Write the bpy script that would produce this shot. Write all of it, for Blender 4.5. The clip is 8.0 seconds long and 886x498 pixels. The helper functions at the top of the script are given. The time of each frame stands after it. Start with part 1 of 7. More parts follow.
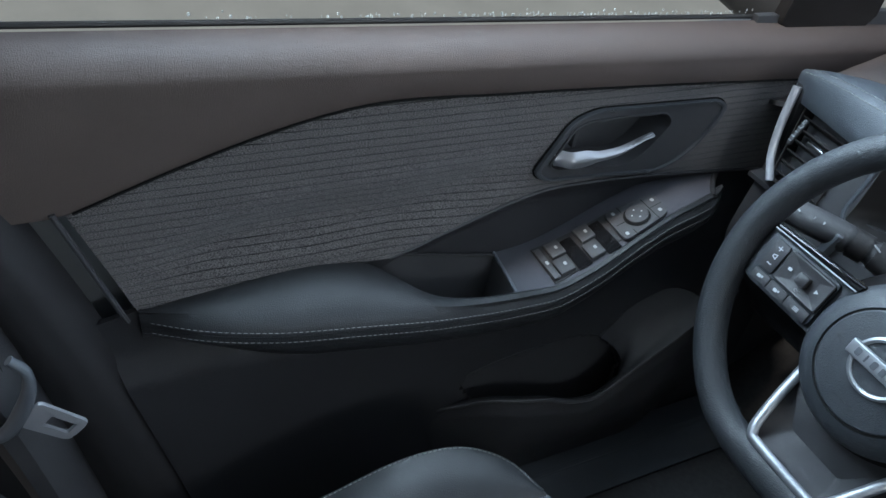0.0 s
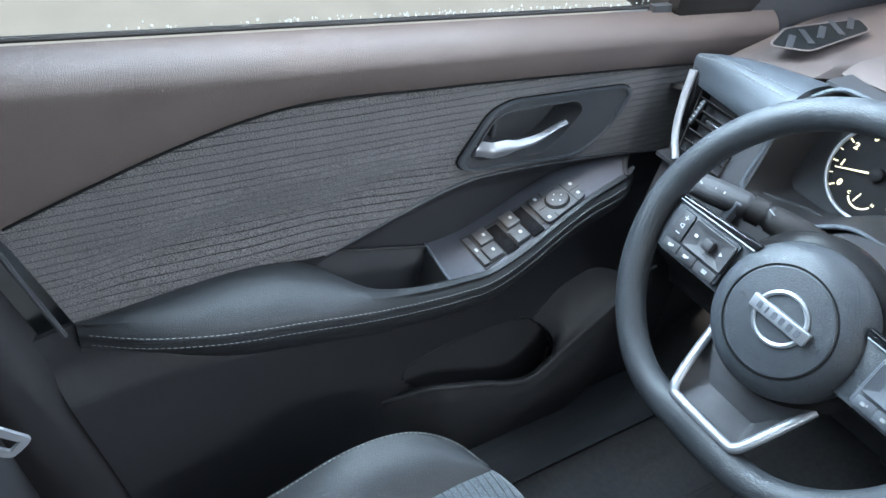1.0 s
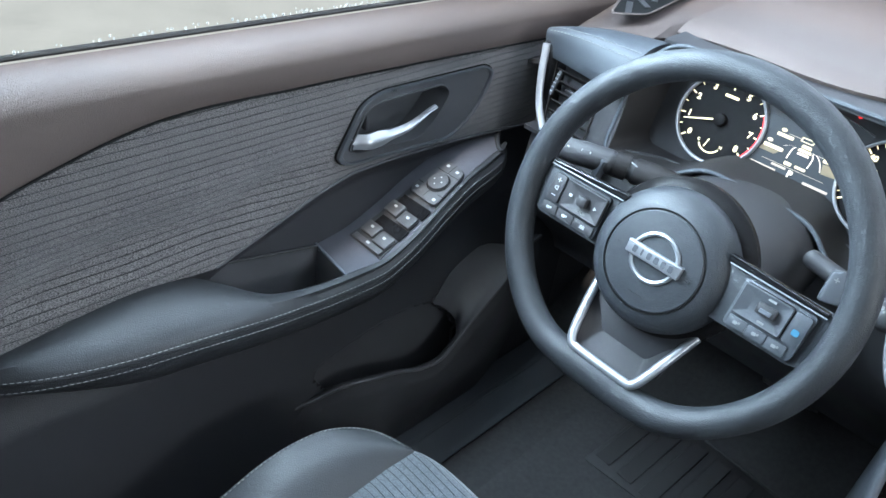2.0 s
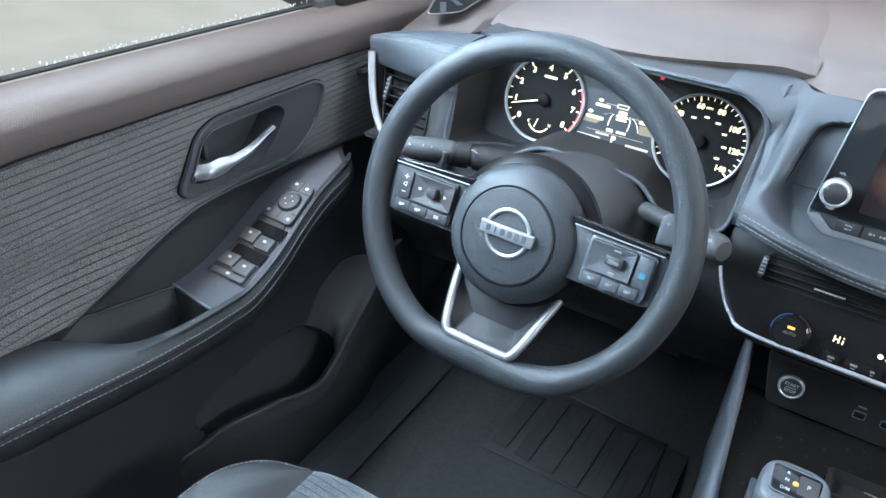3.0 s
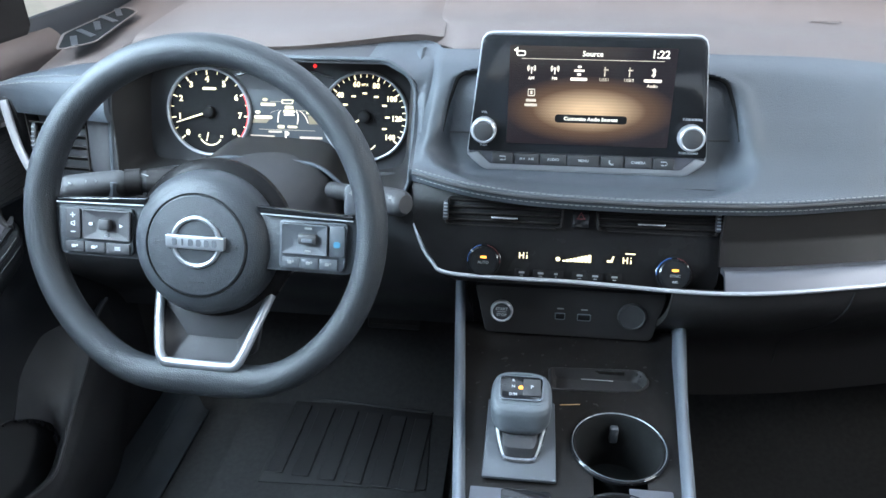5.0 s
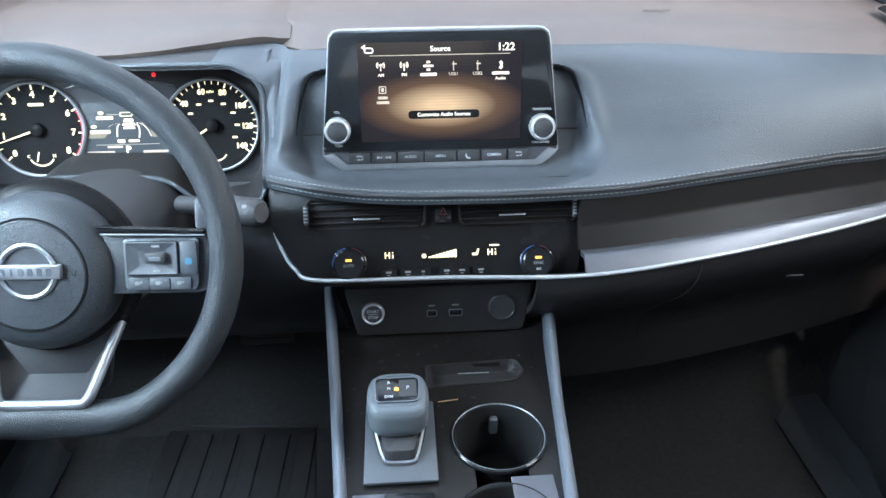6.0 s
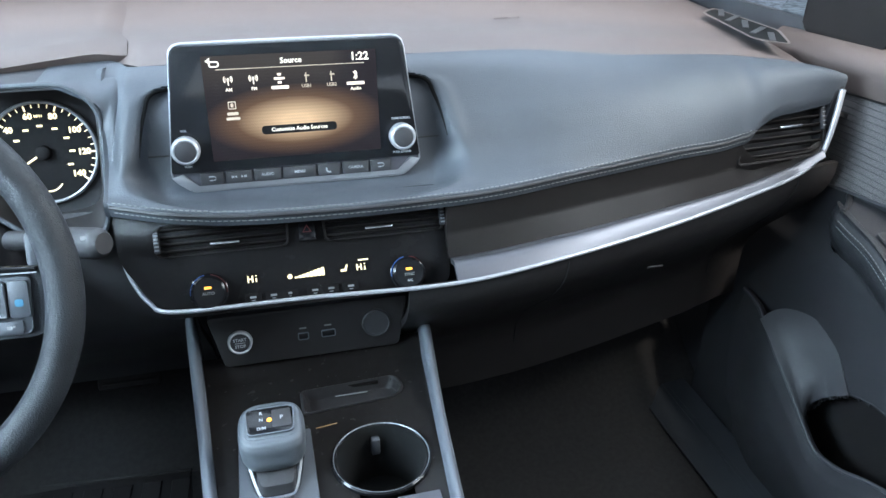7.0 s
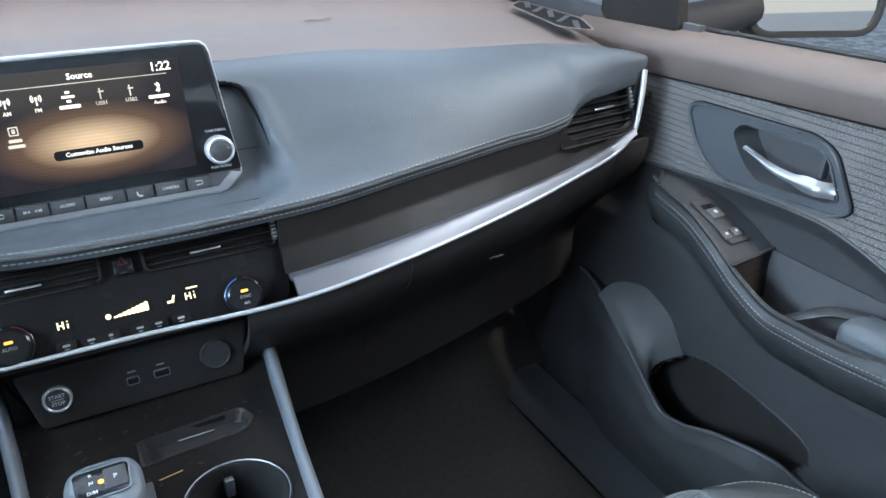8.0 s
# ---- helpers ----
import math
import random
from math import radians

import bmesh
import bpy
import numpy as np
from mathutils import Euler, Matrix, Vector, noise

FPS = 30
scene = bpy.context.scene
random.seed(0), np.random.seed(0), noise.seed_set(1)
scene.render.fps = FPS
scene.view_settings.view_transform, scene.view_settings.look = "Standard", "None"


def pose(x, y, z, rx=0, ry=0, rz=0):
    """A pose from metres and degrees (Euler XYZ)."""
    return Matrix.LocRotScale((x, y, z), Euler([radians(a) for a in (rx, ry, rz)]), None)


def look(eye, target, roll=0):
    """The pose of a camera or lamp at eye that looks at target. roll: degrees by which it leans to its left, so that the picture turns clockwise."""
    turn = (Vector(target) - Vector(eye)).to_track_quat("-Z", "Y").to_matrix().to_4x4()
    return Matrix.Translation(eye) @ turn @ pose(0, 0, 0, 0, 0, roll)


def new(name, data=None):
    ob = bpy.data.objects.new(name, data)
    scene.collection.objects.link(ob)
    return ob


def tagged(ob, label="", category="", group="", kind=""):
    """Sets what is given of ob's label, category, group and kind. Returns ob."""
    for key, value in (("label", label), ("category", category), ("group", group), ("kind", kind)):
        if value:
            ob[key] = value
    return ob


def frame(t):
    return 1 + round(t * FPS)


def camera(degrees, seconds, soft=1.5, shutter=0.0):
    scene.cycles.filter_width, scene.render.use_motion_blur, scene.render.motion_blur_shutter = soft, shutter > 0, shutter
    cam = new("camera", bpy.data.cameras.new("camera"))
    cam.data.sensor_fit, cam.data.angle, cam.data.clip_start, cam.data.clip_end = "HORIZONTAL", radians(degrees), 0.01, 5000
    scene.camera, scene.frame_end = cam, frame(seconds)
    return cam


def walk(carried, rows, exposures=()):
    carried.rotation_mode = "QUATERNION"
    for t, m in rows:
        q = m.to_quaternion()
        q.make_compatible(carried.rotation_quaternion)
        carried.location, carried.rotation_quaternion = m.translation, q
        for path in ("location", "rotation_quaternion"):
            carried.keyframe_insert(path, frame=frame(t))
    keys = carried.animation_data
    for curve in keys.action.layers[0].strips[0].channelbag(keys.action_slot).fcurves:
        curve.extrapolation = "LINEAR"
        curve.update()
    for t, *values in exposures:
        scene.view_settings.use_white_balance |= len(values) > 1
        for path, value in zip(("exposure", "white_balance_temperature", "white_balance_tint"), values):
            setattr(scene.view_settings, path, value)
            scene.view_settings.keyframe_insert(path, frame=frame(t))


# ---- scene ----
cam = camera(62.5, 8.0)
PATH = [
    (0, (-0.188, -0.12, 1.071), (-1.536, 0.68, -0.17), 9.5),
    (0.5, (-0.177, -0.128, 1.072), (-1.496, 0.74, -0.156), 9.9),
    (1, (-0.158, -0.137, 1.079), (-1.427, 0.829, -0.129), 9.4),
    (2.5, (-0.13, -0.158, 1.072), (-1.105, 1.168, -0.065), 5.5),
    (3, (-0.119, -0.166, 1.065), (-0.955, 1.288, -0.025), 3.8),
    (3.5, (-0.104, -0.171, 1.057), (-0.795, 1.383, 0.004), 2.0),
    (4, (-0.089, -0.174, 1.047), (-0.622, 1.452, 0.011), 0.6),
    (4.5, (-0.074, -0.179, 1.036), (-0.446, 1.505, 0.024), -0.2),
    (6, (-0.045, -0.167, 1.017), (0.068, 1.569, 0.031), -0.2),
    (6.5, (-0.038, -0.16, 1.01), (0.243, 1.568, 0.043), 0.3),
    (7, (-0.034, -0.152, 1.002), (0.415, 1.554, 0.061), 0.7),
    (7.5, (-0.031, -0.143, 0.989), (0.614, 1.518, 0.081), 0.8),
    (8, (-0.023, -0.129, 0.985), (0.83, 1.431, 0.068), 0.2),
]
EXPOSURES = [(0, -1.15), (0.15, -0.90), (0.3, -0.35), (0.6, 0.0), (1.0, 0.05), (2.5, 0.05), (3.0, 0.02), (4.5, 0.0), (8.0, -0.04)]
walk(cam, [(t, look(eye, target, roll)) for t, eye, target, roll in PATH], EXPOSURES)

# ---- world and light ----
world = bpy.data.worlds.new("sky")
scene.world = world
world.use_nodes = True
wn = world.node_tree.nodes
sky = wn.new("ShaderNodeTexSky")
sky.sky_type, sky.sun_disc = "NISHITA", False
sky.sun_elevation, sky.sun_rotation = radians(50), radians(180)
sky.air_density, sky.dust_density = 1.2, 2.0
world.node_tree.links.new(sky.outputs[0], wn["Background"].inputs[0])
wn["Background"].inputs[1].default_value = 0.15
sun = new("sun", bpy.data.lights.new("sun", "SUN"))
sun.data.energy, sun.data.angle, sun.data.color = 3.4, radians(4), (1.0, 0.95, 0.88)
sun.matrix_world = look((0.0, -5.4, 6.5), (0, 0, 0))


def sky_lamp(name, eye, target, wide, high, watts, colour):
    """A lamp in a window's opening, for the sky's light that comes through it."""
    la = new(name, bpy.data.lights.new(name, "AREA"))
    la.data.shape, la.data.size, la.data.size_y, la.data.energy, la.data.color = "RECTANGLE", wide, high, watts, colour
    la.matrix_world = look(eye, target)
    return la


sky_lamp("windscreen_light", (0.0, 0.80, 1.13), (0.0, 0.20, 0.45), 1.25, 0.50, 8.1, (0.668, 0.80, 1.0))
sky_lamp("left_window_light", (-0.76, 0.22, 1.10), (0.3, 0.20, 0.95), 0.70, 0.22, 24.5, (0.60, 0.80, 1.0))
sky_lamp("right_window_light", (0.76, 0.33, 1.09), (-0.6, 0.46, 0.74), 0.66, 0.22, 6.4, (0.86, 0.93, 1.0))
sky_lamp("rear_left_window_light", (-0.72, -0.95, 1.10), (0.1, 0.5, 0.60), 0.80, 0.34, 1.4, (0.68, 0.82, 1.0))
sky_lamp("rear_right_window_light", (0.72, -0.95, 1.10), (-0.3, 0.5, 0.60), 0.80, 0.34, 1.4, (0.68, 0.82, 1.0))


# ---- materials ----
def material(name, base, rough=0.5, metal=0.0, vary=0.25, scale=25.0, grain=0.0, grain_scale=900.0, emit=0.0, coat=0.0, wear=0.08, spec=0.5, blotch=0.0):
    """A procedural surface: two scales of colour variation, uneven gloss and a fine grain in relief."""
    m = bpy.data.materials.new(name)
    m.use_nodes = True
    nt = m.node_tree
    p = nt.nodes["Principled BSDF"]
    p.inputs["Metallic"].default_value = metal
    p.inputs["Coat Weight"].default_value = coat
    p.inputs["Specular IOR Level"].default_value = spec
    tc = nt.nodes.new("ShaderNodeTexCoord")
    n1 = nt.nodes.new("ShaderNodeTexNoise")
    n1.inputs["Scale"].default_value, n1.inputs["Detail"].default_value = scale, 6
    n2 = nt.nodes.new("ShaderNodeTexNoise")
    n2.inputs["Scale"].default_value, n2.inputs["Detail"].default_value = grain_scale, 3
    for n in (n1, n2):
        nt.links.new(tc.outputs["Object"], n.inputs["Vector"])
    mix = nt.nodes.new("ShaderNodeMix")
    mix.data_type = "RGBA"
    lo, hi = [max(0.0, c * (1 - vary)) for c in base], [min(1.0, c * (1 + vary)) for c in base]
    mix.inputs[6].default_value, mix.inputs[7].default_value = (*lo, 1), (*hi, 1)
    add = nt.nodes.new("ShaderNodeMath")
    add.operation = "MULTIPLY_ADD"
    add.inputs[1].default_value = 0.35
    nt.links.new(n2.outputs[0], add.inputs[0])
    half = nt.nodes.new("ShaderNodeMath")
    half.operation = "MULTIPLY"
    half.inputs[1].default_value = 0.65
    nt.links.new(n1.outputs[0], half.inputs[0])
    nt.links.new(half.outputs[0], add.inputs[2])
    if blotch:
        sharp = nt.nodes.new("ShaderNodeMapRange")
        sharp.inputs["From Min"].default_value, sharp.inputs["From Max"].default_value = 0.5 - blotch, 0.5 + blotch
        nt.links.new(add.outputs[0], sharp.inputs["Value"])
        nt.links.new(sharp.outputs[0], mix.inputs[0])
    else:
        nt.links.new(add.outputs[0], mix.inputs[0])
    nt.links.new(mix.outputs[2], p.inputs["Base Color"])
    rr = nt.nodes.new("ShaderNodeMapRange")
    rr.inputs["To Min"].default_value, rr.inputs["To Max"].default_value = max(0.02, rough - wear), min(1.0, rough + wear)
    nt.links.new(n1.outputs[0], rr.inputs["Value"])
    nt.links.new(rr.outputs[0], p.inputs["Roughness"])
    if grain:
        b = nt.nodes.new("ShaderNodeBump")
        b.inputs["Strength"].default_value, b.inputs["Distance"].default_value = grain, 0.0006
        nt.links.new(n2.outputs[0], b.inputs["Height"])
        nt.links.new(b.outputs[0], p.inputs["Normal"])
    if emit:
        p.inputs["Emission Color"].default_value = (*base, 1)
        p.inputs["Emission Strength"].default_value = emit
    return m


def ribbed_cloth(name, base, dark, across="Z", speckle=0.80):
    """Woven cloth: long, thin, wandering dark ribs over a fine weave."""
    m = material(name, base, 0.92, vary=0.25, scale=40, grain=0.8, grain_scale=1400, spec=0.2)
    nt = m.node_tree
    p = nt.nodes["Principled BSDF"]
    tc = nt.nodes.new("ShaderNodeTexCoord")
    mp = nt.nodes.new("ShaderNodeMapping")
    mp.inputs["Scale"].default_value = (1.0, 0.12, 1.0) if across == "Z" else (0.12, 1.0, 1.0)
    nt.links.new(tc.outputs["Object"], mp.inputs["Vector"])
    w = nt.nodes.new("ShaderNodeTexWave")
    w.wave_type, w.bands_direction, w.wave_profile = "BANDS", across, "SAW"
    w.inputs["Scale"].default_value, w.inputs["Distortion"].default_value = 36.0, 1.1
    w.inputs["Detail"].default_value, w.inputs["Detail Scale"].default_value = 3.0, 3.5
    nt.links.new(mp.outputs[0], w.inputs["Vector"])
    ramp = nt.nodes.new("ShaderNodeValToRGB")
    e = ramp.color_ramp.elements
    e[0].position, e[0].color = 0.05, (1, 1, 1, 1)
    e[1].position, e[1].color = 0.150, (0, 0, 0, 1)
    nt.links.new(w.outputs["Fac"], ramp.inputs[0])
    gaps = nt.nodes.new("ShaderNodeTexNoise")
    mp2 = nt.nodes.new("ShaderNodeMapping")
    mp2.inputs["Scale"].default_value = (14.0, 14.0, 120.0) if across == "Z" else (14.0, 120.0, 14.0)
    nt.links.new(tc.outputs["Object"], mp2.inputs["Vector"])
    nt.links.new(mp2.outputs[0], gaps.inputs["Vector"])
    gr = nt.nodes.new("ShaderNodeMapRange")
    gr.inputs["From Min"].default_value, gr.inputs["From Max"].default_value = 0.22, 0.33
    nt.links.new(gaps.outputs[0], gr.inputs["Value"])
    mul = nt.nodes.new("ShaderNodeMath")
    mul.operation = "MULTIPLY"
    nt.links.new(ramp.outputs[0], mul.inputs[0])
    nt.links.new(gr.outputs[0], mul.inputs[1])
    mix = nt.nodes.new("ShaderNodeMix")
    mix.data_type = "RGBA"
    old = p.inputs["Base Color"].links[0].from_socket
    weave = nt.nodes.new("ShaderNodeTexNoise")
    weave.inputs["Scale"].default_value, weave.inputs["Detail"].default_value = 1.0, 2
    mp3 = nt.nodes.new("ShaderNodeMapping")
    mp3.inputs["Scale"].default_value = (600.0, 600.0, 1400.0)
    nt.links.new(tc.outputs["Object"], mp3.inputs["Vector"])
    nt.links.new(mp3.outputs[0], weave.inputs["Vector"])
    speck = nt.nodes.new("ShaderNodeMapRange")
    speck.inputs["From Min"].default_value, speck.inputs["From Max"].default_value = 0.32, 0.68
    speck.inputs["To Min"].default_value, speck.inputs["To Max"].default_value = 1.0 - speckle, 1.0 + speckle
    nt.links.new(weave.outputs[0], speck.inputs["Value"])
    scaled = nt.nodes.new("ShaderNodeVectorMath")
    scaled.operation = "SCALE"
    nt.links.new(old, scaled.inputs[0])
    nt.links.new(speck.outputs[0], scaled.inputs["Scale"])
    nt.links.new(scaled.outputs[0], mix.inputs[6])
    mix.inputs[7].default_value = (*dark, 1)
    nt.links.new(mul.outputs[0], mix.inputs[0])
    nt.links.new(mix.outputs[2], p.inputs["Base Color"])
    b = nt.nodes.new("ShaderNodeBump")
    b.invert = True
    b.inputs["Strength"].default_value, b.inputs["Distance"].default_value = 0.8, 0.0012
    nt.links.new(mul.outputs[0], b.inputs["Height"])
    nt.links.new(p.inputs["Normal"].links[0].from_socket, b.inputs["Normal"])
    nt.links.new(b.outputs[0], p.inputs["Normal"])
    p.inputs["Sheen Weight"].default_value = 0.25
    return m


M_BROWN = material("soft_brown_vinyl", (0.104, 0.079, 0.070), 0.55, vary=0.14, grain=0.8, grain_scale=900)
M_PAD = material("slate_leatherette", (0.055, 0.062, 0.071), 0.45, vary=0.14, grain=1.0, grain_scale=850)
M_BLACK = material("black_grained_plastic", (0.058, 0.058, 0.062), 0.48, vary=0.28, grain=0.8, grain_scale=900)
M_LEATHER = material("black_leatherette", (0.027, 0.028, 0.030), 0.42, vary=0.18, grain=0.7, grain_scale=850, spec=0.35)
M_RIM = material("wheel_grip_leatherette", (0.027, 0.029, 0.032), 0.46, vary=0.18, grain=1.0, grain_scale=800, spec=0.34)
M_HUB = material("wheel_centre_vinyl", (0.029, 0.032, 0.036), 0.5, vary=0.12, grain=0.7, grain_scale=900, spec=0.38)
M_CLOTH = ribbed_cloth("ribbed_grey_cloth", (0.130, 0.121, 0.119), (0.007, 0.007, 0.007))
M_SEATCLOTH = ribbed_cloth("ribbed_seat_cloth", (0.076, 0.085, 0.093), (0.026, 0.026, 0.028), "Y", 0.35)
M_THREAD = material("pale_thread", (0.25, 0.25, 0.245), 0.7, grain=0.3)
M_THREADDIM = material("grey_thread", (0.19, 0.19, 0.185), 0.7, grain=0.3)
M_CHROME = material("satin_chrome", (0.62, 0.63, 0.65), 0.22, 1.0, vary=0.05)
M_SATIN = material("brushed_dark_metal_trim", (0.070, 0.070, 0.082), 0.5, 0.1, vary=0.2, scale=60, grain=0.15)
M_STEEL = material("dull_steel", (0.35, 0.36, 0.38), 0.5, 0.4, vary=0.1)
M_FASCIA = material("satin_black_fascia", (0.012, 0.011, 0.011), 0.26, vary=0.2, wear=0.05, spec=0.10)
M_SILVER = material("silver_paint", (0.38, 0.39, 0.41), 0.33, 0.8, vary=0.04)
M_TRAY = material("silver_satin_paint", (0.15, 0.15, 0.165), 0.40, 0.7, vary=0.06, scale=20)
M_RINGSILVER = material("pale_silver_paint", (0.46, 0.46, 0.48), 0.32, 0.5, vary=0.05)
M_SATINSILVER = material("satin_silver_trim", (0.36, 0.37, 0.39), 0.36, 0.75, vary=0.05)
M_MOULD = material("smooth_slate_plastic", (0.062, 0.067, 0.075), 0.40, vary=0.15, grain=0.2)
M_WELL = material("dark_opening", (0.011, 0.011, 0.011), 0.8, vary=0.1, spec=0.1)
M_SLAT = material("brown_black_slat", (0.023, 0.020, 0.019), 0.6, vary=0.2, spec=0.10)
M_TRAYBACK = material("satin_brown_black_panel", (0.017, 0.0145, 0.0135), 0.42, vary=0.2, spec=0.16)
M_GREYTRIM = material("grey_satin_plastic", (0.10, 0.11, 0.125), 0.45, vary=0.1, grain=0.25)
M_PIANO = material("gloss_black", (0.011, 0.011, 0.012), 0.10, vary=0.2, coat=0.1, wear=0.03, spec=0.3)
M_DECK = material("dusty_gloss_black", (0.012, 0.0105, 0.010), 0.24, vary=0.2, scale=90, wear=0.10, spec=0.16)
M_LOWER = material("dark_lower_door_plastic", (0.034, 0.034, 0.037), 0.55, vary=0.2, grain=0.6, grain_scale=900, spec=0.35)
M_PANEL = material("satin_black_panel", (0.022, 0.020, 0.020), 0.5, vary=0.2, grain=0.2, spec=0.25)
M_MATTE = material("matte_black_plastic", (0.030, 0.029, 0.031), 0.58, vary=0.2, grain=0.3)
M_CARPET = material("black_carpet", (0.048, 0.046, 0.046), 0.95, vary=0.5, scale=120, grain=1.0, grain_scale=1800, spec=0.1)
M_RUBBER = material("black_rubber", (0.027, 0.025, 0.025), 0.6, vary=0.3, grain=0.3)
M_ICON = material("printed_white", (0.40, 0.41, 0.42), 0.6)
M_ICONDIM = material("printed_grey", (0.20, 0.20, 0.20), 0.6)
M_ICONBLUE = material("printed_blue", (0.03, 0.14, 0.22), 0.5)
M_GREYPAD = material("grey_leatherette_knob", (0.085, 0.095, 0.105), 0.48, vary=0.08, grain=0.3)
M_GLOWWARM = material("lit_dial_marks", (1.0, 0.80, 0.48), 0.5, emit=1.15)
M_GLOWWHITE = material("lit_screen_marks", (1.0, 0.82, 0.66), 0.5, emit=0.70)
M_GLOWSOFT = material("amber_display_marks", (0.90, 0.66, 0.38), 0.5, emit=0.34)
M_GLOWMID = material("soft_screen_marks", (0.80, 0.64, 0.50), 0.5, emit=0.55)
M_GLOWDIM = material("dim_screen_marks", (0.42, 0.33, 0.25), 0.5, emit=0.50)
M_GLOWFAINT = material("faint_amber_patch", (0.16, 0.12, 0.07), 0.5, emit=0.6)
M_GLOWAMBER = material("lit_amber", (1.0, 0.40, 0.05), 0.5, emit=1.7)
M_GLOWRED = material("lit_red", (0.9, 0.03, 0.03), 0.5, emit=1.2)
M_RED = material("red_print", (0.10, 0.008, 0.008), 0.5)
M_BLUE = material("blue_print", (0.03, 0.10, 0.30), 0.5)
M_DIAL = material("dial_face", (0.010, 0.009, 0.009), 0.6, vary=0.2, spec=0.08)
M_SMALLSCREEN = material("grey_lit_display", (0.035, 0.040, 0.045), 0.25, emit=0.35, vary=0.2)
M_HEADLINER = material("headliner_cloth", (0.42, 0.41, 0.40), 0.95, vary=0.08, grain=0.5)
M_PAINT = material("car_paint", (0.25, 0.26, 0.27), 0.3, 0.2, coat=0.8)
M_MIRROR = material("mirror_glass", (0.9, 0.9, 0.9), 0.02, 1.0, vary=0.01, wear=0.0)
M_TAN = material("plain_tan", (0.55, 0.33, 0.14), 0.3)
M_WEB = material("belt_webbing", (0.015, 0.015, 0.016), 0.8, vary=0.3, grain=0.8)
M_CONCRETE = material("pale_concrete", (0.46, 0.46, 0.42), 0.9, vary=0.12, scale=3, grain=0.6, grain_scale=60, blotch=0.2)
# Dark blue-grey: the shade on this side of the car is in the colour.
M_ASPHALT = material("blue_shaded_asphalt", (0.135, 0.175, 0.215), 0.85, vary=0.6, scale=14, grain=1.0, grain_scale=60, blotch=0.12)


def glass(name, tint=(0.94, 0.97, 0.95)):
    m = bpy.data.materials.new(name)
    m.use_nodes = True
    p = m.node_tree.nodes["Principled BSDF"]
    p.inputs["Base Color"].default_value = (*tint, 1)
    p.inputs["Roughness"].default_value = 0.0
    p.inputs["IOR"].default_value = 1.05
    p.inputs["Transmission Weight"].default_value = 1.0
    return m


M_GLASS = glass("window_glass")
M_WATER = glass("water_drop")
M_WATER.node_tree.nodes["Principled BSDF"].inputs["Transmission Weight"].default_value = 0.55


def screen_material():
    """A lit display: near black, with a warm oval of light in its lower half and fine lines."""
    m = bpy.data.materials.new("display_picture")
    m.use_nodes = True
    nt = m.node_tree
    p = nt.nodes["Principled BSDF"]
    p.inputs["Base Color"].default_value = (0.004, 0.004, 0.004, 1)
    p.inputs["Roughness"].default_value = 0.12
    tc = nt.nodes.new("ShaderNodeTexCoord")
    mp = nt.nodes.new("ShaderNodeMapping")
    mp.inputs["Location"].default_value = (-0.004 * 10.6, 0.0, -0.7600 * 27)
    mp.inputs["Scale"].default_value = (10.6, 0.0, 27.0)
    nt.links.new(tc.outputs["Object"], mp.inputs["Vector"])
    g = nt.nodes.new("ShaderNodeTexGradient")
    g.gradient_type = "SPHERICAL"
    nt.links.new(mp.outputs[0], g.inputs["Vector"])
    ramp = nt.nodes.new("ShaderNodeValToRGB")
    e = ramp.color_ramp.elements
    e[0].position, e[0].color = 0.0, (0.026, 0.022, 0.029, 1)
    e[1].position, e[1].color = 0.85, (1.0, 0.74, 0.48, 1)
    mid = ramp.color_ramp.elements.new(0.35)
    mid.color = (0.160, 0.098, 0.066, 1)
    nt.links.new(g.outputs[0], ramp.inputs[0])
    w = nt.nodes.new("ShaderNodeTexWave")
    w.bands_direction = "Z"
    w.inputs["Scale"].default_value, w.inputs["Distortion"].default_value = 95.0, 0.6
    nt.links.new(tc.outputs["Object"], w.inputs["Vector"])
    mr = nt.nodes.new("ShaderNodeMapRange")
    mr.inputs["To Min"].default_value, mr.inputs["To Max"].default_value = 0.90, 1.0
    nt.links.new(w.outputs["Fac"], mr.inputs["Value"])
    nt.links.new(ramp.outputs[0], p.inputs["Emission Color"])
    nt.links.new(mr.outputs[0], p.inputs["Emission Strength"])
    return m


M_SCREEN = screen_material()


# ---- mesh helpers ----
def thing(name, place, label, category, group="", kind=""):
    ob = new(name)
    ob.empty_display_size = 0.05
    ob.location = place
    return tagged(ob, label, category, group, kind)


def part(name, bm, mat, parent=None, label="", flat=False):
    """One mesh object, built in world metres, under a thing or a part."""
    if isinstance(bm, bmesh.types.BMesh):
        me = bpy.data.meshes.new(name)
        bmesh.ops.recalc_face_normals(bm, faces=bm.faces)
        bm.to_mesh(me)
        bm.free()
    else:
        me = bm
        me.name = name
    me.materials.append(mat)
    me.shade_flat() if flat else me.shade_smooth()
    if not flat:
        me.set_sharp_from_angle(angle=radians(38))
    ob = new(name, me)
    if parent:
        ob.parent = parent
        if parent.type == "EMPTY":
            ob.matrix_parent_inverse = Matrix.Translation(parent.location).inverted()
    if label:
        tagged(ob, label)
    return ob


def face_frame(c, tilt, turn=0.0):
    """A frame on a face that looks towards the rear of the car: x right, y up the face, z out of it. tilt: degrees its top leans forward."""
    s, k = math.sin(radians(tilt)), math.cos(radians(tilt))
    m = Matrix(((1, 0, 0, 0), (0, s, -k, 0), (0, k, s, 0), (0, 0, 0, 1)))
    return Matrix.Translation(c) @ pose(0, 0, 0, 0, 0, turn) @ m


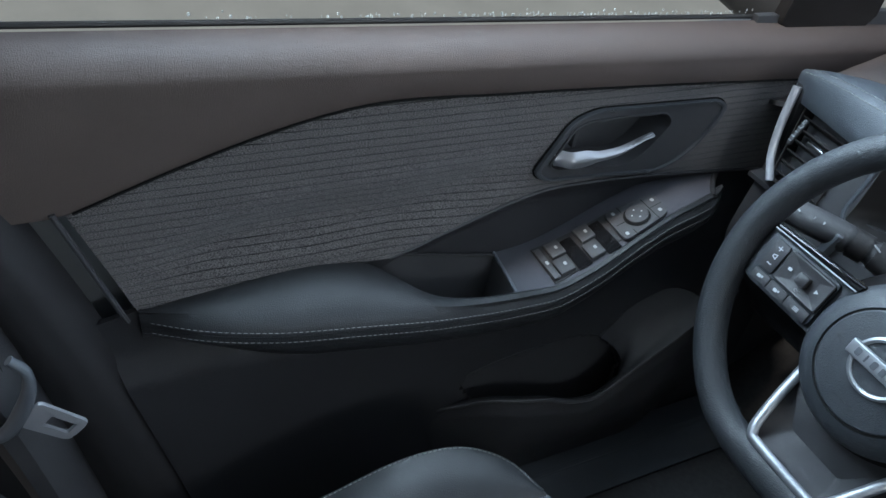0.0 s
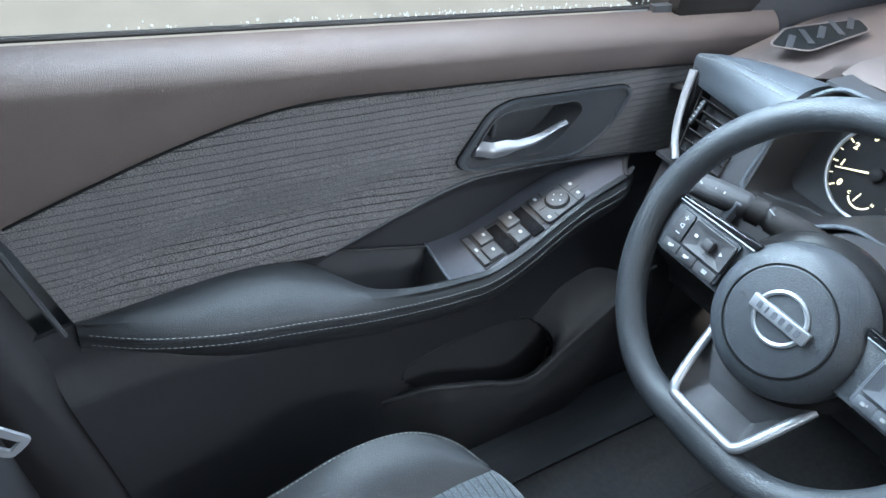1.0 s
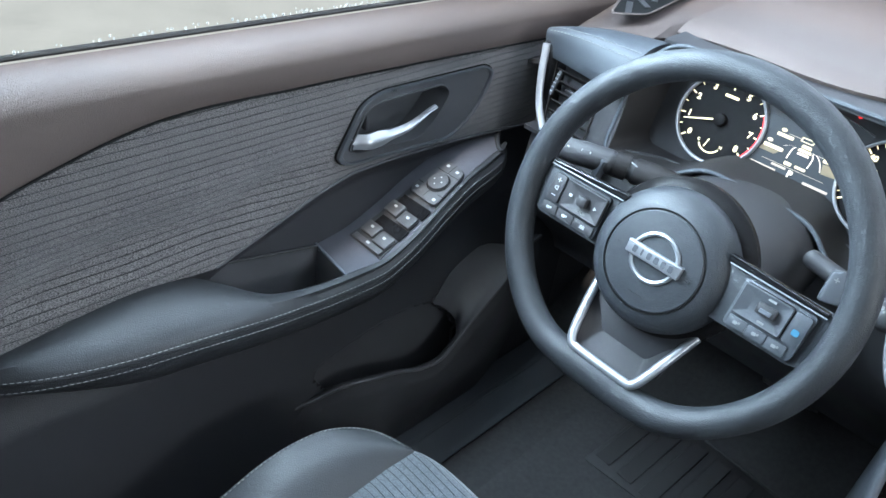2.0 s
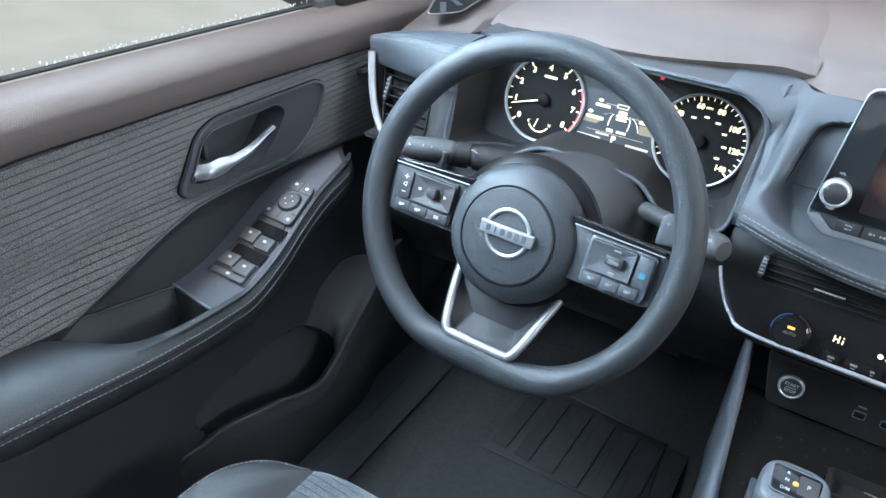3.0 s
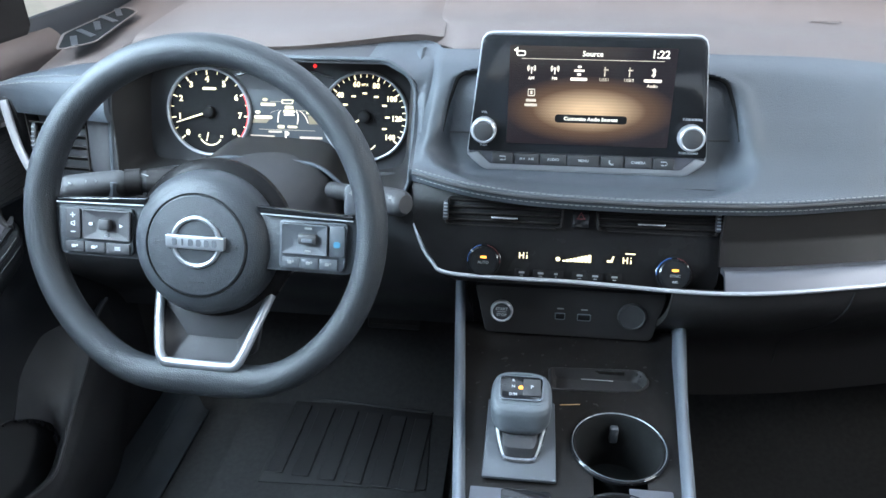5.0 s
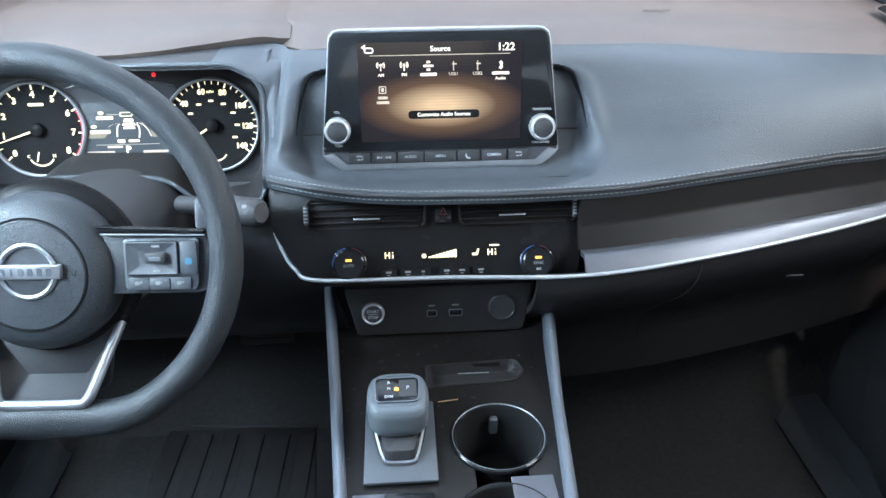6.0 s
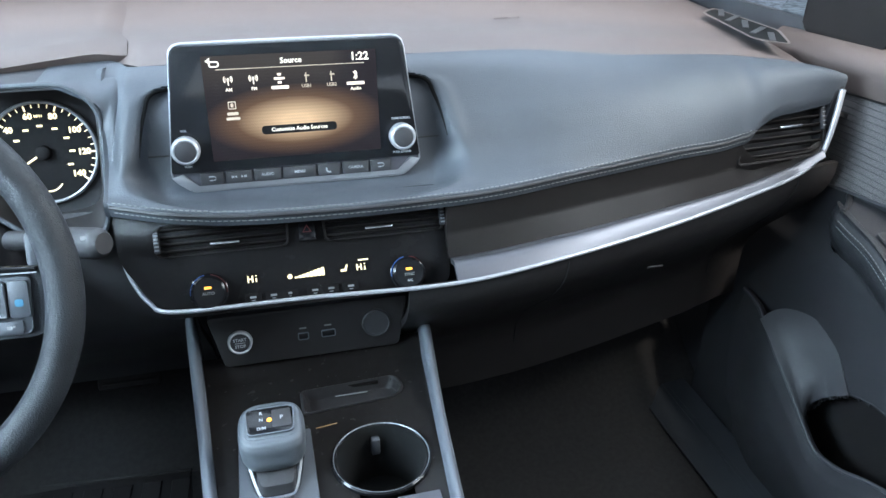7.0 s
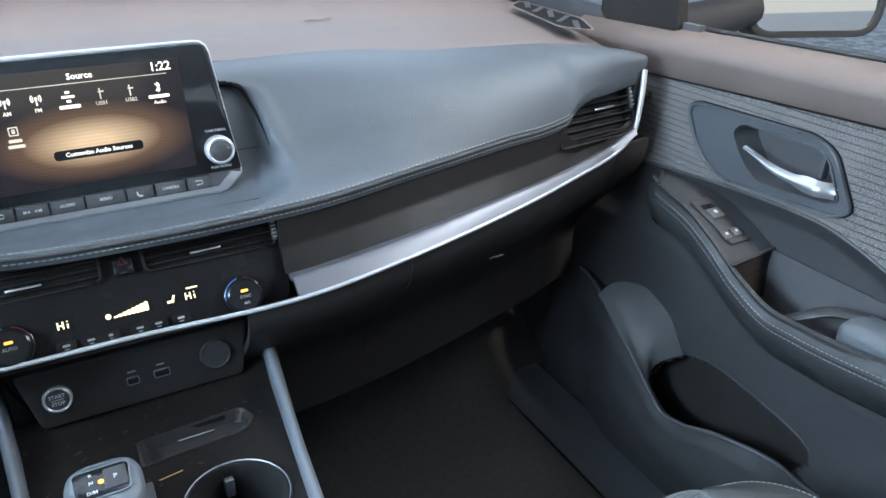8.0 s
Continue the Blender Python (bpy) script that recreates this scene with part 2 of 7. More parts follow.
def top_frame(c, slope=0.0, turn=0.0):
    """A frame on a level face: x right, y forward, z up; slope: degrees by which it rises forward."""
    return Matrix.Translation(c) @ pose(0, 0, 0, slope, 0, turn)


def box(m, size, r=0.002, seg=2, at=(0, 0, 0)):
    bm = bmesh.new()
    bmesh.ops.create_cube(bm, size=1)
    bmesh.ops.scale(bm, vec=size, verts=bm.verts)
    if r:
        bmesh.ops.bevel(bm, geom=bm.edges[:], offset=min(r, min(size) * 0.49), segments=seg, profile=0.5, affect="EDGES")
    bmesh.ops.transform(bm, matrix=m @ Matrix.Translation(at), verts=bm.verts)
    return bm


def lathe(m, profile, seg=40, closed=False):
    """Turns a profile of (radius, height) about the frame's z."""
    bm = bmesh.new()
    rings = []
    for r, h in profile:
        if r < 1e-6:
            rings.append([bm.verts.new((0, 0, h))])
        else:
            rings.append([bm.verts.new((r * math.cos(2 * math.pi * k / seg), r * math.sin(2 * math.pi * k / seg), h)) for k in range(seg)])
    pairs = list(zip(rings, rings[1:])) + ([(rings[-1], rings[0])] if closed else [])
    for a, b in pairs:
        for k in range(seg):
            q = [a[k % len(a)], a[(k + 1) % len(a)], b[(k + 1) % len(b)], b[k % len(b)]]
            q = list(dict.fromkeys(q))
            if len(q) > 2:
                bm.faces.new(q)
    bmesh.ops.transform(bm, matrix=m, verts=bm.verts)
    return bm


def prism(m, outline, depth, r=0.001, seg=2):
    """A plate: an outline in the frame's x, y, raised along z by depth, its front edge rounded."""
    bm = bmesh.new()
    lo = [bm.verts.new((x, y, 0)) for x, y in outline]
    hi = [bm.verts.new((x, y, depth)) for x, y in outline]
    bm.faces.new(lo[::-1])
    top = bm.faces.new(hi)
    n = len(lo)
    for k in range(n):
        bm.faces.new((lo[k], lo[(k + 1) % n], hi[(k + 1) % n], hi[k]))
    if r:
        bmesh.ops.bevel(bm, geom=[e for e in top.edges], offset=r, segments=seg, profile=0.5, affect="EDGES")
    bmesh.ops.transform(bm, matrix=m, verts=bm.verts)
    return bm


def ring(m, outer, inner, depth, r=0.0):
    """A flat frame between two outlines of equal length, raised by depth."""
    bm = bmesh.new()
    n = len(outer)
    v = [[bm.verts.new((x, y, h)) for x, y in line] for line, h in ((outer, 0), (outer, depth), (inner, depth), (inner, 0))]
    for a in range(4):
        for k in range(n):
            bm.faces.new((v[a][k], v[a][(k + 1) % n], v[(a + 1) % 4][(k + 1) % n], v[(a + 1) % 4][k]))
    if r:
        loops = set()
        for line in (v[1], v[2]):
            for k in range(n):
                e = bm.edges.get((line[k], line[(k + 1) % n]))
                loops.add(e)
        bmesh.ops.bevel(bm, geom=list(loops), offset=r, segments=2, profile=0.5, affect="EDGES")
    bmesh.ops.transform(bm, matrix=m, verts=bm.verts)
    return bm


def rounded(pts, r=0.006, n=5):
    """A closed outline with its corners rounded; r: one radius or one for each corner."""
    out = []
    k = len(pts)
    for i in range(k):
        p, a, b = Vector(pts[i]), Vector(pts[i - 1]), Vector(pts[(i + 1) % k])
        ri = r[i] if isinstance(r, (list, tuple)) else r
        da, db = (a - p), (b - p)
        ri = min(ri, da.length * 0.45, db.length * 0.45)
        s, e = p + da.normalized() * ri, p + db.normalized() * ri
        for j in range(n):
            t = j / (n - 1)
            out.append(tuple((1 - t) ** 2 * s + 2 * t * (1 - t) * p + t * t * e))
    return out


def rect(w, h, r=0.003, n=5, at=(0, 0)):
    return [(x + at[0], y + at[1]) for x, y in rounded([(-w / 2, -h / 2), (w / 2, -h / 2), (w / 2, h / 2), (-w / 2, h / 2)], r, n)]


def resampled(line, count):
    """The same closed line with that many evenly spaced points, from its first point on."""
    a = np.array(list(line) + [line[0]], float)
    d = np.r_[0, np.cumsum(np.linalg.norm(np.diff(a, axis=0), axis=1))]
    t = np.linspace(0, d[-1], count, endpoint=False)
    return [tuple(np.interp(x, d, a[:, c]) for c in range(a.shape[1])) for x in t]


def smooth_line(pts, count=60):
    """A smooth open line through points in space, evenly spaced."""
    p = np.array(pts, float)
    p = np.vstack([2 * p[0] - p[1], p, 2 * p[-1] - p[-2]])
    out = []
    for i in range(1, len(p) - 2):
        for t in np.linspace(0, 1, 16, endpoint=False):
            a, b, c, d = p[i - 1 : i + 3]
            out.append(0.5 * (2 * b + (c - a) * t + (2 * a - 5 * b + 4 * c - d) * t**2 + (3 * b - a - 3 * c + d) * t**3))
    out.append(p[-2])
    out = np.array(out)
    d = np.r_[0, np.cumsum(np.linalg.norm(np.diff(out, axis=0), axis=1))]
    t = np.linspace(0, d[-1], count)
    return np.stack([np.interp(t, d, out[:, c]) for c in range(3)], 1)


def graph(*pairs):
    """A smooth function through (x, value) pairs."""
    xs, ys = np.array([p[0] for p in pairs], float), np.array([p[1] for p in pairs], float)
    slopes = np.gradient(ys, xs)

    def at(x):
        x = float(min(max(x, xs[0]), xs[-1]))
        i = int(min(max(np.searchsorted(xs, x) - 1, 0), len(xs) - 2))
        h = xs[i + 1] - xs[i]
        t = (x - xs[i]) / h
        return float((2 * t**3 - 3 * t**2 + 1) * ys[i] + (t**3 - 2 * t**2 + t) * h * slopes[i] + (-2 * t**3 + 3 * t**2) * ys[i + 1] + (t**3 - t**2) * h * slopes[i + 1])

    return at


def ease(a, b, x):
    t = min(max((x - a) / (b - a), 0.0), 1.0)
    return t * t * (3 - 2 * t)


def lerp(a, b, t):
    return a + (b - a) * t


def sheet(f, nu, nv, thick=0.004, keep=None, side=1):
    """A skin through f(u, v), u and v from 0 to 1, with a back at that distance. keep(u, v): which cells stay. side: which way the back lies."""
    us, vs = np.linspace(0, 1, nu), np.linspace(0, 1, nv)
    p = np.array([[f(u, v) for v in vs] for u in us], float)
    n = np.cross(np.gradient(p, axis=0), np.gradient(p, axis=1))
    n /= np.linalg.norm(n, axis=-1, keepdims=True) + 1e-12
    q = p - side * thick * n
    verts = np.vstack([p.reshape(-1, 3), q.reshape(-1, 3)])
    k = nu * nv
    cells = [(i, j) for i in range(nu - 1) for j in range(nv - 1) if keep is None or keep((us[i] + us[i + 1]) / 2, (vs[j] + vs[j + 1]) / 2)]
    faces, edges = [], {}
    for i, j in cells:
        a, b, c, d = i * nv + j, (i + 1) * nv + j, (i + 1) * nv + j + 1, i * nv + j + 1
        faces.append((a, b, c, d))
        faces.append((a + k, d + k, c + k, b + k))
        for e in ((a, b), (b, c), (c, d), (d, a)):
            edges[tuple(sorted(e))] = None if tuple(sorted(e)) in edges else e
    faces += [(e[1], e[0], e[0] + k, e[1] + k) for e in edges.values() if e]
    me = bpy.data.meshes.new("sheet")
    me.from_pydata(verts.tolist(), [], faces)
    bm = bmesh.new()
    bm.from_mesh(me)
    bpy.data.meshes.remove(me)
    bmesh.ops.delete(bm, geom=[v for v in bm.verts if not v.link_faces], context="VERTS")
    return bm


def tube(line, r, seg=10, closed=False, wide=1.0, up=(0, 0, 1), r_of=None):
    """A rounded bar along a line; wide: how much wider it is across than along up; r_of(t): its radius on the way."""
    p = np.array(line, float)
    n = len(p)
    tan = np.array([(p[(i + 1) % n] - p[i - 1]) if closed else p[min(i + 1, n - 1)] - p[max(i - 1, 0)] for i in range(n)])
    tan /= np.linalg.norm(tan, axis=1)[:, None] + 1e-12
    bm = bmesh.new()
    rings = []
    for i in range(n):
        side = np.cross(tan[i], up)
        side /= np.linalg.norm(side) + 1e-12
        lift = np.cross(side, tan[i])
        ri = r_of(i / (n - 1)) if r_of else r
        rings.append([bm.verts.new(p[i] + ri * (wide * math.cos(2 * math.pi * k / seg) * side + math.sin(2 * math.pi * k / seg) * lift)) for k in range(seg)])
    for i in range(n if closed else n - 1):
        a, b = rings[i], rings[(i + 1) % n]
        for k in range(seg):
            bm.faces.new((a[k], a[(k + 1) % seg], b[(k + 1) % seg], b[k]))
    if not closed:
        bm.faces.new(rings[0][::-1])
        bm.faces.new(rings[-1])
    return bm


def stitches(line, length=0.0042, gap=0.0018, r=0.00055, out=(0, 0, 1), slant=0.0):
    """A row of single stitches along a line, in one mesh."""
    p = np.array(line, float)
    d = np.r_[0, np.cumsum(np.linalg.norm(np.diff(p, axis=0), axis=1))]
    verts, faces = [], []
    out = np.array(out, float) / np.linalg.norm(out)
    for s in np.arange(0.001, d[-1] - length, length + gap):
        a, b = (np.array([np.interp(x, d, p[:, c]) for c in range(3)]) for x in (s, s + length))
        t = (b - a) / np.linalg.norm(b - a)
        w = np.cross(t, out)
        w /= np.linalg.norm(w) + 1e-12
        b = b + slant * w
        k = len(verts)
        for c, q in ((a, 0.55), ((a + b) / 2, 1.0), (b, 0.55)):
            verts += [tuple(c + r * q * w * 1.2), tuple(c + r * q * out * 1.6), tuple(c - r * q * w * 1.2)]
        for h in (0, 3):
            for i in range(3):
                faces.append((k + h + i, k + h + (i + 1) % 3, k + h + 3 + (i + 1) % 3, k + h + 3 + i))
        faces += [(k, k + 2, k + 1), (k + 6, k + 7, k + 8)]
    me = bpy.data.meshes.new("stitching")
    me.from_pydata(verts, [], faces)
    return me


def words(name, text, m, height, mat, parent, align="CENTER", lift=0.0004, bold=0.0):
    """Raised lettering in the built-in font on a frame's face."""
    cu = bpy.data.curves.new("words", "FONT")
    cu.body, cu.size, cu.align_x, cu.align_y = text, height * 1.38, align, "CENTER"
    cu.extrude, cu.resolution_u, cu.offset = 0.0002, 2, height * 0.022 + bold
    ob = bpy.data.objects.new("words", cu)
    scene.collection.objects.link(ob)
    bpy.context.view_layer.update()
    me = bpy.data.meshes.new_from_object(ob)
    bpy.data.objects.remove(ob)
    me.transform(m @ Matrix.Translation((0, 0, lift)))
    return part(name, me, mat, parent, flat=True)


def bar(name, m, at, w, h, mat, parent, t=0.0005):
    """A plain printed bar on a frame's face."""
    return part(name, prism(m @ Matrix.Translation((at[0], at[1], 0.0)), rect(w, h, min(w, h) * 0.3, 3), t, 0), mat, parent, flat=True)


def door_frame(s, y, z, d, tilt=0.0):
    """A frame on a door's inner face: x to the car's front, y up, z into the cabin (mirrored for the far door)."""
    k, h = math.cos(radians(tilt)), math.sin(radians(tilt))
    return Matrix(((0, s * h, -s * k, s * d), (1, 0, 0, y), (0, k, h, z), (0, 0, 0, 1)))


# ---- outside and shell ----
def ground_sheet():
    bm = bmesh.new()
    v = [bm.verts.new(c) for c in ((-900, -900, -0.33), (900, -900, -0.33), (900, 900, -0.33), (-900, 900, -0.33))]
    bm.faces.new(v)
    return bm


tagged(part("ground", ground_sheet(), M_CONCRETE), "pale dusty concrete yard under the car", "ground", kind="structure")
tagged(part("road", box(top_frame((8.6, 2.0, -0.335)), (15.4, 60, 0.03), 0.004), M_ASPHALT), "rough asphalt beside the car, its blue shade put into the colour", "road", kind="structure")

tagged(part("floor", sheet(lambda u, v: (lerp(-0.78, 0.78, u), lerp(-1.6, 1.25, v), 0.06 + 0.24 * ease(0.78, 1.2, lerp(-1.6, 1.25, v))), 30, 60, 0.02, side=1), M_CARPET),
       "black carpeted car floor rising to the footwell", "floor", kind="structure")
tagged(part("wall_front", box(top_frame((0, 1.24, 0.40)), (1.62, 0.03, 0.82), 0.005), M_BLACK), "black bulkhead behind the footwell", "wall", kind="structure")
tagged(part("wall_rear", box(top_frame((0, -1.62, 0.45)), (1.62, 0.04, 0.95), 0.01), M_BLACK), "dark rear wall of the cabin", "wall", kind="structure")
for s in (-1, 1):
    tagged(part("wall_left" if s < 0 else "wall_right", box(top_frame((s * 0.79, -0.95, 0.42)), (0.05, 1.32, 0.82), 0.01), M_BLACK), "dark trim of the rear side wall", "wall", kind="structure")
tagged(part("ceiling", sheet(lambda u, v: (lerp(-0.70, 0.70, u), lerp(-1.7, 0.42, v), 1.34 - 0.05 * abs(2 * u - 1) ** 3 - 0.06 * abs(2 * v - 1) ** 4), 24, 30, 0.03, side=1), M_HEADLINER),
       "pale cloth headliner under the roof", "ceiling", kind="structure")

for s in (-1, 1):
    # windscreen pillar, from the cowl to the roof
    line = smooth_line([(s * 0.790, 1.17, 0.78), (s * 0.775, 0.98, 0.94), (s * 0.745, 0.75, 1.11), (s * 0.70, 0.42, 1.29)], 24)
    tagged(part("windscreen_pillar", tube(line, 0.040, 12, wide=0.8, r_of=lambda t: 0.040), M_HEADLINER if s > 0 else M_BROWN), "cloth-covered windscreen pillar beside the dashboard", "pillar", kind="structure")
    # pillar behind the front door
    line = smooth_line([(s * 0.765, -0.20, 0.10), (s * 0.765, -0.24, 0.45), (s * 0.755, -0.30, 0.80), (s * 0.70, -0.36, 1.30)], 24)
    tagged(part("door_pillar", tube(line, 0.060, 14, wide=0.55, up=(1, 0, 0)), M_BLACK), "black plastic pillar trim behind the front door", "pillar", kind="structure")


for s in (-1, 1):
    tagged(part("kick_panel", sheet(lambda u, v: (s * (0.775 - 0.02 * u), lerp(0.60, 1.26, u), lerp(0.80, 0.04, v)), 12, 12, 0.01, side=s), M_BLACK), "black kick panel at the side of the footwell", "kick panel", kind="structure")

    def pillar_trim(u, v):
        z = lerp(0.05, 0.87, v)
        y0 = -0.030 - 0.232 * z - 0.02 * ease(0.5, 0.8, z)
        y = lerp(y0, -0.62, u)
        # a rounded roll along the front edge, then a hollow for the belt
        roll = math.sin(min(u / 0.05, 1.0) * math.pi / 2)
        return (s * (0.772 - 0.026 * roll + 0.030 * ease(0.09, 0.20, u) - 0.012 * ease(0.4, 0.7, u)), y, z)

    tagged(part("pillar_trim", sheet(pillar_trim, 90, 30, 0.008, side=-s), M_MATTE), "dark moulded trim round the foot of the door pillar", "pillar trim", kind="structure")


def quad(a, b, c, d, thick=0.004):
    return sheet(lambda u, v: tuple(lerp(lerp(np.array(a), np.array(b), u), lerp(np.array(d), np.array(c), u), v)), 8, 8, thick)


def belt(y):
    return 0.7925 + 0.035 * (0.62 - y)


pane = part("windscreen", quad((-0.76, 1.18, 0.80), (0.76, 1.18, 0.80), (0.68, 0.42, 1.31), (-0.68, 0.42, 1.31)), M_GLASS)
tagged(pane, "clear curved windscreen glass", "windscreen", kind="structure")
pane.visible_shadow = False
for s in (-1, 1):
    pane = part("window_1" if s < 0 else "window_2", quad((s * 0.788, -0.30, belt(-0.3) - 0.02), (s * 0.788, 0.90, belt(0.9) - 0.02), (s * 0.74, 0.52, 1.24), (s * 0.71, -0.32, 1.29)), M_GLASS)
    tagged(pane, "clear glass side window of the front door" + (" with water drops along its foot" if s < 0 else ""), "window", kind="structure")
    pane.visible_shadow = False


# ---- doors ----
cloth_top = graph((-0.16, 0.668), (-0.068, 0.702), (0.006, 0.726), (0.088, 0.745), (0.27, 0.745), (0.42, 0.739), (0.80, 0.719))
cloth_bot = graph((-0.16, 0.530), (-0.113, 0.541), (-0.028, 0.556), (0.066, 0.562), (0.130, 0.554), (0.150, 0.553), (0.175, 0.561), (0.24, 0.584), (0.30, 0.604), (0.34, 0.613), (0.38, 0.6145), (0.46, 0.612), (0.55, 0.605), (0.67, 0.592), (0.80, 0.575))
arm_z = graph((-0.113, 0.541), (-0.06, 0.543), (0.0, 0.539), (0.10, 0.531), (0.20, 0.517), (0.30, 0.507), (0.345, 0.507), (0.393, 0.524), (0.455, 0.556), (0.50, 0.573), (0.552, 0.581), (0.60, 0.583))
arm_d = graph((-0.113, 0.746), (-0.06, 0.714), (0.0, 0.696), (0.10, 0.683), (0.30, 0.680), (0.40, 0.683), (0.50, 0.694), (0.56, 0.703), (0.585, 0.711), (0.604, 0.724))
arm_out = graph((-0.113, 0.756), (0.05, 0.757), (0.10, 0.758), (0.125, 0.754), (0.15, 0.737), (0.175, 0.718), (0.20, 0.707), (0.23, 0.701), (0.28, 0.699), (0.40, 0.698), (0.50, 0.708), (0.604, 0.735))
pocket_lip = graph((0.14, 0.262), (0.20, 0.258), (0.24, 0.259), (0.27, 0.269), (0.30, 0.287), (0.331, 0.293), (0.384, 0.281), (0.45, 0.252), (0.49, 0.249), (0.512, 0.264), (0.54, 0.287), (0.58, 0.318), (0.63, 0.350), (0.66, 0.362), (0.74, 0.370))

BEZEL = [(0.3135, 0.640), (0.328, 0.628), (0.508, 0.616), (0.552, 0.643), (0.581, 0.698), (0.563, 0.709), (0.380, 0.714), (0.350, 0.703)]
HOLE = [(0.334, 0.648), (0.345, 0.641), (0.445, 0.633), (0.470, 0.650), (0.497, 0.685), (0.483, 0.699), (0.374, 0.699), (0.358, 0.691)]


def inside(poly, y, z):
    c = False
    for (a, b), (p, q) in zip(poly, poly[1:] + poly[:1]):
        if (b > z) != (q > z) and y < (p - a) * (z - b) / (q - b) + a:
            c = not c
    return c


def car_door(s):
    side = "driver's" if s < 0 else "passenger's"
    door = thing("door_unit", (s * 0.77, 0.2, 0.10), f"closed {side} door with grey ribbed cloth, padded armrest and chrome pull", "car door")

    def upper(u, v):
        y = lerp(lerp(-0.27, -0.205, v), 0.84, u)
        b, c = belt(y), cloth_top(y)
        if v < 0.45:
            a = radians(8 + 76 * v / 0.45)
            d, z = 0.786 - 0.040 * math.sin(a), b - 0.034 * (1 - math.cos(a))
        else:
            t = (v - 0.45) / 0.55
            d, z = 0.7463 + 0.008 * t * t, lerp(b - 0.0305, c - 0.002, t)
        return (s * d, y, z)

    part("upper_trim", sheet(upper, 60, 30, 0.006, side=s), M_BROWN, door, "brown-grey soft vinyl upper door trim")
    part("window_seal", tube([(s * 0.787, y, belt(y) + 0.002) for y in np.linspace(-0.27, 0.80, 30)], 0.0030, 8), M_RUBBER, door)

    def cloth(u, v):
        y = lerp(lerp(-0.157, -0.113, v), 0.80, u)
        z = lerp(cloth_top(y), cloth_bot(y), v)
        k = (1 - ease(0.18, 0.36, y)) * ease(-0.12, -0.02, y)
        d = 0.755 + k * (0.013 * math.exp(-((v - 0.70) / 0.16) ** 2) - 0.003 * ease(0.80, 1, v)) + 0.003 * ease(0.93, 1.0, 1 - v)
        return (s * d, y, z)

    def cloth_kept(u, v):
        x, y, z = cloth(u, v)
        return not inside([(0.4155 + (a - 0.4155) * 1.06, 0.668 + (c - 0.668) * 1.12) for a, c in HOLE], y, z)

    part("cloth_panel", sheet(cloth, 150, 60, 0.004, cloth_kept, side=s), M_CLOTH, door, "grey woven cloth with long dark ribs")
    # A dark bar draws the shadow line between vinyl and cloth.
    part("trim_shadow_line", tube([(s * 0.7515, y, cloth_top(y) - 0.0015) for y in np.linspace(-0.15, 0.74, 80)], 0.0013, 6), M_WELL, door)
    edge_line = [(s * 0.7525, lerp(-0.166, -0.124, t), lerp(0.672, 0.534, t)) for t in np.linspace(0, 1, 16)]
    part("rear_edge", tube(edge_line, 0.0030, 8), M_BLACK, door, "raised rear edge of the door trim")
    part("cloth_seam", tube([(s * 0.7535, y, cloth_bot(y) - 0.001) for y in np.linspace(0.15, 0.74, 50)], 0.0022, 8), M_BLACK, door)

    def shell(u, v):
        y = lerp(lerp(-0.155, -0.06, v), 0.84, u)
        z = lerp(cloth_bot(y), 0.07, v)
        # sunk behind the switches and the bin, full again below the armrest
        top, k = cloth_bot(y), ease(0.10, 0.17, y) * ease(0.612, 0.56, y)
        d = lerp(0.758, 0.742, ease(arm_z(y) - 0.050, arm_z(y) - 0.10, z)) + k * 0.015 * ease(top, top - 0.035, z) * ease(arm_z(y) - 0.080, arm_z(y) - 0.062, z)
        return (s * d, y, z)

    POCKET = [(0.300, 0.255), (0.272, 0.300), (0.278, 0.318), (0.31, 0.330), (0.377, 0.341), (0.45, 0.345), (0.498, 0.331), (0.540, 0.290), (0.562, 0.250), (0.562, 0.12), (0.300, 0.12)]
    part("door_panel", sheet(shell, 170, 130, 0.006, lambda u, v: not inside(POCKET, *shell(u, v)[1:]), side=s), M_LOWER, door)
    # The far pocket's back is deeper and darker, to put shade into its hollow.
    part("pocket_back", box(door_frame(s, 0.39, 0.23, 0.765 if s < 0 else 0.785), (0.50, 0.36, 0.006), 0.001, 1), M_BLACK if s < 0 else M_PANEL, door)
    part("outer_skin", box(door_frame(s, 0.33, 0.375, 0.815), (1.40, 0.81, 0.010), 0.004, 1), M_PAINT, door, "painted outer door skin")

    # armrest: closed sections along its length
    def section(y):
        zi, di, do = arm_z(y), arm_d(y), arm_out(y)
        k = ease(0.12, 0.19, y)
        q = lerp(0.25, 1.0, ease(-0.113, 0.06, y))
        zo = lerp(cloth_bot(min(y, 0.15)), zi + 0.004, ease(0.09, 0.20, y))
        pts = [(do, zo), (lerp(do, di, 0.35), lerp(zo, zi, 0.35) + 0.006), (lerp(do, di, 0.7), lerp(zo, zi, 0.7) + 0.006), (di + 0.006, zi + 0.002), (di + 0.0015, zi - 0.003),
               (di, zi - 0.009), (di + 0.0008, zi - 0.0105), (di + 0.0004, zi - 0.012), (di - 0.001, zi - 0.018), (di + 0.002, zi - 0.018 - 0.014 * q), (di + 0.010, zi - 0.018 - 0.030 * q), (di + 0.026, zi - 0.018 - 0.046 * q), (0.752, zi - 0.018 - 0.062 * q), (lerp(0.756, 0.751, k), lerp(zi - 0.010 - 0.035 * q, zi - 0.073, k)), (lerp(0.7562, do + 0.0015, k), lerp(zi - 0.005 - 0.020 * q, zi - 0.060, k))]
        return pts

    ys = np.linspace(-0.113, 0.604, 110)
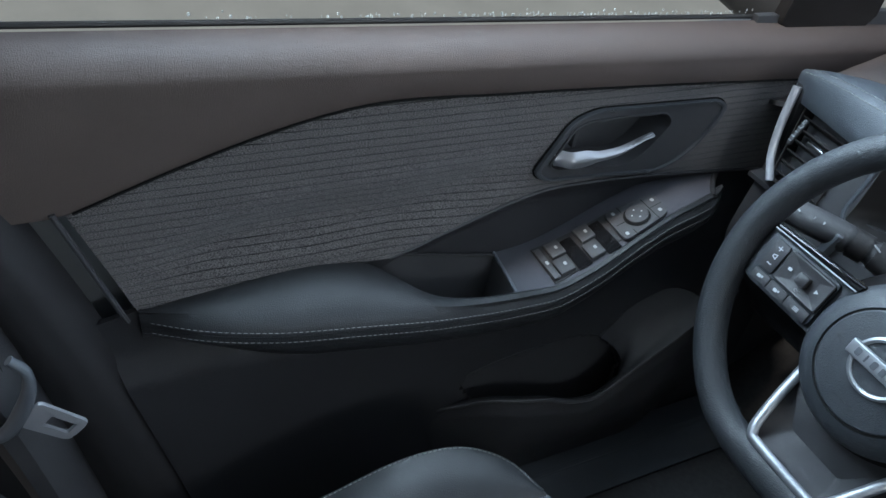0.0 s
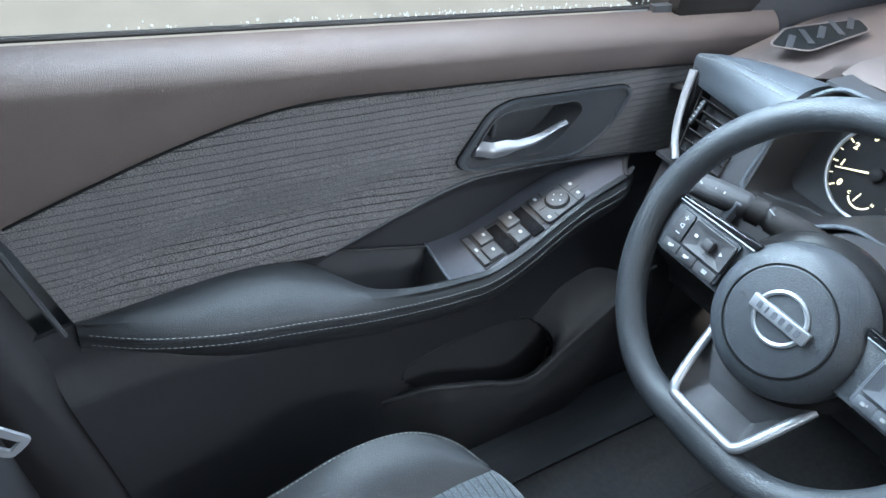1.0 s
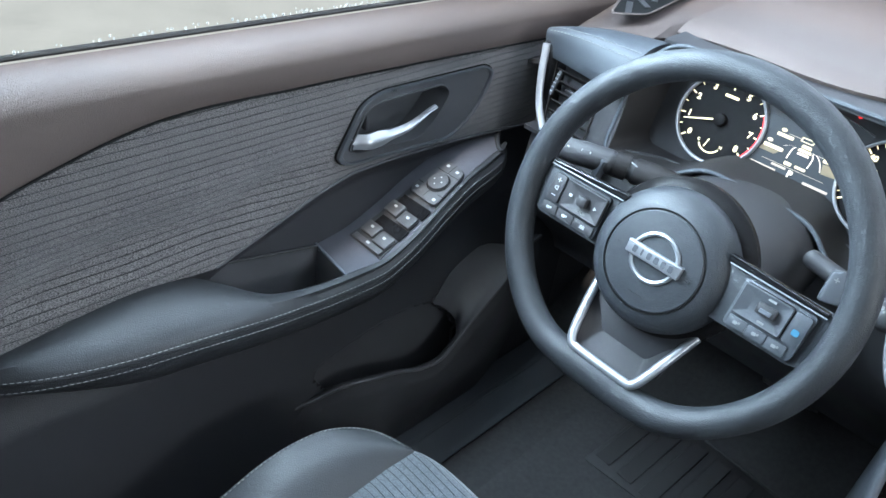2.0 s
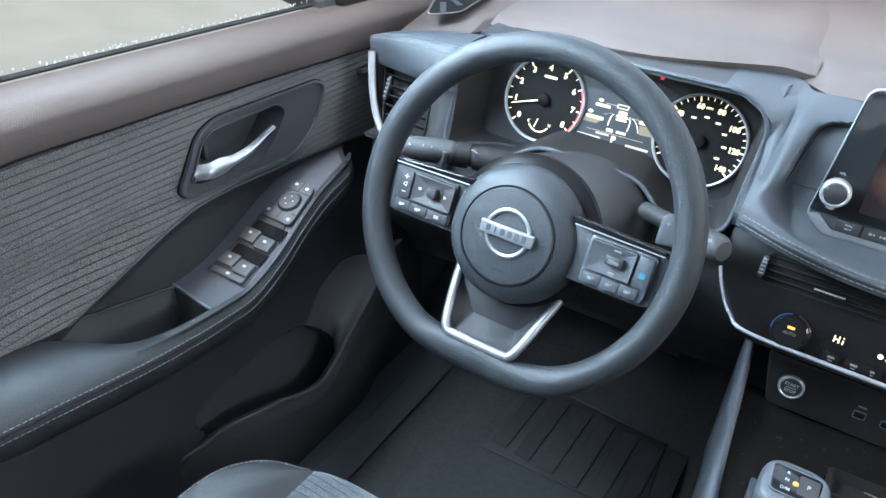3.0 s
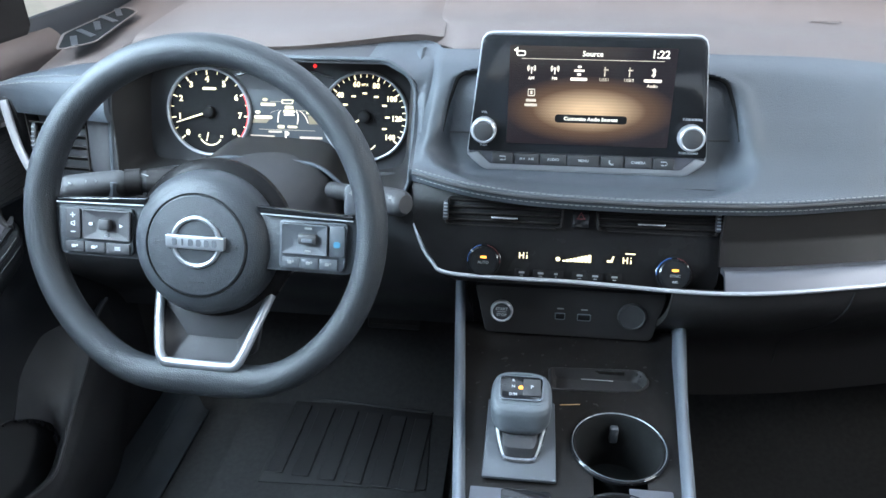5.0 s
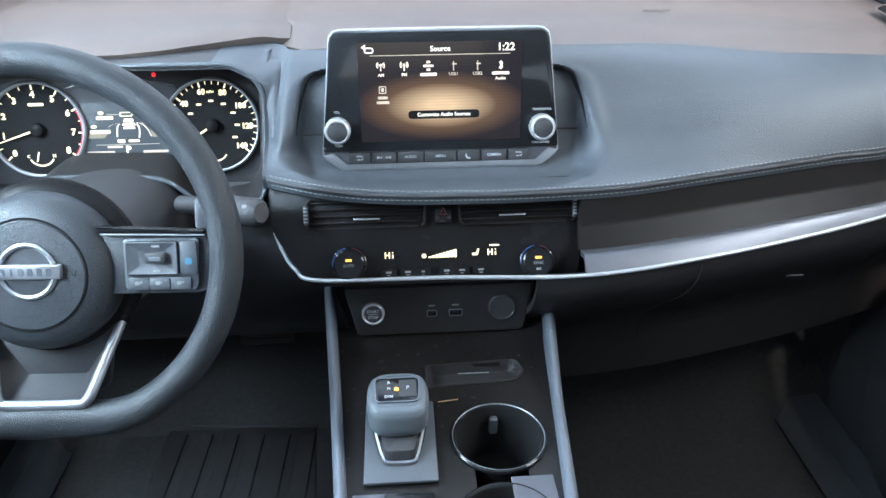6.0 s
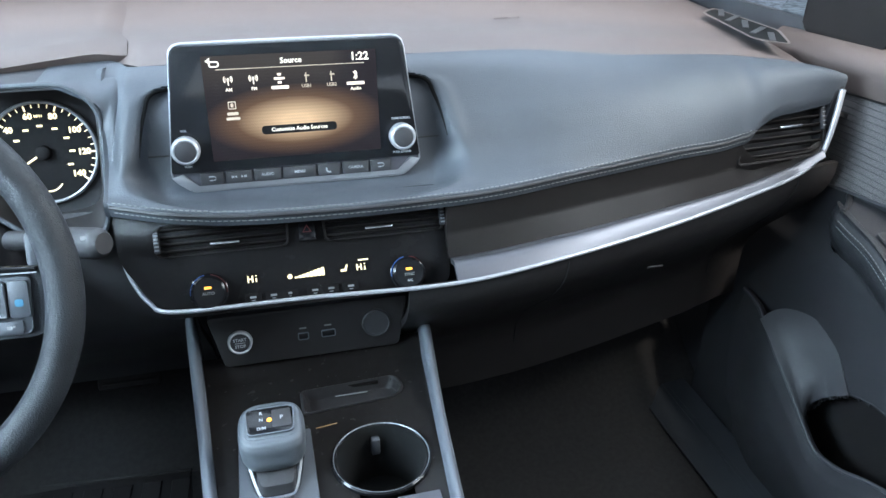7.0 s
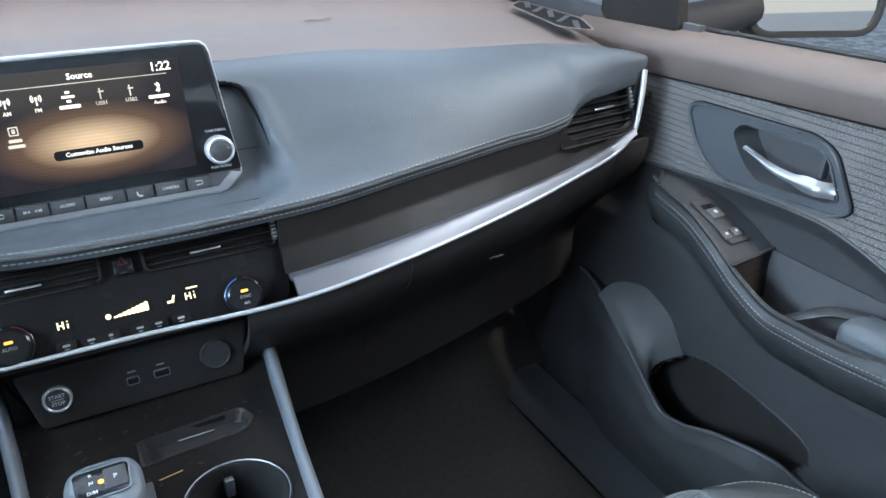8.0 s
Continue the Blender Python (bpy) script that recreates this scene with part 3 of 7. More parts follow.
    secs = [section(y) for y in ys]
    n = len(secs[0])
    bm = bmesh.new()
    rows = [[bm.verts.new((s * d, y, z)) for d, z in sec] for y, sec in zip(ys, secs)]
    for a, b in zip(rows, rows[1:]):
        for k in range(n):
            bm.faces.new((a[k], a[(k + 1) % n], b[(k + 1) % n], b[k]))
    bm.faces.new(rows[0])
    bm.faces.new(rows[-1][::-1])
    arm = part("armrest", bm, M_LEATHER, door, "padded black leatherette armrest")
    for dz, dd in ((-0.0045, 0.0006), (-0.0165, -0.0010) if s < 0 else (-0.0128, 0.0000)):
        line = [(s * (arm_d(y) + dd), y, arm_z(y) + dz) for y in np.linspace(-0.105, 0.575, 160)]
        part("stitching", stitches(line, 0.0042, 0.0018, 0.0004, out=(-s, 0, 0.25)), M_THREADDIM, arm, "grey thread seam")

    # storage bin behind the switches, open at the top
    rear, front = (0.128, 0.300) if s < 0 else (0.250, 0.416)
    # The far bin's deep shade is put into a darker wall colour.
    bin_mat = M_BLACK if s < 0 else M_SLAT

    def bin_outer(u, v):
        y = lerp(rear, front + 0.004, u)
        return (s * (0.768 - 0.006 * v), y, lerp(lerp(0.551, 0.511, (y - 0.128) / 0.172) if s < 0 else 0.545, 0.446, v))

    part("bin_wall", sheet(bin_outer, 20, 12, 0.003, side=s), M_BLACK, door)
    part("bin_wall", sheet(lambda u, v: (s * lerp(0.703, 0.770, u), front + 0.001 - 0.006 * v, lerp(0.506 if s < 0 else 0.532, arm_z(front) - 0.058, v)), 10, 10, 0.003, side=s), bin_mat, door)
    if s < 0:
        part("bin_edge", tube([(s * 0.766, y, lerp(0.552, 0.512, (y - 0.128) / 0.172)) for y in np.linspace(0.14, 0.298, 20)], 0.0016, 8), M_MATTE, door)

    # switch plate on the rising front of the armrest
    plate_z = graph((0.24, 0.497), (0.30, 0.5055), (0.345, 0.512), (0.393, 0.530), (0.455, 0.5600), (0.50, 0.5765), (0.552, 0.586), (0.60, 0.588))

    def plate(u, v):
        y = lerp(lerp(0.3005, 0.2945, v) if s < 0 else lerp(0.414, 0.412, v), lerp(0.614, 0.573, ease(0.0, 1.15, v)), u)
        do, di = 0.772 - 0.012 * ease(0.50, 0.62, y), arm_d(y) + 0.0075
        return (s * lerp(do, di, v), y, plate_z(y) + 0.002 + 0.004 * (1 - v))

    part("switch_plate", sheet(plate, 70, 18, 0.010, side=s), M_SATIN if s < 0 else M_LOWER, door, "dark brushed switch plate" if s < 0 else "black plastic switch plate")

    def on_plate(y, d, lift=0.0):
        v = (0.772 - d) / (0.772 - arm_d(y) - 0.0075)
        slope = math.degrees(math.atan2(plate_z(y + 0.01) - plate_z(y - 0.01), 0.02))
        return top_frame((s * d, y, plate_z(y) + 0.002 + 0.004 * (1 - v) + lift), slope)

    rear_edge = [Vector(plate(0.0, v)) for v in np.linspace(0.0, 1.0, 12)]
    part("plate_edge", tube([tuple(p + Vector((0, -0.0012, 0.0006))) for p in rear_edge], 0.0022, 8), M_GREYTRIM if s < 0 else M_MATTE, door, "satin rear edge of the switch plate")
    nose = [Vector(plate(1.0, v)) + Vector((0, 0.002, -0.001)) for v in np.linspace(0.0, 1.0, 14)]
    part("plate_nose", tube([tuple(p) for p in nose], 0.0042, 10), M_LEATHER, door, "rounded front edge of the armrest")
    if s < 0:
        unit = part("switch_unit", sheet(lambda u, v: tuple(on_plate(lerp(0.343, 0.482, u), lerp(lerp(0.757, 0.748, u), lerp(0.694, 0.712, u), v), 0.0018).translation), 30, 10, 0.003, side=-1), M_MATTE, door, "black window and mirror switch unit")
        for y, d in ((0.3650, 0.7385), (0.3620, 0.7110), (0.4045, 0.7390), (0.4015, 0.7115)):
            key = part("window_switch", box(on_plate(y, d, 0.0050), (0.0255, 0.0200, 0.007), 0.0018), M_BLACK, unit)
            bar("switch_mark", on_plate(y, d, 0.0086), (0, 0.001), 0.0052, 0.0036, M_ICON, key)
        for y in (0.3840, 0.4215):
            part("switch_well", box(on_plate(y, 0.7230, 0.0014), (0.053, 0.0180, 0.003), 0.0004, 1), M_PIANO, unit)
        key = part("lock_switch", box(on_plate(0.3468, 0.7245, 0.0042), (0.055, 0.0095, 0.004), 0.0015), M_BLACK, unit)
        bar("switch_mark", on_plate(0.3468, 0.7240, 0.0063), (0, 0), 0.006, 0.0036, M_ICON, key)
        pad = part("mirror_pad", prism(on_plate(0.466, 0.7230, 0.0018), rounded([(-0.027, -0.032), (0.027, -0.034), (0.018, 0.035), (-0.022, 0.037)], 0.010), 0.004, 0.0008), M_BLACK, unit)
        pm = on_plate(0.466, 0.7230, 0.0059)
        part("mirror_knob", lathe(pm @ Matrix.Translation((0.001, -0.002, 0)), [(0.0, 0.0048), (0.0125, 0.0052), (0.0142, 0.0044), (0.0148, 0.0)], 36), M_BLACK, unit, "round mirror knob")
        part("knob_gap", lathe(pm @ Matrix.Translation((0.001, -0.002, 0)), [(0.0168, 0.0003), (0.0148, 0.0005), (0.0148, 0.0)], 36), M_WELL, unit)
        for a in range(4):
            bar("arrow_mark", pm @ pose(0.001, -0.002, 0.0048, 0, 0, 90 * a), (0, 0.0068), 0.0022, 0.0018, M_ICON, pad)
        for x, y in ((-0.0190, -0.0235), (0.0180, -0.0275), (-0.0110, 0.0285), (0.0085, 0.0265)):
            bar("switch_mark", pm, (x, y), 0.0052, 0.0042, M_ICON, pad)
        for x, y, w, h in ((0.0, 0.0175, 0.040, 0.0009), (-0.001, 0.0265, 0.0009, 0.017), (-0.0205, -0.0140, 0.011, 0.0009), (0.0210, -0.0180, 0.010, 0.0009), (0.0005, -0.0240, 0.0009, 0.014)):
            bar("pad_joint", pm, (x, y), w, h, M_WELL, pad, t=0.0003)
    else:
        unit = part("switch_unit", prism(on_plate(0.473, 0.728, 0.0006), rect(0.034, 0.085, 0.005), 0.002, 0.0006), M_MATTE, door, "black window switch unit")
        part("switch_well", box(on_plate(0.503, 0.729, 0.003), (0.022, 0.022, 0.002), 0.0004, 1), M_PIANO, unit)
        key = part("window_switch", box(on_plate(0.481, 0.728, 0.0045), (0.022, 0.018, 0.006), 0.002), M_BLACK, unit)
        part("switch_mark", lathe(on_plate(0.481, 0.728, 0.0076), [(0, 0.0006), (0.003, 0.0006), (0.0032, 0)], 16), M_ICON, key)
        for d in (0.716, 0.733):
            key = part("lock_switch", box(on_plate(0.447, d, 0.0040), (0.014, 0.014, 0.004), 0.0015), M_BLACK, unit)
            bar("switch_mark", on_plate(0.447, d, 0.0062), (0, 0), 0.004, 0.004, M_ICON, key)

    # pull handle in its bezel
    frame_m = door_frame(s, 0, 0, 0.7555)
    outer = resampled(rounded(BEZEL, [0.01, 0.012, 0.02, 0.02, 0.012, 0.012, 0.02, 0.02], 5), 96)
    c = np.mean(outer, 0)
    mid = [tuple(c + (np.array(p) - c) * 0.945) for p in outer]
    bez = part("handle_bezel", ring(frame_m, outer, mid, 0.0075, 0.0025), M_MOULD, door, "black rounded bezel round the door pull")
    part("bezel_gap", tube([tuple(frame_m @ Vector((x, y, 0.0012))) for x, y in outer], 0.0016, 6, closed=True, up=(1, 0, 0)), M_WELL, bez)
    hole = resampled(rounded(HOLE, 0.012, 5), 96)
    k0 = min(range(96), key=lambda k: (outer[k][0] - hole[0][0]) ** 2 + (outer[k][1] - hole[0][1]) ** 2)
    mid2 = mid[k0:] + mid[:k0]
    part("bezel_face", ring(frame_m, mid2, hole, 0.0035), M_MOULD if s > 0 else M_BLACK, bez, "smooth dark inner face")
    part("hole_rim", ring(frame_m, [tuple(np.array(p) + 0.0025 * (np.array(p) - np.mean(hole, 0)) / np.linalg.norm(np.array(p) - np.mean(hole, 0))) for p in hole], hole, 0.006, 0.001), M_BLACK, bez)
    cm = door_frame(s, 0, 0, 0.7555)
    bm = bmesh.new()
    rim0 = [bm.verts.new((x, y, 0.004)) for x, y in hole]
    ctr = np.mean(hole, 0)
    deep = [bm.verts.new((ctr[0] + (x - ctr[0]) * 0.90, ctr[1] + (y - ctr[1]) * 0.88, -0.032)) for x, y in hole]
    for k in range(96):
        bm.faces.new((rim0[k], rim0[(k + 1) % 96], deep[(k + 1) % 96], deep[k]))
    bm.faces.new(deep)
    bmesh.ops.transform(bm, matrix=cm, verts=bm.verts)
    part("handle_recess", bm, M_BLACK, bez)

    lever_z = graph((0.338, 0.6565), (0.375, 0.6575), (0.400, 0.6585), (0.44, 0.6645), (0.474, 0.6715))

    def lever(u, v):
        y = lerp(0.338, 0.474, u)
        half = lerp(0.0092, 0.0052, ease(0.24, 0.42, u)) * (1 - 0.70 * ease(0.40, 1, u))
        d = 0.7500 - 0.012 * ease(0.0, 0.15, u) + 0.010 * ease(0.55, 1, u)
        return (s * (d + 0.006 * (1 - v) - 0.0035 * math.sin(math.pi * v)), y, lever_z(y) + half * (1 - 2 * v))

    part("handle_lever", sheet(lever, 34, 9, 0.004, side=s), M_SILVER, bez, "silver pull lever")
    part("lever_pivot", box(door_frame(s, 0.372, 0.676, 0.770), (0.006, 0.036, 0.012), 0.002), M_BLACK, bez)

    # map pocket and the raised front of the lower trim
    def pocket(u, v):
        y = lerp(0.215, 0.74, u)
        top = pocket_lip(y)
        z = lerp(top, 0.075, v)
        d = 0.692 + 0.052 * ease(0.36, 0.22, y) + 0.010 * ease(0, 0.12, 0.12 - v) + 0.025 * ease(0.3, 1, v) + 0.03 * ease(0.60, 0.74, y)
        return (s * d, y, z)

    part("map_pocket", sheet(pocket, 80, 20, 0.005, side=s), M_LOWER, door, "black moulded door pocket")
    part("pocket_lip", tube([(s * (0.6965 + 0.052 * ease(0.36, 0.22, y) + 0.03 * ease(0.60, 0.74, y)), y, pocket_lip(y) + 0.001) for y in np.linspace(0.225, 0.74, 90)], 0.0032, 10), M_BLACK, door)

    # the moulding lies between the lip, the pocket's opening and a soft upper edge
    edge_lip = smooth_line([(0.697, 0.518, 0.268), (0.697, 0.540, 0.2875), (0.697, 0.580, 0.3185), (0.698, 0.630, 0.351), (0.702, 0.660, 0.363)], 41)
    edge_hole = smooth_line([(0.708, 0.536, 0.263), (0.724, 0.545, 0.283), (0.738, 0.530, 0.305), (0.7425, 0.498, 0.332)], 41)
    edge_top = smooth_line([(0.702, 0.660, 0.363), (0.724, 0.655, 0.380), (0.739, 0.630, 0.393), (0.7460, 0.588, 0.397), (0.7460, 0.545, 0.380), (0.7425, 0.498, 0.332)], 41)

    def horn(u, v):
        a, c, e = edge_lip[int(round(v * 40))], edge_hole[int(round(v * 40))], edge_top[int(round(u * 40))]
        low = lerp(edge_lip[0], edge_hole[0], u)
        corner = lerp(lerp(edge_lip[0], edge_hole[0], u), lerp(edge_lip[-1], edge_hole[-1], u), v)
        p = lerp(a, c, u) + lerp(low, e, v) - corner
        return (s * (p[0] - 0.002 * math.sin(math.pi * u) * math.sin(math.pi * v)), p[1], p[2])

    part("lower_moulding", sheet(horn, 41, 41, 0.004, side=-s), M_BLACK, door, "smooth slate moulding in front of the pocket")
    rim_line = smooth_line([(0.7425, 0.272, 0.300), (0.7425, 0.280, 0.320), (0.7425, 0.31, 0.331), (0.7425, 0.377, 0.342), (0.7425, 0.45, 0.346), (0.7420, 0.498, 0.332), (0.737, 0.530, 0.305), (0.723, 0.545, 0.283), (0.709, 0.536, 0.263)], 90)
    part("pocket_rim", tube([(s * (p[0] + 0.001), p[1], p[2]) for p in rim_line], 0.0022, 10), M_LOWER, door)
    if s > 0:
        part("grip_pad", box(top_frame((0.7300, 0.135, 0.520), -4), (0.056, 0.270, 0.050), 0.014, 4), M_GREYPAD, door, "grey padded grip end")
        part("grip_arm", tube(smooth_line([(0.703, 0.350, 0.484), (0.712, 0.320, 0.510), (0.728, 0.290, 0.528), (0.742, 0.255, 0.532)], 24), 0.005, 10, wide=2.2), M_LEATHER, door, "curved dark grip strap")
        rear = [plate(0.0, v) for v in np.linspace(0, 1, 8)]
        part("plate_end", sheet(lambda u, v: (lerp(np.array(rear[0]), np.array(rear[-1]), u) - np.array((0, 0.001, 0.004 + 0.034 * v))), 6, 6, 0.004, side=1), M_SLAT, door)
    # corner trim in front of the window
    tri = [(0.630, belt(0.63) - 0.004), (0.80, belt(0.8) - 0.004), (0.80, belt(0.8) + 0.10), (0.655, belt(0.6) + 0.13)]
    part("corner_trim", prism(door_frame(s, 0, 0, 0.783), rounded(tri, 0.012), 0.016, 0.005), M_SLAT, door, "dark sail panel in the window corner")
    return door


car_door(-1)
car_door(1)


# ---- door mirrors outside ----
def door_mirror(s):
    mir = thing("door_mirror", (s * 1.13, 0.72, 0.76), "dark door mirror with a bright glass, outside the window", "door mirror")
    part("stem", tube(smooth_line([(s * 0.80, 0.735, 0.765), (s * 0.90, 0.730, 0.772), (s * 1.02, 0.725, 0.79)], 14), 0.034, 12, r_of=lambda t: 0.040 - 0.012 * t), M_MATTE, mir, "black mirror foot")
    m = face_frame((s * 1.135, 0.69, 0.822), 4, -s * 16)
    shape = resampled(rounded([(-0.130, -0.080), (0.128, -0.088), (0.135, 0.075), (-0.120, 0.085)], 0.045, 7), 60)
    inner = [(x * 0.92, y * 0.87) for x, y in shape]
    bm = bmesh.new()
    loops = []
    for h, k in ((0.0, 1.0), (-0.03, 1.03), (-0.07, 0.93), (-0.10, 0.66), (-0.115, 0.25)):
        loops.append([bm.verts.new((x * k, y * k, h)) for x, y in shape])
    for a, b in zip(loops, loops[1:]):
        for i in range(60):
            bm.faces.new((a[i], a[(i + 1) % 60], b[(i + 1) % 60], b[i]))
    bm.faces.new(loops[-1])
    bmesh.ops.transform(bm, matrix=m, verts=bm.verts)
    part("housing", bm, M_MATTE, mir)
    part("glass_frame", ring(m, shape, inner, 0.006, 0.002), M_MATTE, mir)
    part("mirror_glass", prism(m, inner, 0.001, 0), M_MIRROR, mir, "bright mirror glass", flat=True)
    if s < 0:
        # A tan block in place of the reflection on the mirror's paint.
        part("tan_reflection", box(top_frame((-1.00, 0.745, 0.775)), (0.05, 0.03, 0.05), 0.012), M_TAN, mir, "tan block in place of a reflection on the paint")
    return mir


door_mirror(-1)
door_mirror(1)


# ---- dashboard ----
crease_z = graph((-0.76, 0.722), (-0.71, 0.751), (-0.69, 0.762), (-0.66, 0.771), (-0.60, 0.779), (-0.41, 0.789), (-0.15, 0.803), (0.15, 0.803), (0.41, 0.789), (0.60, 0.779), (0.66, 0.771), (0.69, 0.762), (0.71, 0.751), (0.76, 0.722))
crease_y = graph((-0.76, 0.655), (-0.60, 0.675), (-0.2, 0.685), (0.2, 0.685), (0.60, 0.675), (0.76, 0.655))
seam_y = graph((-0.19, 0.565), (-0.128, 0.535), (0.034, 0.520), (0.124, 0.525), (0.217, 0.536), (0.364, 0.562), (0.551, 0.597), (0.60, 0.606), (0.66, 0.618), (0.74, 0.632))
seam_z = graph((-0.19, 0.699), (-0.13, 0.698), (0.0, 0.694), (0.12, 0.6915), (0.20, 0.6905), (0.29, 0.694), (0.366, 0.6965), (0.447, 0.6995), (0.545, 0.7025), (0.562, 0.706), (0.576, 0.722), (0.594, 0.731), (0.64, 0.735), (0.74, 0.742))

dash = thing("dashboard", (0, 0.75, 0.55), "brown and slate two-tone padded dashboard with pale stitching", "dashboard")


def top_pad(u, v):
    x = lerp(-0.708, 0.708, u)
    yc, zc = crease_y(x), crease_z(x)
    under = ease(-0.580, -0.566, x) * ease(-0.160, -0.174, x)
    y = lerp(yc + 0.062 * under, 1.20, v)
    x *= 1 + 0.085 * ease(0.62, 1.0, y)
    z = zc + 0.012 * ease(0, 0.12, v) + 0.03 * v - 0.02 * (abs(x) / 0.77) ** 4 * ease(0, 0.1, v) - 0.008 * under * ease(0.12, 0.0, v)
    return (x, y, z)


pad_top = part("top_pad", sheet(top_pad, 90, 40, 0.012, side=1), M_BROWN, dash, "brown-grey soft vinyl dash top")


def lower_pad(x, v, yc, zc, ys, zs):
    """The rounded pad between the crease and the seam; v = 1 is the seam, past 0.9 it turns under."""
    t = min(v / 0.88, 1.0)
    y, z = lerp(yc, ys, t), lerp(zc, zs, t)
    k = math.sin(math.pi * t) * (1 - 0.6 * math.exp(-(x / 0.22) ** 4))
    y, z = y - 0.016 * k, z + 0.016 * k
    if v > 0.88:
        w = (v - 0.88) / 0.12
        y, z = y + 0.003 * w * w, z - 0.015 * w
    return y, z


# the pad stands upright round the display, with a shallow sunk panel behind it
upright_y = graph((0, 0.685), (0.25, 0.652), (0.5, 0.615), (0.7, 0.586), (0.85, 0.550), (1.0, 0.522))
upright_z = graph((0, 0.803), (0.25, 0.790), (0.5, 0.755), (0.7, 0.722), (0.85, 0.703), (1.0, 0.6965))
dish_y = graph((0, 0.685), (0.25, 0.662), (0.42, 0.640), (0.6, 0.622), (0.72, 0.604), (0.80, 0.580), (0.90, 0.546), (1.0, 0.522))
dish_z = graph((0, 0.803), (0.25, 0.786), (0.42, 0.760), (0.6, 0.722), (0.72, 0.696), (0.80, 0.687), (0.90, 0.690), (1.0, 0.6965))
dish_half = graph((0, 0.120), (0.25, 0.126), (0.28, 0.141), (0.31, 0.149), (0.345, 0.1535), (0.45, 0.1585), (0.53, 0.1615), (0.66, 0.1650), (0.78, 0.163), (0.86, 0.152), (0.92, 0.128), (1.0, 0.060))
crease_x = graph((0, -0.1660), (0.15, -0.1665), (0.3, -0.1690), (0.5, -0.1730), (0.7, -0.1780), (1.0, -0.1860))


def main_pad(u, v):
    x = lerp(-0.188, 0.709, u)
    y, z = lower_pad(x, v, crease_y(x), crease_z(x), seam_y(x), seam_z(x))
    off = abs(x - 0.006)
    if v < 0.88:
        t = v / 0.88
        near = ease(0.42, 0.20, off)
        dy, dz = (seam_y(x) - 0.522) * ease(0.6, 1.0, t), (seam_z(x) - 0.6965) * ease(0.6, 1.0, t)
        y, z = lerp(y, upright_y(t) + dy, near), lerp(z, upright_z(t) + dz, near)
        half = dish_half(t)
        soft = 0.003 + 0.016 * ease(0.58, 0.76, t)
        k = ease(half + soft, half - 0.004 - soft, off) * ease(0.235, 0.285, t)
        y, z = lerp(y, dish_y(t) + dy, k), lerp(z, dish_z(t) + dz, k)
        rim = math.exp(-((off - half - 0.011) / 0.008) ** 2) * ease(0.25, 0.4, t) * ease(0.75, 0.58, t)
        y, z = y - 0.002 * rim, z + 0.0015 * rim
        y += 0.020 * ease(crease_x(t) + 0.005, crease_x(t) - 0.013, x) * ease(0.90, 0.65, t)
    return (x, y, z)


part("main_pad", sheet(main_pad, 340, 90, 0.008, side=-1), M_PAD, dash, "slate leatherette dash pad")


def left_pad(u, v):
    x = lerp(-0.709, -0.560, u)
    y, z = lower_pad(x, v, crease_y(x), crease_z(x), seam_y(-x), max(seam_z(-x), 0.742))
    return (x, y, z)


part("left_pad", sheet(left_pad, 40, 36, 0.008, side=-1), M_PAD, dash, "slate leatherette dash pad")
for dy, dz, out in ((-0.0006, 0.0022, (0, -0.8, 0.6)), (0.0006, -0.0090, (0, -1, 0))):
    line = [(x, seam_y(x) + dy, seam_z(x) + dz) for x in np.linspace(-0.184, 0.564, 180)]
    part("stitching", stitches(line, 0.0045, 0.0014, 0.0005, out=out), M_THREAD, dash, "pale thread seam")
part("seam_piping", tube([(x, seam_y(x) - 0.0006, seam_z(x) - 0.0034) for x in np.linspace(-0.186, 0.566, 140)], 0.0022, 8), M_MATTE, dash)
def pad_cheek(u, v):
    y, z = main_pad(0.0, v)[1:]
    return (-0.188 - 0.008 * u, lerp(y, max(0.640 + 0.28 * (z - 0.71), y + 0.012), u), z - 0.010 * ease(0.10, 0.0, v) - 0.004 * u * ease(0.3, 0.0, v))


part("pad_cheek", sheet(pad_cheek, 10, 40, 0.004, side=-1), M_PAD, dash, "slate side of the dash pad")
for v in (0.44, 0.56):
    line = [tuple(np.array(left_pad(u, v)) + np.array((0, -0.0004, 0.0008))) for u in np.linspace(0.03, 0.97, 40)]
    part("stitching", stitches(line, 0.0045, 0.0014, 0.0006, out=(0, -0.5, 0.8)), M_THREAD, dash, "pale thread seam")
for s in (-1, 1):
    line = [tuple(np.array(main_pad((0.006 + s * q + 0.188) / 0.897, 0.595 * 0.88)) + np.array((0, -0.0003, 0))) for q in np.linspace(0.120, 0.157, 10)]
    part("panel_joint", tube(line, 0.0009, 6), M_MATTE, dash)
    trace = smooth_line([(0.110, 0.262, 0), (0.1275, 0.266, 0), (0.141, 0.282, 0), (0.149, 0.308, 0), (0.1535, 0.348, 0), (0.1585, 0.45, 0), (0.1615, 0.53, 0), (0.1645, 0.62, 0)], 50)
    line = [tuple(np.array(main_pad((0.006 + s * (p[0] - 0.001) + 0.188) / 0.897, p[1] * 0.88)) + np.array((0, 0.0002, 0))) for p in trace]
    part("panel_gap", tube(line, 0.0026, 8, r_of=lambda q: 0.0027 * (1 - 0.70 * ease(0.35, 1.0, q))), M_WELL, dash)


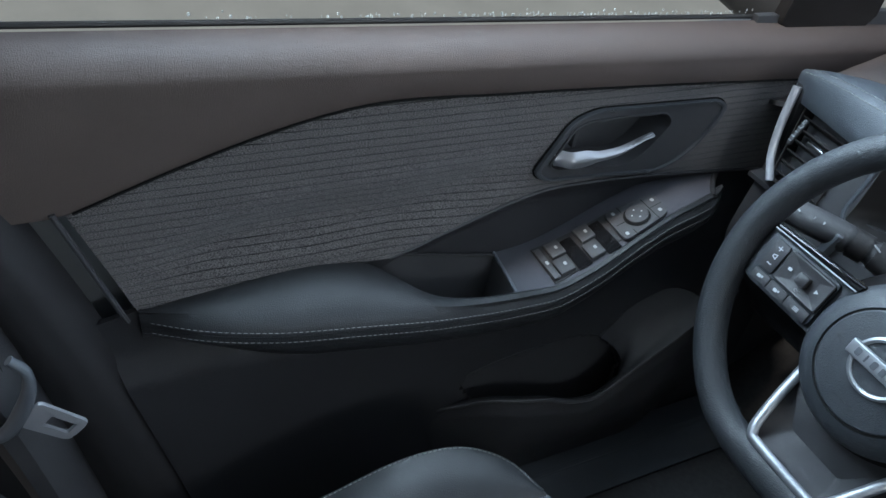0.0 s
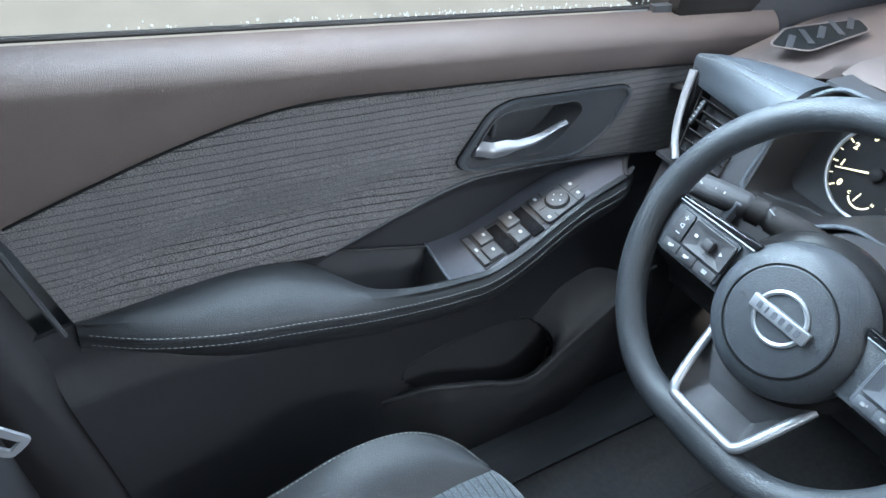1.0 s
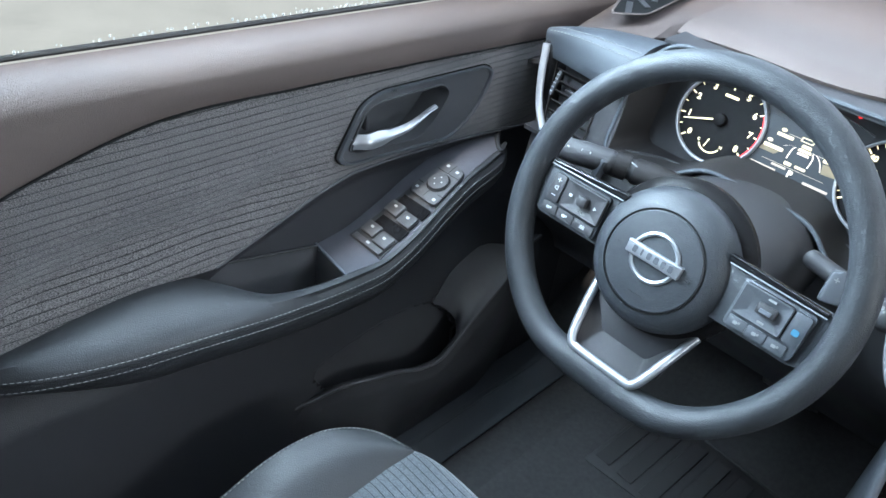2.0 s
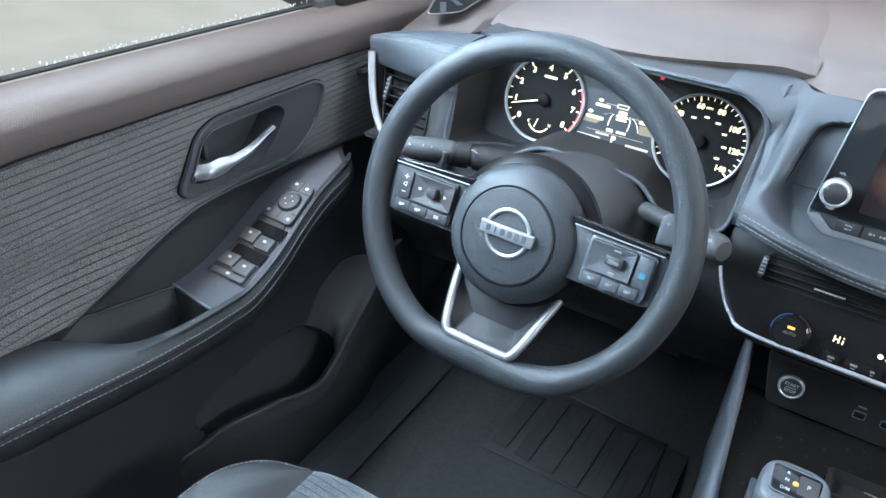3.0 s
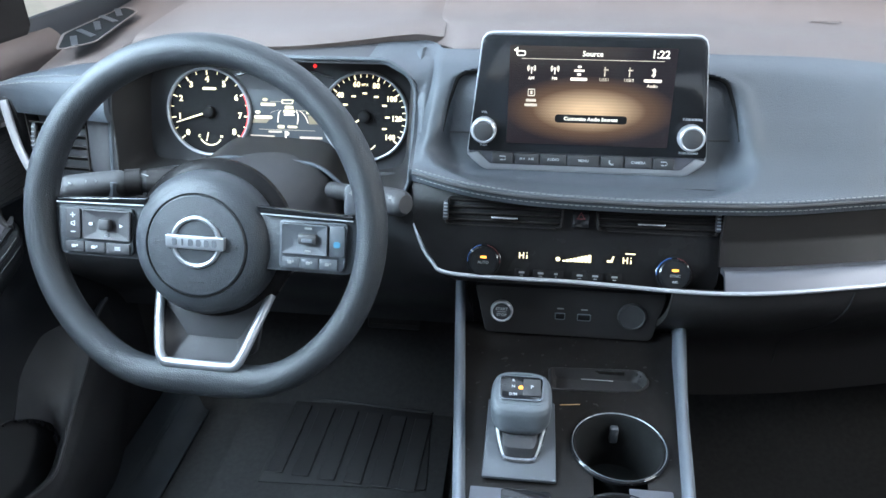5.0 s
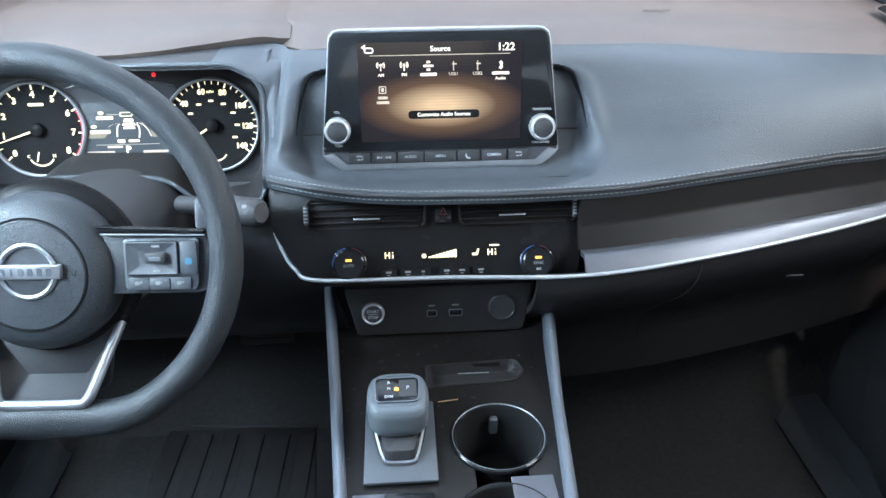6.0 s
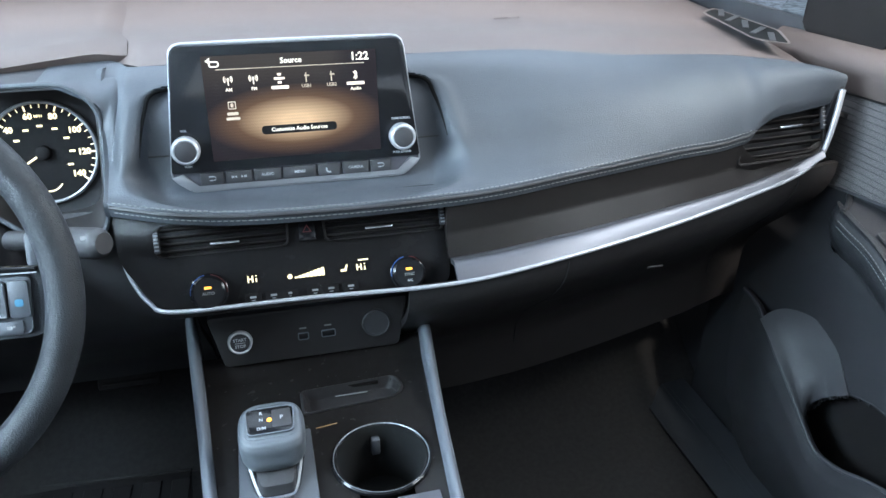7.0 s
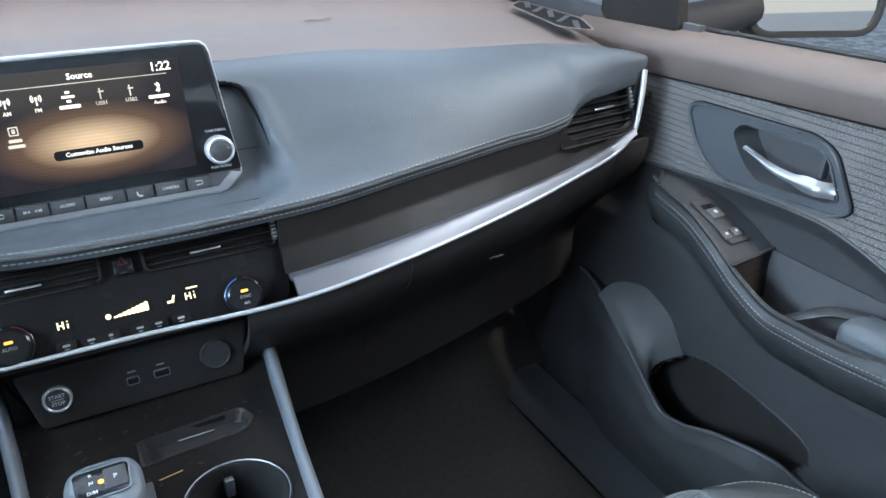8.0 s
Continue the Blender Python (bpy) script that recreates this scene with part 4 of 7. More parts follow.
# raised hood over the dials
def hood(u, v):
    x = lerp(-0.562, -0.170, u)
    front = 0.690 + 0.045 * ease(-0.40, -0.172, x) - 0.012 * math.sin(math.pi * u)
    y = lerp(front, 1.00, v)
    z = 0.816 - 0.012 * abs(2 * u - 1) ** 3 * ease(0.6, 0.3, u) + 0.004 * ease(0.5, 1.0, u) + 0.020 * v - 0.010 * ease(0.5, 1.0, v)
    z = lerp(z, 0.8145 + 0.012 * v, ease(0.90, 1.0, u)) - 0.004 * math.sin(math.pi * u) * ease(0.3, 0.0, v)
    if v < 0.10:
        z -= 0.010 * (1 - v / 0.10) ** 2
    return (x, y, z)


part("hood_shelf", sheet(lambda u, v: (lerp(-0.552, -0.228, u), lerp(0.646, 0.760, v), 0.7970 + 0.002 * v), 30, 6, 0.004, side=1), M_MATTE, dash, "dark shelf under the hood")


flank_near = smooth_line([(-0.250, 0.6450, 0.7985), (-0.231, 0.6445, 0.7978), (-0.2082, 0.6415, 0.7868), (-0.1932, 0.6388, 0.7774), (-0.1890, 0.6358, 0.7670), (-0.1915, 0.6300, 0.7460), (-0.1940, 0.6215, 0.7166)], 60)
flank_far = smooth_line([(-0.250, 0.7420, 0.7990), (-0.220, 0.7420, 0.7990), (-0.190, 0.7340, 0.7990), (-0.1710, 0.7080, 0.7985), (-0.1680, 0.6800, 0.7925), (-0.1695, 0.6540, 0.7790), (-0.1735, 0.6320, 0.7580), (-0.1785, 0.6060, 0.7270)], 60)


def hood_flank(u, v):
    """Slate pad that fills the corner between the dials' surround, the hood and the main pad."""
    k = int(round(u * 59))
    p = lerp(np.array(flank_near[k]), np.array(flank_far[k]), v)
    lift = 0.004 * math.sin(math.pi * v) * ease(0.2, 0.6, u)
    return (p[0], p[1] - lift + 0.003 * ease(0.85, 1.0, v), p[2] + lift)


part("hood_flank", sheet(hood_flank, 60, 16, 0.003, side=1), M_PAD, dash, "slate pad beside the dials")
part("dial_hood", sheet(hood, 60, 30, 0.020, side=1), M_BROWN, dash, "brown vinyl hood over the dials")

# recess in which the dials sit
outer = resampled(rounded([(-0.574, 0.648), (-0.498, 0.645), (-0.440, 0.684), (-0.310, 0.680), (-0.262, 0.640), (-0.200, 0.648), (-0.191, 0.774), (-0.222, 0.799), (-0.535, 0.798), (-0.570, 0.760)], 0.02, 6), 120)
inner = [(-0.372 + (x + 0.372) * 0.90, 0.716 + (z - 0.716) * 0.92) for x, z in outer]
bm = bmesh.new()
lean = lambda z: 0.28 * (z - 0.71)
loops = [[bm.verts.new((x, y0 + lean(z), z)) for x, z in line] for line, y0 in ((outer, 0.625), (outer, 0.620), ([(lerp(a[0], b[0], 0.25), lerp(a[1], b[1], 0.25)) for a, b in zip(outer, inner)], 0.627), (inner, 0.700))]
for a, b in zip(loops, loops[1:]):
    for k in range(120):
        bm.faces.new((a[k], a[(k + 1) % 120], b[(k + 1) % 120], b[k]))
part("dial_recess", bm, M_PANEL, dash, "deep black surround of the dials")
part("recess_rim", tube([(x, 0.6215 + lean(z), z) for x, z in outer], 0.0028, 8, closed=True, up=(0, 1, 0)), M_PAD, dash)


def lower_left(u, v):
    x = lerp(-0.700, -0.13, u)
    z = lerp(0.652, 0.36, v)
    y = 0.628 - 0.02 * math.sin(math.pi * v) + 0.12 * ease(0.35, 1.0, v) + 0.03 * ease(0.25, 0.0, v) * ease(-0.56, -0.50, x)
    return (x, y, z)


part("knee_panel", sheet(lower_left, 40, 24, 0.008, side=-1), M_MATTE, dash, "black lower dash panel")
for s in (-1, 1):
    end = sheet(lambda u, v: (s * (0.706 + 0.012 * ease(0.45, 0.8, v)), lerp(0.624 + 0.04 * v * v, 0.76, u), lerp(0.748, 0.56, v)), 10, 20, 0.012, side=-s)
    part("end_panel", end, M_MATTE, dash, "dark side cheek of the dashboard")

# Added sheets that close the gap, so no light leaks down beside the dashboard.
for s in (-1, 1):
    part("light_stop", sheet(lambda u, v: (s * lerp(0.700, 0.764, u), lerp(0.655, 1.10, v), 0.715 - 0.02 * u), 6, 16, 0.006, side=s), M_MATTE, dash, "dark filler added to stop light between dashboard and door")

strip_pts = [(-0.192, 0.598, 0.612), (-0.181, 0.570, 0.603), (-0.163, 0.537, 0.597), (-0.135, 0.516, 0.595), (0.0, 0.503, 0.601), (0.15, 0.488, 0.606), (0.28, 0.501, 0.614), (0.436, 0.536, 0.622), (0.56, 0.571, 0.631), (0.645, 0.596, 0.641), (0.684, 0.608, 0.662), (0.695, 0.613, 0.70), (0.702, 0.620, 0.745)]
strip = smooth_line(strip_pts, 150)
part("chrome_strip", tube(strip, 0.0032, 10, wide=1.0, r_of=lambda t: 0.0024 + 0.0016 * ease(0.86, 0.97, t)), M_RINGSILVER, dash, "thin satin chrome strip")
strip_y = graph(*[(p[0], p[1]) for p in strip_pts[4:10]])
strip_z = graph(*[(p[0], p[2]) for p in strip_pts[4:10]])


tray_deep = graph((0.15, 0.034), (0.25, 0.031), (0.40, 0.026), (0.60, 0.018), (0.69, 0.014))


def tray(u, v):
    x = lerp(0.152, 0.684, u)
    x0 = min(x, 0.645)
    y = strip_y(x0) + lerp(0.001, tray_deep(x), v) + 0.06 * max(0, x - 0.645)
    z = strip_z(x0) + 0.001 + (0.014 - 0.007 * ease(0.35, 0.60, x)) * math.sin(min(v / 0.6, 1) * math.pi / 2) - 0.003 * ease(0.6, 1, v) + 0.5 * max(0, x - 0.645)
    return (x, y, z)


part("dash_tray", sheet(tray, 90, 16, 0.006, side=1), M_TRAY, dash, "silver satin tray along the dashboard")


def tray_back(u, v):
    x = lerp(0.150, 0.690, u)
    e = ease(0.545, 0.585, x)
    a = np.array(tray((min(x, 0.684) - 0.152) / 0.532, 1.0))
    b = np.array((x, lerp(seam_y(min(x, 0.55)) + 0.005, 0.606 + 0.11 * (x - 0.6), e), lerp(seam_z(min(x, 0.55)) - 0.0135, max(0.664, a[2] + 0.006), e)))
    c = np.array((x, lerp(a[1], b[1], 0.5) + 0.006, lerp(a[2], b[2], 0.42)))
    p = lerp(a, c, v / 0.4) if v < 0.4 else lerp(c, b, (v - 0.4) / 0.6)
    return tuple(p)


part("tray_back", sheet(tray_back, 90, 21, 0.006, side=1), M_TRAYBACK, dash, "brown-black panel above the tray")


def lower_right(u, v):
    x = lerp(0.10, 0.735, u)
    x0 = min(x, 0.645)
    z = lerp(strip_z(x0) - 0.002, 0.34, v)
    y = strip_y(x0) + 0.002 + 0.15 * ease(0.03, 0.75, v) + 0.03 * ease(0.62, 0.74, x)
    return (x, y, z)


part("glovebox", sheet(lower_right, 60, 26, 0.008, side=-1), M_PANEL, dash, "black lower dash with the glovebox lid")
for x in (0.285, 0.655):
    line = [tuple(np.array(lower_right((x - 0.10) / 0.635, v)) + np.array((0, -0.0004, 0))) for v in np.linspace(0.02, 0.9, 24)]
    part("lid_joint", tube(line, 0.0010, 6), M_MATTE, dash)
part("lid_mark", box(face_frame((0.402, 0.515, 0.578), -25), (0.020, 0.004, 0.002), 0.0008), M_PANEL, dash)

# air outlets at the foot of the side windows
for s in (-1, 1):
    fr = top_frame((s * 0.648, 0.775, 0.7985), 3, s * -4)
    shape = [(s * x, y) for x, y in resampled(rounded([(-0.026, -0.070), (0.010, -0.105), (0.036, -0.035), (0.010, 0.105), (-0.022, 0.080)], 0.010, 5), 48)]
    vent = part("demister_vent", ring(fr, shape, [(x * 0.90, y * 0.955) for x, y in shape], 0.0008, 0.0002), M_BROWN, dash, "slanted demister outlet")
    part("outlet_well", prism(fr, [(x * 0.90, y * 0.955) for x, y in shape], 0.0003, 0), M_WELL, vent, flat=True)
    # The brown fins are made dark grey, their shade put into the colour.
    for k in range(5):
        part("shaded_fin", box(fr @ pose(s * 0.004, -0.066 + 0.034 * k, 0.0012, 0, 0, s * (40 if k % 2 else 62)), (0.044, 0.0085, 0.0012), 0.0004, 1), M_MATTE, vent)
bar_m = top_frame((0.300, 0.800, 0.8165), 3)
words("airbag_mark", "AIRBAG", bar_m, 0.008, M_BROWN, pad_top, lift=0.0003)


# ---- air vents ----
def air_vent(m, outline, slats, tilt, tab, label, wheel=None):
    top = thing("air_vent", m.translation, label, "air vent", group="dashboard air vents")
    shape = resampled(rounded(outline, 0.004, 4), 64)
    c = np.mean(shape, 0)
    inn = [tuple(c + (np.array(p) - c) * np.array((0.96, 0.93))) for p in shape]
    part("frame", ring(m, shape, inn, 0.003, 0.0010), M_SLAT, top)
    part("backing", prism(m @ Matrix.Translation((0, 0, -0.022)), shape, 0.002, 0), M_MATTE, top, flat=True)
    ys = [p[1] for p in inn]
    lo, hi = min(ys), max(ys)
    for k in range(slats):
        y = lerp(lo, hi, (k + 0.5) / slats)
        xs = [a[0] + (b[0] - a[0]) * (y - a[1]) / (b[1] - a[1]) for a, b in zip(inn, inn[1:] + inn[:1]) if (a[1] > y) != (b[1] > y)]
        x0, x1 = min(xs), max(xs)
        part("slat", box(m @ pose((x0 + x1) / 2, y, -0.006, tilt), (x1 - x0, 0.0022, 0.014), 0.0007, 1), M_SLAT, top)
    part("tab", box(m @ pose(tab[0], tab[1], 0.003, 0), (tab[2], 0.0035, 0.007), 0.0012), M_CHROME, top, "chrome tab")
    if wheel:
        w = part("thumbwheel", box(m @ Matrix.Translation((wheel[0], wheel[1], 0.002)), (0.006, wheel[2], 0.006), 0.002), M_BLACK, top)
        for k in range(5):
            part("grip_rib", box(m @ Matrix.Translation((wheel[0], wheel[1] + wheel[2] * (k - 2) * 0.17, 0.0055)), (0.0045, 0.0016, 0.0012), 0.0003, 1), M_STEEL, w)
    return top


centre = face_frame((0.0, 0.5475, 0.640), 30)
air_vent(centre @ Matrix.Translation((-0.078, 0.0165, 0.002)), [(-0.072, -0.0155), (0.060, -0.0155), (0.062, 0.0165), (-0.070, 0.0165)], 4, -14, (-0.004, -0.006, 0.030), "wide black air vent beside the hazard button", (-0.070, 0.0, 0.022))
air_vent(centre @ Matrix.Translation((0.082, 0.0165, 0.002)), [(-0.062, -0.0155), (0.068, -0.0155), (0.070, 0.0165), (-0.064, 0.0165)], 4, -14, (-0.004, -0.006, 0.030), "wide black air vent beside the hazard button", (0.067, 0.0, 0.022))
vl = face_frame((-0.640, 0.622, 0.690), 22, -6)
air_vent(vl, [(-0.058, 0.046), (0.026, 0.042), (0.034, 0.030), (0.042, -0.052), (-0.030, -0.054)], 7, -16, (-0.006, 0.004, 0.026), "black corner air vent at the driver's door", (-0.040, 0.006, 0.034))
vr = face_frame((0.635, 0.622, 0.695), 22, 6)
air_vent(vr, [(-0.088, -0.038), (0.044, -0.038), (0.058, -0.024), (0.066, 0.042), (-0.030, 0.040), (-0.058, 0.026), (-0.074, 0.002)], 7, -16, (0.0, 0.004, 0.036), "black corner air vent at the passenger's door", (0.056, 0.012, 0.034))
lstrip = smooth_line([(-0.702, 0.620, 0.745), (-0.696, 0.613, 0.70), (-0.686, 0.607, 0.665), (-0.668, 0.600, 0.640)], 40)
part("chrome_strip", tube(lstrip, 0.0042, 10, wide=1.25), M_RINGSILVER, dash, "satin chrome strip beside the vent")


def vent_cheek(s, strip_line):
    """The slate fin between the strip and the door, swelling towards its foot."""
    def f(u, v):
        p = strip_line[int(round(u * (len(strip_line) - 1)))]
        swell = 0.010 + 0.012 * math.sin(math.pi * min(0.25 + 0.75 * u, 1.0))
        return (p[0] + s * swell * math.sin(v * math.pi / 2), p[1] + 0.002 + 0.050 * (1 - math.cos(v * math.pi / 2)), p[2])
    return sheet(f, len(strip_line), 12, 0.003, side=s)


part("vent_cheek", vent_cheek(-1, lstrip), M_PAD, dash, "slate fin beside the air vent")
part("vent_cheek", vent_cheek(1, [p for p in strip[::-1] if p[2] > 0.648]), M_PAD, dash, "slate fin beside the air vent")


def vent_post(u, v):
    z = lerp(0.752, 0.600, v)
    x = lerp(-0.604 + 0.004 * v, -0.5705 + 0.004 * math.sin(math.pi * v), u)
    return (x, 0.6225 + 0.28 * (z - 0.71) - 0.004 * math.sin(math.pi * u), z)


part("vent_post", sheet(vent_post, 12, 20, 0.010, side=-1), M_MATTE, dash, "black upright between vent and dials")
part("vent_floor", sheet(lambda u, v: (lerp(-0.702, -0.575, u), lerp(0.604, 0.640, v), 0.632 - 0.004 * u), 10, 6, 0.006, side=1), M_MATTE, dash)


# ---- climate panel ----
clim = thing("climate_panel", (0.0, 0.535, 0.60), "gloss black climate panel with lit amber and white marks", "climate panel")
fas = rounded([(-0.146, -0.062), (0.150, -0.062), (0.168, 0.052), (-0.190, 0.052), (-0.186, 0.0)], 0.012, 5)
part("fascia", prism(centre @ Matrix.Translation((0, 0, -0.024)), fas, 0.022, 0.002), M_FASCIA, clim, "gloss black fascia")
fm = centre @ Matrix.Translation((0, 0, -0.0006))
hz = part("hazard_button", box(centre @ Matrix.Translation((0.002, 0.0165, 0.003)), (0.018, 0.026, 0.006), 0.0015), M_PIANO, clim, "black hazard button with a red triangle")
tri = [(0.0055 * math.cos(a), 0.0055 * math.sin(a)) for a in (math.pi / 2, math.pi * 7 / 6, math.pi * 11 / 6)]
part("triangle", ring(centre @ Matrix.Translation((0.002, 0.0155, 0.006)), tri, [(x * 0.68, y * 0.68) for x, y in tri], 0.0005), M_RED, hz, flat=True)


def seven(text, x, y, h, mat):
    """Blocky lit characters, made of strokes."""
    strokes = {"H": ((-0.5, 0, 0, 1), (0.5, 0, 0, 1), (0, 0, 1, 0)), "i": ((0, -0.2, 0, 0.6), (0, 0.42, 0, 0.1))}
    for ch in text:
        w = h * (0.62 if ch == "H" else 0.2)
        for sx, sy, hx, hy in strokes[ch]:
            bar("lit_stroke", fm @ Matrix.Translation((0, 0, 0.0002)), (x + sx * w, y - 0.010 + sy * h), max(h * 0.2, hx * w), max(h * 0.17, hy * h), mat, clim)
        x += h * 0.85
    return x


seven("Hi", -0.061, -0.020, 0.0070, M_GLOWWARM)
seven("Hi", 0.053, -0.020, 0.0070, M_GLOWWARM)
bar("lit_stroke", fm @ Matrix.Translation((0, -0.010, 0.0002)), (0.058, -0.0125), 0.011, 0.0015, M_GLOWWARM, clim)
for k in range(8):
    h = 0.0018 + 0.0010 * k
    bar("fan_step", fm @ Matrix.Translation((0, -0.010, 0.0002)), (-0.014 + 0.0040 * k, -0.0245 + h / 2), 0.0035, h, M_GLOWWARM, clim)
part("fan_mark", lathe(fm @ Matrix.Translation((-0.0205, -0.032, 0.0002)), [(0, 0.0005), (0.0026, 0.0005), (0.0026, 0)], 12), M_GLOWWARM, clim, flat=True)
seat_icon = [(-0.004, -0.003), (0.002, -0.003), (0.004, 0.004), (0.002, 0.004), (0.0005, -0.0005), (-0.004, -0.0005)]
part("seat_mark", prism(fm @ Matrix.Translation((0.037, -0.030, 0.0002)), seat_icon, 0.0005, 0), M_GLOWWARM, clim, flat=True)
for k, x in enumerate((-0.060, -0.039, -0.022, 0.004, 0.021, 0.042)):
    key = part("button", prism(fm @ Matrix.Translation((x, -0.0490, 0.0004)), rect(0.017, 0.0085, 0.001), 0.0003, 0), M_FASCIA, clim)
    bar("button_mark", fm @ Matrix.Translation((0, 0, 0.0014)), (x, -0.0490), 0.0065 if k != 2 else 0.004, 0.0022, M_ICONDIM, key)
    bar("button_mark", fm @ Matrix.Translation((0, 0, 0.0014)), (x, -0.0523), 0.004 if k != 2 else 0.002, 0.0010, M_ICONDIM, key)
for x, y, a, b in ((-0.103, -0.0385, "AUTO", "ON/OFF"), (0.105, -0.0425, "SYNC", "A/C")):
    kf = centre @ Matrix.Translation((x, y, -0.002))
    knob = part("temperature_knob", lathe(kf, [(0.0195, 0), (0.0195, 0.003), (0.0180, 0.004), (0.0165, 0.011), (0.0150, 0.0125), (0, 0.0125)], 48), M_PIANO, clim, "round gloss black temperature knob")
    part("knob_ring", lathe(kf, [(0.0168, 0.0095), (0.0172, 0.0118), (0.0152, 0.0132), (0.0148, 0.012)], 48, closed=True), M_PIANO, knob)
    for lo_a, hi_a, mt in ((100, 185, M_BLUE), (-5, 80, M_RED)):
        pts = [(math.cos(radians(t)), math.sin(radians(t))) for t in np.linspace(lo_a, hi_a, 14)]
        o, i = [(0.0186 * c, 0.0186 * s_) for c, s_ in pts], [(0.0172 * c, 0.0172 * s_) for c, s_ in pts]
        part("scale_arc", prism(kf @ Matrix.Translation((0, 0, 0.0036)), o + i[::-1], 0.001, 0), mt, knob, flat=True)
    bar("lit_bar", kf @ Matrix.Translation((0, 0, 0.0125)), (0, 0.0045), 0.007, 0.0026, M_GLOWAMBER, knob)
    words("knob_words", a, kf @ Matrix.Translation((0, -0.0015, 0.0125)), 0.0032, M_ICONDIM, knob)
    words("knob_words", b, centre @ Matrix.Translation((x, y - 0.0165 if a == "AUTO" else y - 0.008, -0.0016 if a == "AUTO" else 0.0107)), 0.0026, M_ICON, knob)


# ---- display ----
scr = thing("infotainment_display", (0.003, 0.61, 0.70), "freestanding black display with a lit menu and two knobs", "car display")
sf = face_frame((0.0035, 0.6045, 0.766), 9)
body = rounded([(-0.112, -0.076), (0.112, -0.076), (0.132, -0.060), (0.130, -0.046), (0.117, 0.0735), (-0.117, 0.0735), (-0.130, -0.046), (-0.132, -0.060)], [0.006, 0.006, 0.005, 0.02, 0.011, 0.011, 0.02, 0.005], 6)
part("casing", prism(sf @ Matrix.Translation((0, 0, -0.024)), body, 0.022, 0.003), M_SATIN, scr, "grey casing")
glass_line = rounded([(-0.131, -0.0545), (0.131, -0.0545), (0.130, -0.044), (0.1155, 0.0715), (-0.1155, 0.0715), (-0.130, -0.044)], [0.002, 0.002, 0.02, 0.010, 0.010, 0.02], 6)
part("front_glass", prism(sf @ Matrix.Translation((0, 0, -0.003)), glass_line, 0.0035, 0.001), M_PIANO, scr, "gloss black front")
edge = resampled(body, 120)
part("silver_edge", tube([tuple(sf @ Vector((x, y, -0.002))) for x, y in edge], 0.0010, 8, closed=True, up=(0, 1, 0)), M_SATINSILVER, scr, "satin silver edge")
crown = sorted([p for p in edge if p[1] > 0.060], key=lambda p: p[0])
part("crown_edge", tube([tuple(sf @ Vector((x, y + 0.0004, -0.003))) for x, y in crown], 0.0024, 8, up=(0, 1, 0), r_of=lambda t: 0.0012 + 0.0012 * math.sin(math.pi * t) ** 0.5), M_RINGSILVER, scr, "bright upper edge")
chin = rounded([(-0.132, -0.0590), (-0.112, -0.0745), (0.112, -0.0745), (0.132, -0.0590), (0.120, -0.0560), (0.106, -0.0700), (-0.106, -0.0700), (-0.120, -0.0560)], 0.002, 3)
part("chin_trim", prism(sf @ Matrix.Translation((0, 0, -0.003)), chin, 0.0035, 0.0008), M_SATINSILVER, scr, "satin silver lower frame")
part("screen", prism(sf @ Matrix.Translation((0.0, 0.0085, 0.0004)), rect(0.176, 0.106, 0.001, 3), 0.0004, 0), M_SCREEN, scr, "lit screen with a warm glow", flat=True)
gf = sf @ Matrix.Translation((0, 0.0085, 0.0010))


def at(x, y):
    return gf @ Matrix.Translation((x, y, 0))


